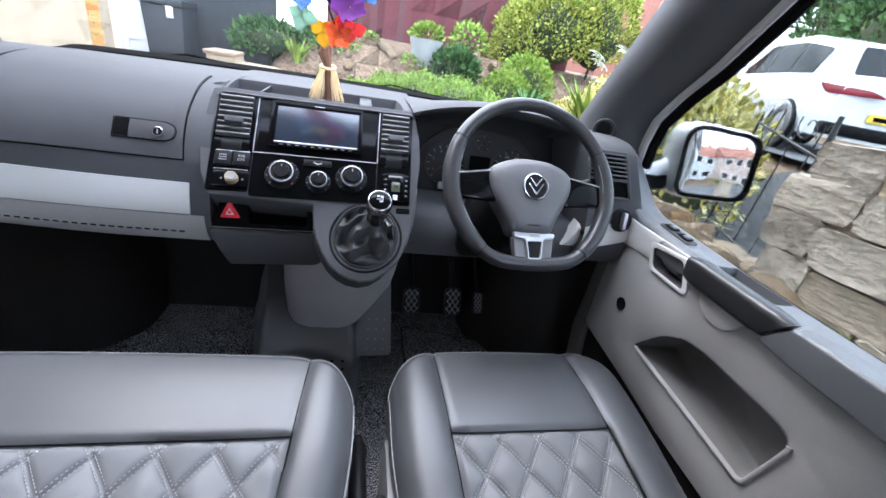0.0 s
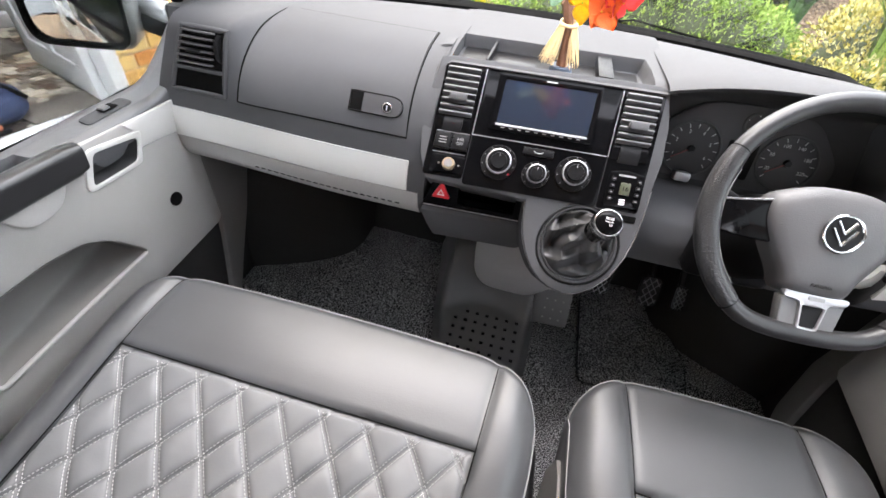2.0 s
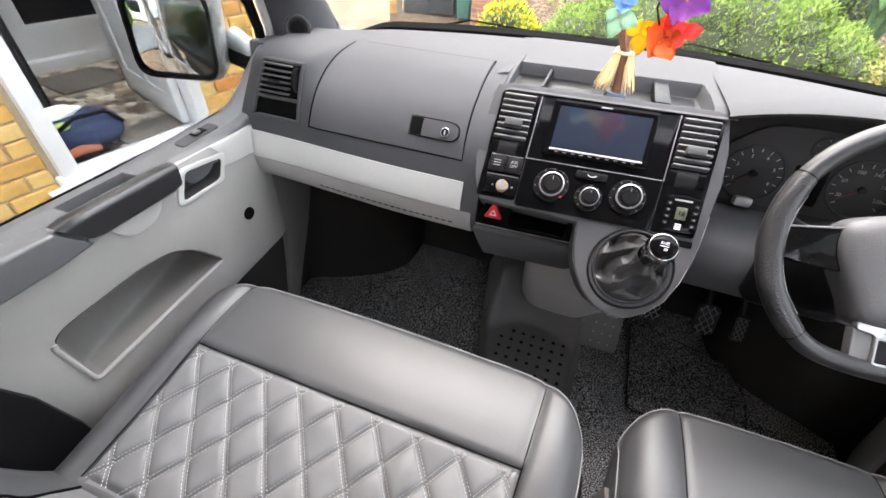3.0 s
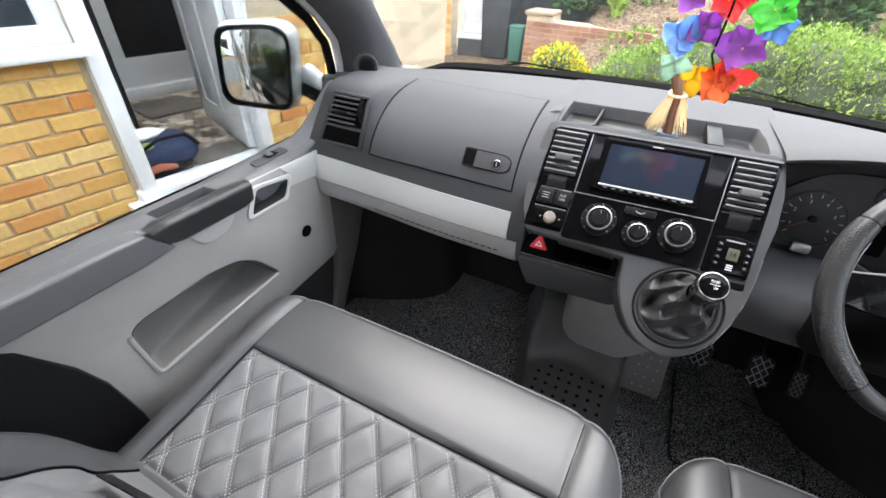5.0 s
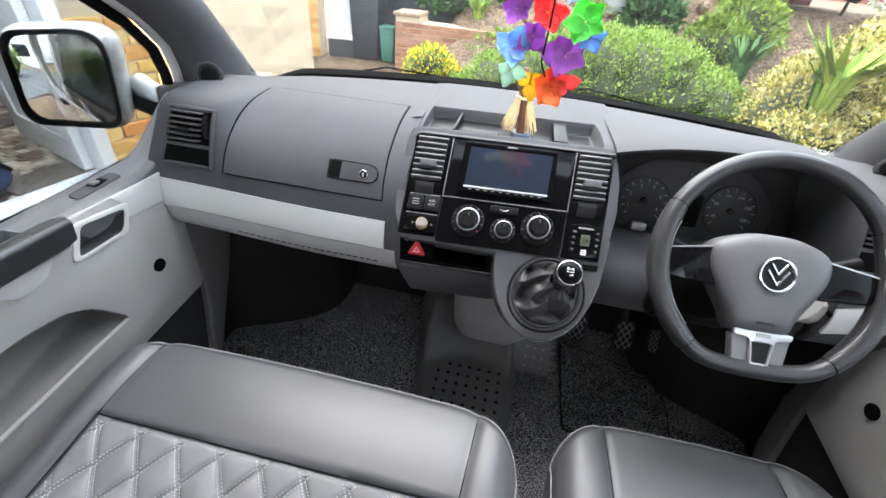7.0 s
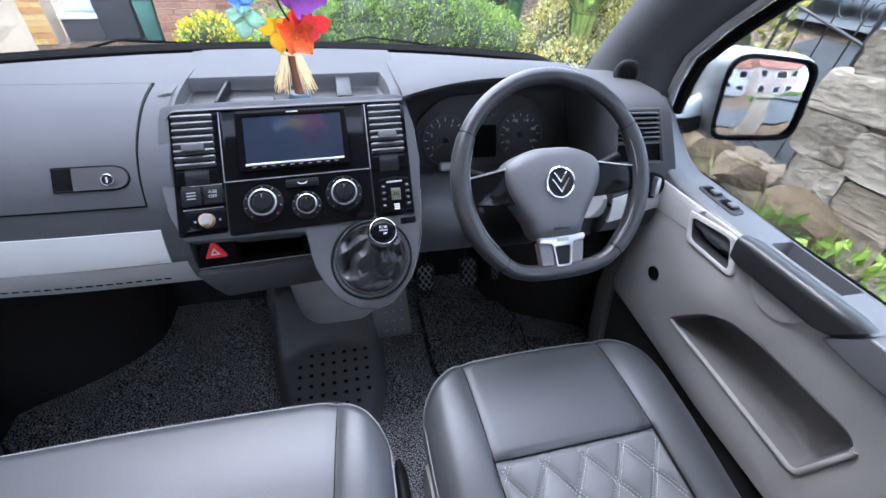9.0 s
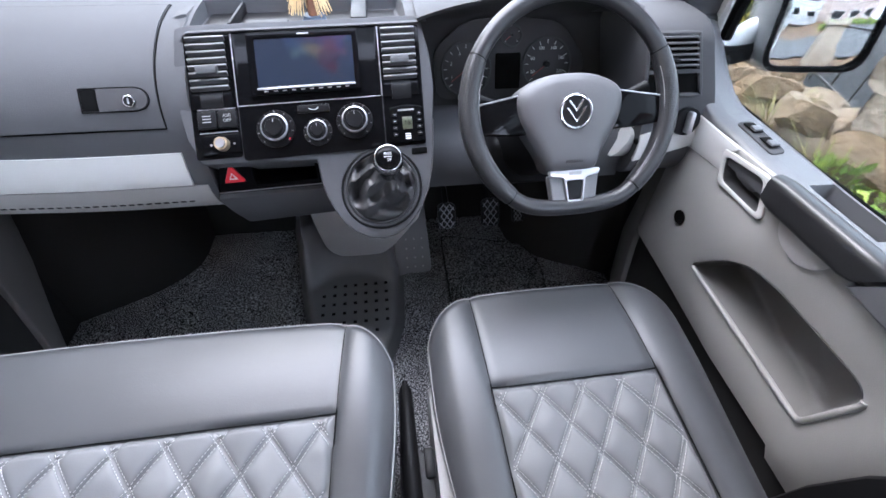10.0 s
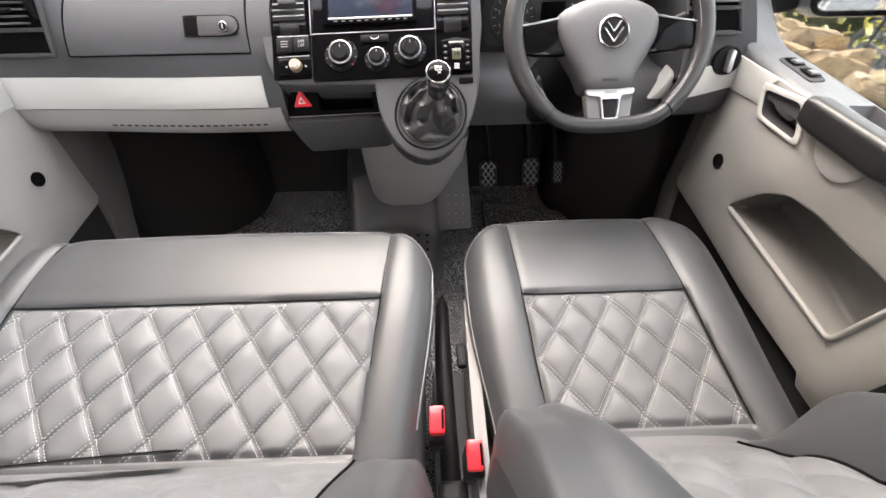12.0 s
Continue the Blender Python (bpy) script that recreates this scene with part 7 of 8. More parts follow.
part("step_edge", rbox(B(), (0.30, -0.025, 0.04), (0.92, 0.03, 0.14), 0.006, HM), UPVC, pf)
# inside the porch
TILE = by_piece("porch_tile", [(0.030, 0.018, 0.013), (0.42, 0.34, 0.25), (0.66, 0.58, 0.48), (0.09, 0.045, 0.028), (0.52, 0.47, 0.40), (0.05, 0.028, 0.02), (0.22, 0.13, 0.085)], 0.5, 30, 0.001)
fl = thing("porch_floor", "porch floor of small brown and cream tiles", "floor", HM @ Vector((0.4, 0, -0.9)), kind="structure")
part("screed", plate(B(), [(-0.6, -0.05), (1.9, -0.05), (1.9, -1.9), (-0.6, -1.9)], (), 0.08, HM @ axes((0, 0.018, 0), (1, 0, 0), (0, 0, 1), (0, 1, 0))), surface("dark_grout", (0.045, 0.03, 0.022), 0.9), fl)
rg = random.Random(8)
TM = {w: finish(rbox(B(), (0, 0, 0), (w - 0.006, 0.012, 0.054), 0.002, I4, 1), "tile", TILE, 30) for w in (0.06, 0.12)}
for i in range(27):
    s = (0.02 if i > 5 else 0.26) + (0.03 if i % 2 else 0)
    while s < 1.02:
        w = rg.choice((0.06, 0.06, 0.12))
        z = -0.09 - 0.06 * i
        if not (0.45 < s < 0.85 and 16 < i < 23) and not (0.28 < s < 0.60 and i < 4):
            ob = new("tile", TM[w])
            ob.parent, ob.matrix_parent_inverse = fl, WORLD[fl].inverted()
            ob.matrix_basis = HM @ Matrix.Translation((s + w / 2, 0.018, z))
        s += w
MATTE = surface("doormat", (0.12, 0.10, 0.085), 0.95, grain=0.8, grain_scale=150, vary=0.3)
bm = rbox(B(), (0.47, 0.026, -0.18), (0.36, 0.02, 0.22), 0.006, HM)
single("door_mat", bm, MATTE, "brown door mat inside the porch", "mat")
bm = rbox(B(), (0.66, 0.026, -1.30), (0.42, 0.02, 0.42), 0.006, HM)
single("door_mat", bm, MATTE, "grey-brown inner door mat", "mat")
bm = plate(B(), [(-0.6, 0.0), (1.9, 0.0), (1.9, 2.4), (-0.6, 2.4)], [[(0.50, 0.10), (1.32, 0.10), (1.32, 2.1), (0.50, 2.1)]], 0.1, HM @ Matrix.Translation((0, 0, -1.72)))
single("porch_back_wall", bm, surface("porch_paint", (0.68, 0.685, 0.70), 0.8), "pale grey back wall of the porch", "wall", kind="structure")
bm = rbox(B(), (0.030, 1.2, -0.93), (0.05, 2.4, 1.55), 0.01, HM)
single("porch_side_wall", bm, surface("dark_side", (0.05, 0.05, 0.055), 0.8), "dark side wall of the porch", "wall", kind="structure")
bm = rbox(B(), (1.55, 1.2, -0.9), (0.05, 2.4, 1.6), 0.01, HM)
single("porch_side_wall", bm, RENDER, "white side wall of the porch", "wall", kind="structure")
# assumed roof, never in view; clear and shadowless to keep the porch bright
bm = rbox(B(), (0.6, 2.45, -0.9), (2.6, 0.08, 1.9), 0.01, HM)
single("porch_ceiling", bm, pane_mat("unseen_roof_sheet", 0.3, (0.92, 0.92, 0.92)), "unseen clear porch roof added to pass daylight", "ceiling", kind="structure").visible_shadow = False
bm = loft(B(), [[HM @ Vector((-0.02 + 0.31 * k / 24, z, -0.85 + 0.018 * math.sin(k * 1.3) * (1 - 0.5 * z / 2.3) + t)) for k in range(25)] for z, t in ((0.03, 0.0), (1.2, 0.004), (2.3, 0.0), (2.3, -0.02), (1.2, -0.02), (0.03, -0.02))], False)
single("porch_curtain", bm, surface("dark_curtain", (0.022, 0.020, 0.022), 0.95, grain=0.5, grain_scale=90), "dark curtain hanging inside the porch", "curtain", angle=60)
inner = thing("inner_door", "grey-white inner door with dark glass", "door", HM @ Vector((0.9, 0.05, -1.72)))
part("leaf", plate(B(), [(0.50, 0.10), (1.32, 0.10), (1.32, 2.1), (0.50, 2.1)], [[(0.64, 0.32), (1.18, 0.32), (1.18, 1.95), (0.64, 1.95)]], 0.05, HM @ Matrix.Translation((0, 0, -1.70)), 0.006), UPVC, inner)
part("sill_bar", rbox(B(), (0.91, 0.06, -1.68), (0.95, 0.09, 0.10), 0.01, HM), UPVC, inner)
part("glass", rbox(B(), (0.91, 1.13, -1.73), (0.60, 1.70, 0.01), 0, HM), surface("dark_glass", (0.012, 0.012, 0.014), 0.1), inner, "dark glass")
leaf = thing("open_porch_door", "open white panelled porch door with a letterbox", "door", HM @ Vector((0.66, 0.04, -0.1)))
DL = HM @ Matrix.Translation((0.645, 0.045, -0.05)) @ Matrix.Rotation(radians(80), 4, "Y")
part("leaf", plate(B(), [(0, 0), (0.80, 0), (0.80, 2.0), (0, 2.0)], [[(0.12, 0.15), (0.37, 0.15), (0.37, 0.78), (0.12, 0.78)], [(0.45, 0.15), (0.69, 0.15), (0.69, 0.78), (0.45, 0.78)], [(0.12, 1.05), (0.69, 1.05), (0.69, 1.85), (0.12, 1.85)]], 0.045, DL, 0.005), UPVC, leaf)
for a, b2, c, d in ((0.12, 0.15, 0.37, 0.78), (0.45, 0.15, 0.69, 0.78), (0.12, 1.05, 0.69, 1.85)):
    part("panel", plate(B(), [(a, b2), (c, b2), (c, d), (a, d)], (), 0.02, DL @ Matrix.Translation((0, 0, -0.012)), 0.003), UPVC, leaf)
    part("panel_field", plate(B(), [(a + 0.04, b2 + 0.04), (c - 0.04, b2 + 0.04), (c - 0.04, d - 0.04), (a + 0.04, d - 0.04)], (), 0.012, DL @ Matrix.Translation((0, 0, -0.003)), 0.004), UPVC, leaf)
part("letterbox", rbox(B(), (0.42, 0.90, 0.006), (0.26, 0.06, 0.02), 0.006, DL), DARK, leaf, "dark letterbox flap")
part("hinge", rbox(B(), (0.02, 0.22, 0.008), (0.05, 0.09, 0.02), 0.004, DL), SATIN, leaf)
bag = thing("sports_bag", "navy blue sports bag on the porch floor", "bag", HM @ Vector((0.16, 0.03, -0.22)))
m = HM @ Matrix.Translation((0.17, 0.115, -0.24))
bm = bmesh.new()
bmesh.ops.create_uvsphere(bm, u_segments=24, v_segments=14, radius=1.0)
for v in bm.verts:
    d = v.co.copy()
    v.co = m @ Vector((0.19 * math.copysign(abs(d.x) ** 0.7, d.x), 0.09 * math.copysign(abs(d.y) ** 0.7, d.y), 0.13 * math.copysign(abs(d.z) ** 0.7, d.z))) + Vector((0, 0, 0.01 * noise.noise(d * 3)))
part("body", bm, surface("navy_fabric", (0.015, 0.025, 0.07), 0.75, grain=0.6, grain_scale=200), bag, "", 80)
part("strap", tube(B(), [m @ Vector((-0.15, 0.05, 0.11)), m @ Vector((-0.05, 0.11, 0.13)), m @ Vector((0.10, 0.10, 0.12)), m @ Vector((0.17, 0.02, 0.10))], 0.010, 8), DARK, bag)
bm = bmesh.new()
bmesh.ops.create_icosphere(bm, subdivisions=3, radius=1.0)
for v in bm.verts:
    d = v.co.copy()
    v.co = HM @ (Vector((0.10, 0.215, -0.27)) + Vector((d.x * 0.12, d.y * 0.028, d.z * 0.07)) * (1 + 0.25 * noise.noise(d * 2.2)))
single("folded_cloth", bm, surface("white_cloth", (0.75, 0.75, 0.74), 0.9), "crumpled white cloth on the bag", "cloth", angle=80)
bm = rbox(B(), (0.05, 0.185, -0.16), (0.11, 0.03, 0.06), 0.012, HM)
single("green_glove", bm, surface("green_cloth", (0.30, 0.38, 0.12), 0.9), "yellow-green glove on the bag", "glove")
shoe = thing("orange_shoe", "orange shoe beside the bag", "shoe", HM @ Vector((0.10, 0.03, -0.10)))
part("upper", tube(B(), [HM @ Vector((0.03, 0.065, -0.105)), HM @ Vector((0.09, 0.075, -0.10)), HM @ Vector((0.17, 0.055, -0.10))], [0.022, 0.024, 0.016], 12), surface("orange_fabric", (0.30, 0.085, 0.04), 0.7), shoe)
part("sole", rbox(B(), (0.10, 0.042, -0.10), (0.19, 0.018, 0.06), 0.008, HM), DARK, shoe)

# further house: white rendered wall, brick pier, door, bins
W0, W1 = Vector((-4.95, 4.3, 0)), Vector((-4.275, 6.88, 0))
wd = (W1 - W0).normalized()
WM = axes((*W0.xy, 0), wd, (0, 0, 1), (wd.y, -wd.x, 0))
bm = plate(B(), [(0, GZ - 0.1), ((W1 - W0).length, GZ - 0.1), ((W1 - W0).length, 3.2), (0, 3.2)], (), 0.2, WM)
single("garage_wall", bm, RENDER, "white rendered garage wall with faint stains", "wall", kind="structure")
bm = rbox(B(), ((W1 - W0).length / 2, GZ + 0.06, 0.02), ((W1 - W0).length, 0.16, 0.06), 0.01, WM)
single("plinth", bm, surface("plinth_brick", (0.40, 0.20, 0.10), 0.9, vary=0.3, big=8), "orange brick plinth under the white wall", "plinth", kind="structure")
pd = Vector((0.565, 0.11, 0)).normalized()
PMX = axes((-4.275, 6.88, 0), pd, (0, 0, 1), (pd.y, -pd.x, 0))
pier = part("brick_pier", plate(B(), [(0.0, GZ - 0.05), (0.57, GZ - 0.05), (0.57, 3.0), (0.0, 3.0)], (), 0.45, PMX), MORTAR)
tagged(pier, "buff brick pier beside a white door", "pier", kind="structure")
side_door = thing("side_door", "white panelled side door with a stone step", "door", (-3.3, 7.4, -0.2))
SD = axes((-3.66, 7.30, 0), pd, (0, 0, 1), (pd.y, -pd.x, 0))
part("frame", rbox(B(), (0.32, 0.85, -0.06), (0.62, 2.1, 0.06), 0.01, SD), UPVC, side_door)
part("leaf", plate(B(), [(0.06, -0.14), (0.50, -0.14), (0.50, 1.8), (0.06, 1.8)], [[(0.12, 0.0), (0.44, 0.0), (0.44, 0.30), (0.12, 0.30)], [(0.12, 0.42), (0.44, 0.42), (0.44, 1.0), (0.12, 1.0)]], 0.05, SD, 0.006), UPVC, side_door)
part("step", rbox(B(), (0.30, -0.19, 0.05), (0.66, 0.06, 0.3), 0.01, SD), UPVC, side_door)
part("step_riser", rbox(B(), (0.30, -0.37, 0.02), (0.64, 0.30, 0.24), 0.01, SD), surface("dark_step", (0.06, 0.06, 0.06), 0.9), side_door)
bm = plate(B(), [(-0.1, GZ), (1.7, GZ), (1.7, 3.0), (-0.1, 3.0)], (), 0.1, axes((-3.15, 7.95, 0), (1, 0.05, 0), (0, 0, 1), (0.05, -1, 0)))
single("dark_gate", bm, surface("dark_boards", (0.035, 0.038, 0.042), 0.7, vary=0.2, big=9), "dark grey boarded gate behind the bins", "gate", kind="structure")


def wheelie(nm, label, x, y, w, h, mat, z=GZ):
    e = thing(nm, label, "bin", (x, y, z))
    rings = [[(x + sx * w * k, y + sy * w * 1.1 * k, z + hh) for sx, sy in ((-0.5, -0.5), (0.5, -0.5), (0.5, 0.5), (-0.5, 0.5))] for hh, k in ((0.04, 0.80), (h * 0.5, 0.90), (h * 0.92, 1.0))]
    bm = loft(B(), rings, True, True)
    bmesh.ops.bevel(bm, geom=bm.edges[:], offset=0.02, segments=2, profile=0.5, affect="EDGES")
    part("body", bm, mat, e)
    part("lid", rbox(B(), (x, y - 0.01, z + h * 0.955), (w * 1.06, w * 1.18, h * 0.07), 0.02), mat, e)
    for s in (-1, 1):
        part("wheel", cone(B(), 0.09, 0.09, 0.04, Matrix.Translation((x + s * w * 0.42, y + w * 0.5, z + 0.09)) @ Matrix.Rotation(radians(90), 4, "Y")), RUBBER, e)
    return e


BINM = surface("bin_plastic", (0.035, 0.038, 0.042), 0.5, vary=0.15)
wb = wheelie("wheelie_bin", "dark grey wheelie bin with a white label", -2.95, 7.45, 0.58, 1.50, BINM)
part("label_bar", rbox(B(), (-2.83, 7.105, 0.78), (0.10, 0.006, 0.16), 0.002), WHITEINK, wb, "white sticker")
wheelie("recycling_caddy", "small green recycling bin", -2.50, 7.18, 0.26, 0.62, surface("green_plastic", (0.05, 0.16, 0.12), 0.5))
# red brick retaining wall
RM = axes((-2.22, 6.65, 0), (1, -0.02, 0), (0, 0, 1), (-0.02, -1, 0))
rw = part("retaining_wall", plate(B(), [(0, GZ - 0.1), (1.95, GZ - 0.1), (1.95, 0.22), (0.42, 0.24), (0.40, 0.33), (0, 0.33)], (), 0.5, RM), MORTAR)
tagged(rw, "weathered red brick retaining wall of a flower bed", "wall", kind="structure")
bm = rbox(B(), (0.19, 0.355, -0.24), (0.46, 0.06, 0.54), 0.02, RM)
single("coping_stone", bm, surface("coping", (0.34, 0.24, 0.17), 0.9, vary=0.3, big=10), "rough coping stone on the wall end", "coping")
# boundary fence, pot, far houses
FENCE = by_piece("fence_board", [(0.10, 0.025, 0.03), (0.14, 0.035, 0.04), (0.12, 0.05, 0.05)], 0.8, 20)
fence = thing("garden_fence", "dark red boarded garden fence", "fence", (2.4, 9.3, 0.9))
fb = finish(rbox(B(), (0, 0, 0), (0.152, 0.012, 1.9), 0.003, I4, 1), "board", FENCE, 30)
for k in range(38):
    ob = new("board", fb)
    ob.parent, ob.matrix_parent_inverse = fence, WORLD[fence].inverted()
    ob.matrix_basis = Matrix.Translation((-0.6 + 0.145 * k, 9.3 + 0.015 * (k % 2), 1.75))
for k in range(4):
    part("post", rbox(B(), (-0.6 + 1.8 * k, 9.38, 1.75), (0.1, 0.1, 2.0), 0.01), FENCE, fence)
pot = thing("plant_pot", "grey stone plant pot with a green plant", "pot", (1.2, 7.5, 0.6))
part("pot", loft(B(), [[(1.2 + r * math.cos(a), 7.5 + r * math.sin(a), z) for a in (2 * math.pi * k / 24 for k in range(24))] for z, r in ((0.62, 0.20), (0.66, 0.21), (1.04, 0.30), (1.07, 0.31), (1.07, 0.27), (1.0, 0.26))], True), surface("pot_stone", (0.34, 0.35, 0.36), 0.8), pot)
leaves("plant", [((1.2, 7.5, 1.13), (0.26, 0.26, 0.16))], 500, 0.09, G_LIME, pot, 41, "green leaves")

# ---- driver's side: stone wall, gate, car, houses ----
sw = thing("stone_wall", "tall rubble stone garden wall beside the drive", "wall", (2.05, -1.2, GZ), kind="structure")
bm = rbox(B(), (2.14, -0.34, 0.17), (0.345, 1.96, 1.44), 0.06)
part("mortar", bm, surface("earth_mortar", (0.20, 0.16, 0.115), 0.95, vary=0.25, big=6, grain=0.8, grain_scale=60), sw)
rg = random.Random(50)
cnt = 0
z = GZ + 0.08
while z < 0.86:
    h = rg.uniform(0.11, 0.24)
    y = 0.66 + rg.uniform(-0.05, 0.05)
    while y > -1.15:
        w = rg.uniform(0.15, 0.46)
        stone(sw, Matrix.LocRotScale((2.130 + rg.uniform(-0.008, 0.008), y - w / 2, z + h / 2), Euler((rg.uniform(-0.09, 0.09), rg.uniform(-0.03, 0.03), rg.uniform(-0.03, 0.03))), (0.395, w * 1.03, h * rg.uniform(0.99, 1.05))), cnt, BLOCKS)
        y -= w
        cnt += 1
    z += h
low = thing("low_stone_wall", "low tumbled stone wall below the gate", "wall", (1.9, 0.9, GZ), kind="structure")
bm = rbox(B(), (2.05, 1.35, -0.14), (0.40, 1.5, 0.76), 0.08)
part("earth", bm, surface("earth_bank", (0.22, 0.165, 0.11), 0.95, vary=0.4, big=9, grain=0.8, grain_scale=60), low)
for k in range(46):
    s = rg.uniform(0.12, 0.24)
    stone(low, Matrix.LocRotScale((1.92 + rg.uniform(-0.06, 0.10), rg.uniform(0.45, 2.0), rg.uniform(-0.45, 0.16)), Euler((rg.random(), rg.random(), rg.random())), (s, s * 1.5, s)), k)
for k in range(44):
    s = rg.uniform(0.12, 0.26)
    stone(low, Matrix.LocRotScale((1.86 + rg.uniform(0, 0.36), rg.uniform(0.66, 2.05), 0.20 + rg.uniform(-0.03, 0.06)), Euler((rg.random() * 0.5, rg.random() * 0.5, rg.random() * 3)), (s, s * 1.3, s * 0.7)), k)
for k, (c, sz, rot) in enumerate((((1.93, 0.46, 0.20), (0.26, 0.36, 0.30), 0.3), ((1.90, 0.88, 0.12), (0.30, 0.58, 0.24), -0.1), ((1.84, 0.20, -0.02), (0.20, 0.34, 0.22), 0.1))):
    stone(low, Matrix.LocRotScale(c, Euler((0.15, -0.2, rot)), sz), k + 1)
IRON = surface("black_iron", (0.015, 0.015, 0.016), 0.55)
gate = thing("iron_gate", "black wrought iron gate with scrolls standing ajar", "gate", (2.2, 0.7, 0.2))
GM = axes((2.18, 0.74, 0.26), Vector((0.25, 1, 0.06)).normalized(), (0, -0.05, 1), (-1, 0.25, 0))
part("rail", tube(B(), [GM @ Vector((0, 0.0, 0)), GM @ Vector((0.62, 0.0, 0))], 0.008, 6), IRON, gate)
part("rail", tube(B(), [GM @ Vector((0, 0.55, 0)), GM @ Vector((0.62, 0.62, 0))], 0.008, 6), IRON, gate)
for k in range(5):
    u = 0.62 * k / 4
    part("bar", tube(B(), [GM @ Vector((u, -0.05, 0)), GM @ Vector((u, 0.58 + 0.10 * u + (0.10 if k % 2 else 0.02), 0))], 0.008 if k in (0, 4) else 0.004, 6), IRON, gate)
for k in range(2):
    c = GM @ Vector((0.2 + 0.2 * k, 0.70, 0))
    sp = [GM @ Vector((0.12 + 0.13 * k + (0.012 + 0.010 * t) * math.cos(t), 0.68 + (0.012 + 0.010 * t) * math.sin(t), 0)) for t in (0.45 * j for j in range(16))]
    part("scroll", tube(B(), sp, 0.003, 5), IRON, gate)
part("gate_post", tube(B(), [(2.06, 0.70, 0.10), (2.07, 0.70, 1.02)], 0.011, 8), IRON, gate)
wd2 = thing("wall_weeds", "green weeds and grass at the foot of the wall", "weeds", (1.75, 0.3, GZ))
WB = [((1.72, 0.12, 0.18), (0.10, 0.16, 0.14)), ((1.74, 0.42, 0.12), (0.10, 0.12, 0.16)), ((1.72, -0.1, 0.05), (0.1, 0.2, 0.14)), ((1.75, 0.75, -0.05), (0.1, 0.3, 0.16))]
leaves("foliage", WB, 520, 0.052, G_LIME, wd2, 51)
bm = B()
for c, r in WB:
    for k in range(6):
        tube(bm, [(c[0] + 0.05 * k / 6, c[1] + rg.uniform(-0.1, 0.1), GZ), (c[0], c[1] + rg.uniform(-0.1, 0.1), c[2] + r[2] * rg.uniform(0.5, 1.6))], [0.004, 0.002], 4)
part("stems", bm, G_LIME, wd2)
bm = loft(B(), [[(x, y, z) for x, z in ((1.50, GZ + 0.01), (1.62, GZ + 0.12), (1.75, GZ + 0.21), (1.97, GZ + 0.28))] for y in (-3.5, -2, -1, 0, 1, 2.2)])
single("earth_bank_strip", bm, surface("sandy_earth", (0.17, 0.115, 0.065), 0.95, vary=0.45, big=9, grain=1.0, grain_scale=40), "sandy earth strip below the wall", "ground", kind="structure")

for k in range(60):
    s, y = rg.uniform(0.05, 0.17), rg.uniform(-0.9, 1.9)
    t = rg.random()
    stone(low, Matrix.LocRotScale((1.60 + 0.24 * t, y, GZ + 0.12 + 0.14 * t), Euler((rg.random(), rg.random(), rg.random())), (s, s * 1.4, s * 0.8)), k)

for x, y, z, n, L, sd_ in ((1.80, 0.52, -0.02, 46, 0.42, 71), (1.84, 0.86, 0.06, 40, 0.34, 72), (1.78, 0.26, -0.06, 30, 0.36, 73)):
    blades("grass_tuft", "thin dry grass stems at the foot of the wall", (x, y, z), n, L, G_DRY, sd_, 0.30, 0.009)

# parked white car on the road, seen over the wall
carx = thing("parked_car", "white parked family car on the road", "car", (7.2, 4.6, 0.46))


def car_sec(y):
    """Half width, sill, waist and roof of the car's body along its length."""
    t = (y - 2.6) / 4.3
    roof = float(np.interp(t, [0, 0.05, 0.13, 0.3, 0.55, 0.70, 0.85, 1.0], [0.98, 1.10, 1.52, 1.64, 1.62, 1.20, 1.05, 0.80]))
    waist = float(np.interp(t, [0, 0.04, 0.3, 0.7, 1.0], [0.90, 1.05, 1.04, 1.0, 0.74]))
    hw = float(np.interp(t, [0, 0.06, 0.2, 0.8, 1.0], [0.70, 0.86, 0.91, 0.90, 0.66]))
    return hw, 0.30, waist, max(roof, waist + 0.01)


rings = []
for k in range(29):
    y = 2.6 + 4.3 * k / 28
    hw, sl, wa, rf = car_sec(y)
    tw = 0.80 if rf - wa > 0.2 else 0.9
    half = [(0.9 * hw, sl), (hw, sl + 0.25), (hw, wa - 0.1), (hw * 0.97, wa), (hw * (tw + 0.05), wa + (rf - wa) * 0.7), (hw * tw * 0.9, rf - 0.015), (hw * 0.3, rf)]
    rings.append([(7.2 - x, y, 0.46 + z) for x, z in half] + [(7.2 + x, y, 0.46 + z) for x, z in reversed(half)])
part("body", loft(B(), rings, True, True), PAINT, carx, "white body", 35)
TAILRED = surface("tail_lamp_red", (0.20, 0.008, 0.014), 0.25, vary=0.2, big=12)
DG = surface("car_glass", (0.012, 0.015, 0.017), 0.08, spec=0.25)
for a, bq in ((0.125, 0.268), (0.275, 0.438), (0.445, 0.66)):
    ys = [2.6 + 4.3 * (a + (bq - a) * k / 6) for k in range(7)]
    bm = B()
    rr = []
    for y in ys:
        hw, sl, wa, rf = car_sec(y)
        rr.append([(7.2 - hw * 0.965 - 0.006, y, 0.46 + wa + 0.02), (7.2 - hw * 0.90 - 0.006, y, 0.46 + wa + max(0.03, (rf - wa) * 0.55)), (7.2 - hw * 0.83 - 0.006, y, 0.46 + wa + max(0.04, (rf - wa) * 0.78))])
    loft(bm, rr)
    bmesh.ops.solidify(bm, geom=bm.faces[:], thickness=0.006)
    part("side_window", bm, DG, carx, "dark side window")
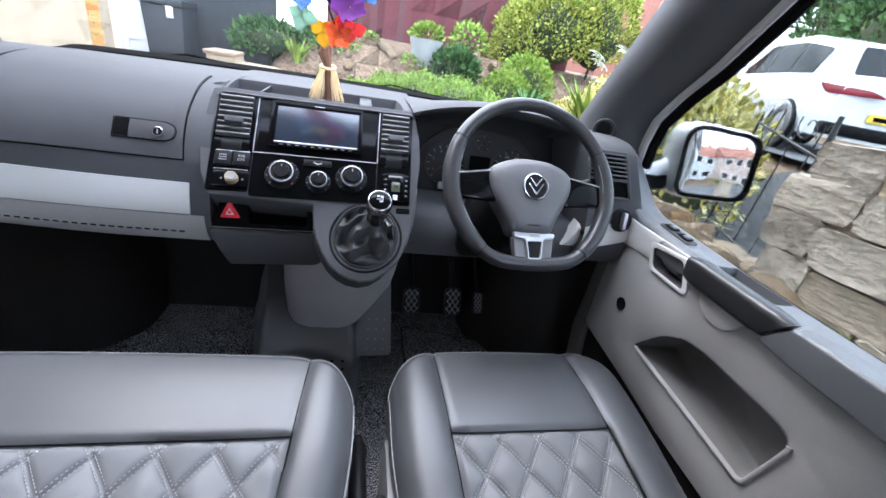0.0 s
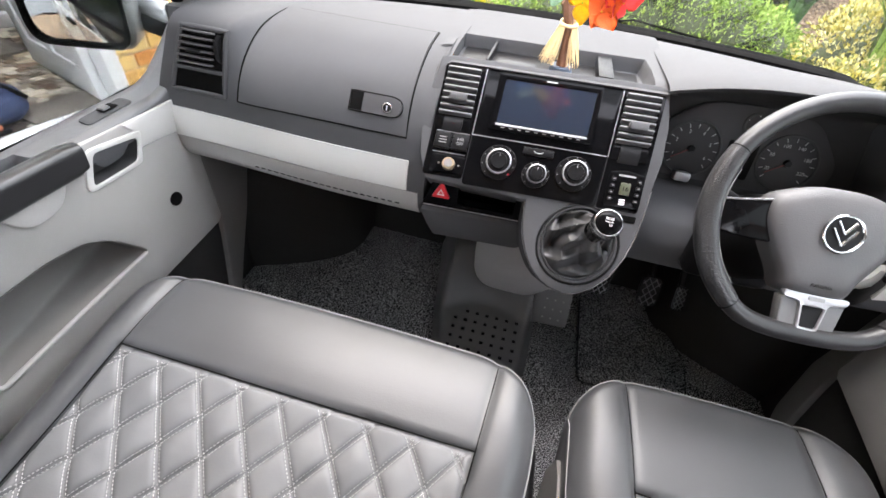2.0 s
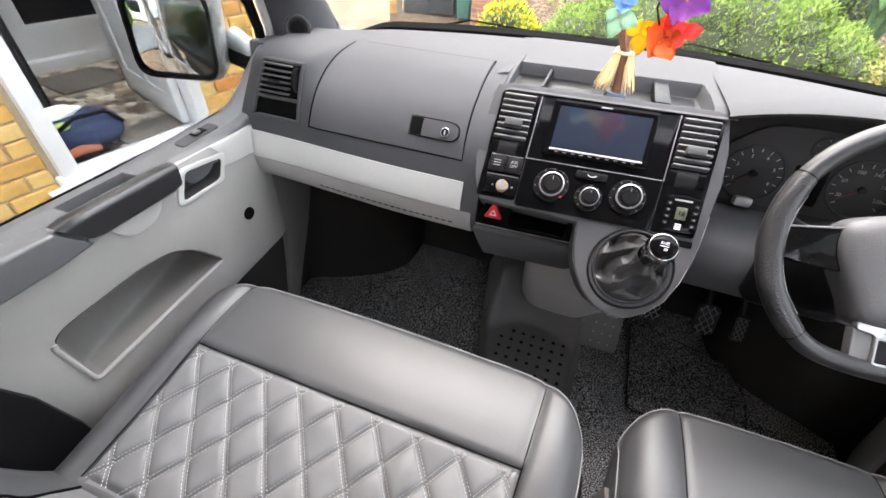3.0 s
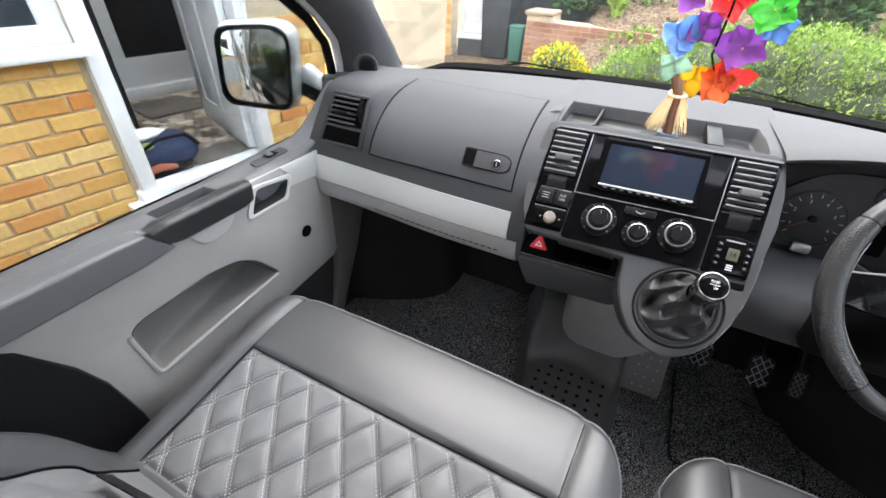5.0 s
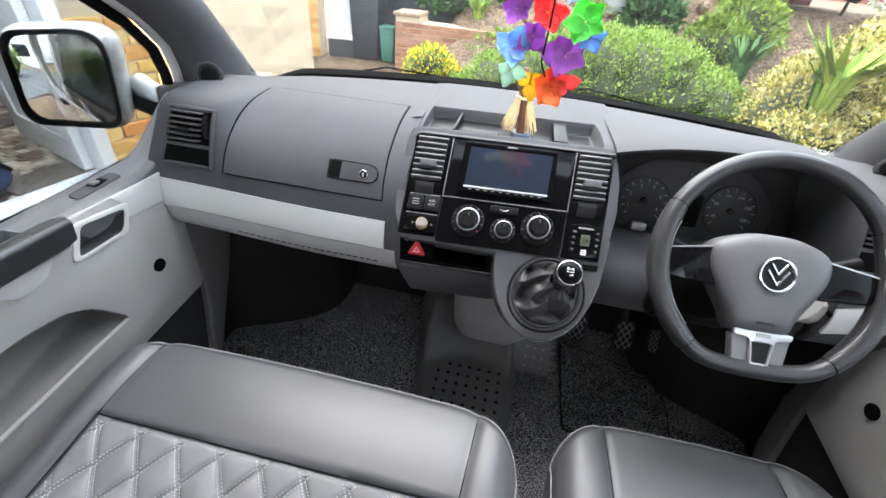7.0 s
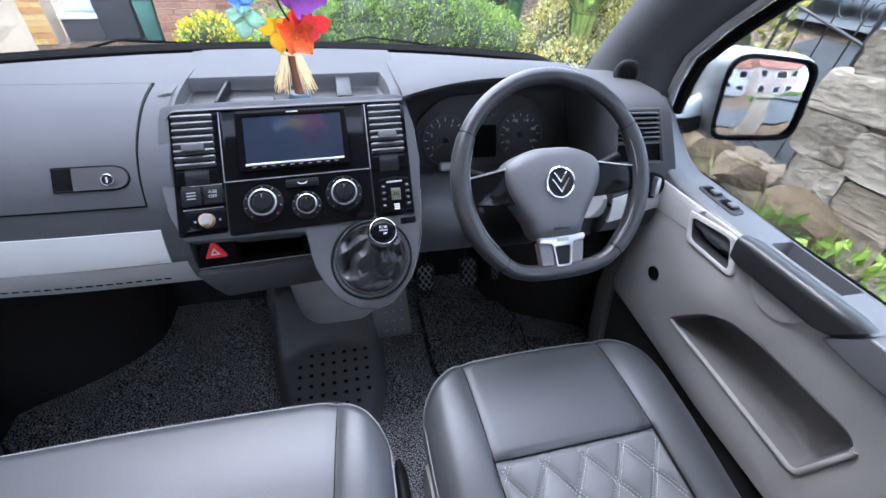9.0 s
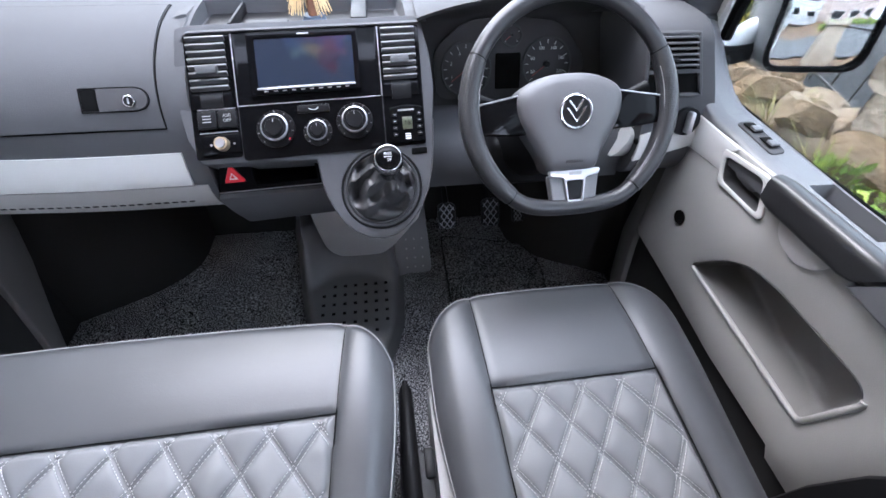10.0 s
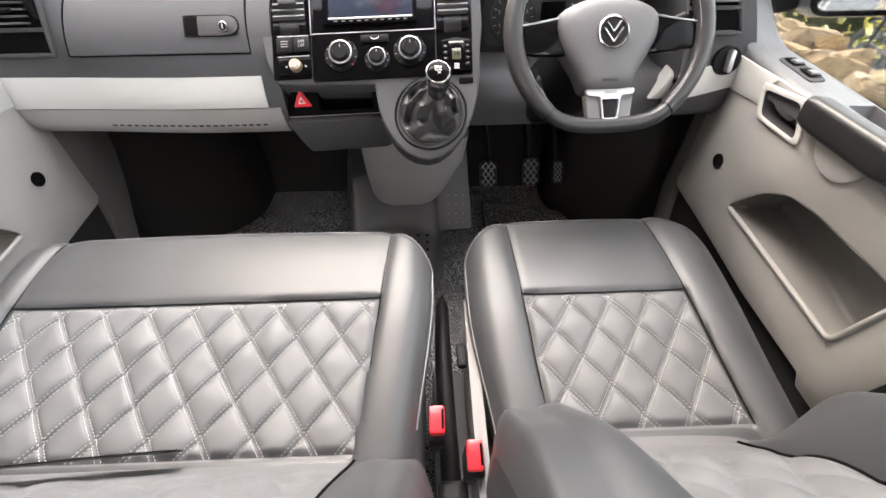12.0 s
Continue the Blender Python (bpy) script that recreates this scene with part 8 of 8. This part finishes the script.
bm = plate(B(), rounded([(-0.55, 0.0), (0.55, 0.0), (0.48, 0.36), (-0.48, 0.36)], 0.05), (), 0.01, axes((7.2, 2.80, 1.56), (1, 0, 0), (0, 0.55, 1), (0, -1, 0.55)))
part("rear_window", bm, DG, carx, "dark rear window")
for s in (-1, 1):
    part("tail_lamp", plate(B(), rounded([(-0.24 * s, 0.06), (0.42 * s, 0.04), (0.52 * s, 0.15), (-0.05 * s, 0.13)] if s > 0 else [(-0.24 * s, 0.06), (-0.05 * s, 0.13), (0.52 * s, 0.15), (0.42 * s, 0.04)], 0.02), (), 0.03, axes((7.2 + 0.42 * s, 2.545, 1.26), (1, 0.18 * s, 0), (0, 0.1, 1), (0, -1, 0.1)), 0.005), TAILRED, carx, "dark red tail lamp")
    for yw_ in (3.35, 6.0):
        wm = Matrix.Translation((7.2 + s * 0.83, yw_, 0.46 + 0.33)) @ Matrix.Rotation(radians(90), 4, "Y")
        wl = part("wheel", torus(B(), 0.25, 0.09, wm, 32, 10), RUBBER, carx, "black tyre")
        part("rim", cone(B(), 0.21, 0.19, 0.12, wm, 20), SATIN, wl)
        part("arch", torus(B(), 0.36, 0.035, wm @ Matrix.Translation((0, 0, 0.04 * s)), 32, 8), DARK, carx)
part("number_plate", rbox(B(), (7.2, 2.575, 1.08), (0.52, 0.02, 0.11), 0.004), surface("plate_yellow", (0.75, 0.55, 0.05), 0.5), carx, "yellow number plate")
part("plate_bar", rbox(B(), (7.2, 2.562, 1.08), (0.40, 0.006, 0.05), 0), BLACK, carx)
part("bumper", rbox(B(), (7.2, 2.62, 0.88), (1.5, 0.12, 0.16), 0.04), DARK, carx)


def house_far(nm, label, x, y, z, w, d, h, wall, roofm, turn=0.0):
    e = thing(nm, label, "house", (x, y, z))
    m = Matrix.Translation((x, y, z)) @ Matrix.Rotation(turn, 4, "Z")
    part("wall", rbox(B(), (0, 0, h / 2), (w, d, h), 0.02, m), wall, e)
    rf = [[m @ Vector((-w / 2 - 0.2, -d / 2 - 0.3, h)), m @ Vector((-w / 2 - 0.2, 0, h + d * 0.4)), m @ Vector((-w / 2 - 0.2, d / 2 + 0.3, h))], [m @ Vector((w / 2 + 0.2, -d / 2 - 0.3, h)), m @ Vector((w / 2 + 0.2, 0, h + d * 0.4)), m @ Vector((w / 2 + 0.2, d / 2 + 0.3, h))]]
    part("roof", loft(B(), rf, True, True), roofm, e)
    for i in range(3):
        for zz in (1.0, 3.6):
            for sg in (-1, 1):
                wn = part("window", rbox(B(), (-w / 3 + w / 3 * i, sg * (d / 2 + 0.01), zz + 0.6), (w * 0.2, 0.08, 1.3), 0.02, m), UPVC, e, "white framed window")
                part("pane", rbox(B(), (-w / 3 + w / 3 * i, sg * (d / 2 + 0.04), zz + 0.6), (w * 0.16, 0.06, 1.1), 0, m), DG, wn)
    part("chimney", rbox(B(), (w * 0.3, 0, h + d * 0.4), (0.6, 0.6, 1.4), 0.02, m), REDB, e)
    return e


PINK = surface("pink_render", (0.40, 0.33, 0.30), 0.85)
SLATE = surface("slate", (0.10, 0.10, 0.11), 0.8, vary=0.2)
TERRA = surface("terracotta", (0.24, 0.105, 0.075), 0.85, vary=0.2)
house_far("terraced_house", "red brick terraced house with white windows", 15.5, 22, 0.5, 8, 7, 5.4, TERRA, SLATE, 0.5)
house_far("terraced_house", "white terraced house across the road", 22, 13, 0.5, 8, 7, 5.4, RENDER, TERRA, 1.1)
house_far("terraced_house", "white terraced house behind the van", 13.0, -13, 0.4, 9, 7, 5.2, RENDER, TERRA, -0.8)
house_far("terraced_house", "pink terraced house behind the van", 9.0, -34, 0.0, 8, 7, 5.2, PINK, TERRA, -0.25)
house_far("terraced_house", "white terraced house beside the pink one", 0.6, -36, -0.2, 8, 7, 5.2, RENDER, TERRA, -0.15)
house_far("terraced_house", "white terraced house down the road", -3.5, -22, -0.4, 8, 7, 5.2, RENDER, SLATE, 0.1)
bm = loft(B(), [[(x, y, land(x, y) + 0.07) for y in (-15, -13, -11, -9, -7.5, -6.2)] for x in [-24 + 1.2 * k for k in range(41)]])
single("street", bm, TARMAC, "grey tarmac street behind the van", "road", kind="structure")
hb = thing("street_hedge", "green hedge along the road behind the van", "hedge", (3, -10, GZ))
SB = [((5 + 1.3 * k, -19.5 - 0.2 * k, 0.1), (1.0, 0.7, 0.7)) for k in range(5)] + [((-6 + 1.2 * k, -11, 0.6), (1.0, 0.8, 1.4)) for k in range(4)]
core(SB, TWIG, hb, 0.8)
leaves("foliage", SB, 4200, 0.16, G_HEDGE, hb, 61)
pp = thing("gate_pier", "stone pier at the end of the drive", "pier", (2.3, -5.2, GZ))
part("shaft", rbox(B(), (2.3, -5.2, 0.1), (0.5, 0.5, 1.25), 0.04), surface("pier_stone", (0.33, 0.29, 0.24), 0.9, vary=0.25, big=8), pp)
part("cap", rbox(B(), (2.3, -5.2, 0.77), (0.62, 0.62, 0.1), 0.03), surface("pier_cap", (0.40, 0.36, 0.30), 0.9, vary=0.2, big=8), pp)
# the van's own side behind the cab
for sd in (-1, 1):
    vs = thing("van_side", "white painted van side with a dark window", "van side", (sd * 0.94, -2, 0))
    part("panel", plate(B(), [(-3.2, -0.2), (-1.01, -0.2), (-1.01, 1.40), (-3.2, 1.40)], [rrect(-2.55, 0.46, -1.06, 1.34, 0.08)], 0.02, axes((sd * 0.935, 0, 0), (0, 1, 0), (-sd * 0.04, 0, 1), (sd, 0, 0)), 0.004), PAINT, vs)
    hd = part("door_handle", rbox(B(), (sd * 0.955, -0.93, 0.52), (0.03, 0.16, 0.035), 0.012), BLACK, vs)

carx.location, carx.rotation_euler.z = (7.637, 5.524, 0.46), radians(-24)

# bricks last
bricks(house, HM, -1.7, -0.082, GZ, 0.69, 0.200, 0.0765, BUFF)
bricks(house, HM, 0.722, 1.52, GZ, 0.78, 0.200, 0.0765, BUFF, seed=6)
bricks(pier, PMX, 0.0, 0.57, GZ, 0.75, 0.225, 0.0765, BUFF, seed=7)
bricks(rw, RM, 0.0, 1.95, GZ, 0.21, 0.225, 0.0765, REDB, seed=9)
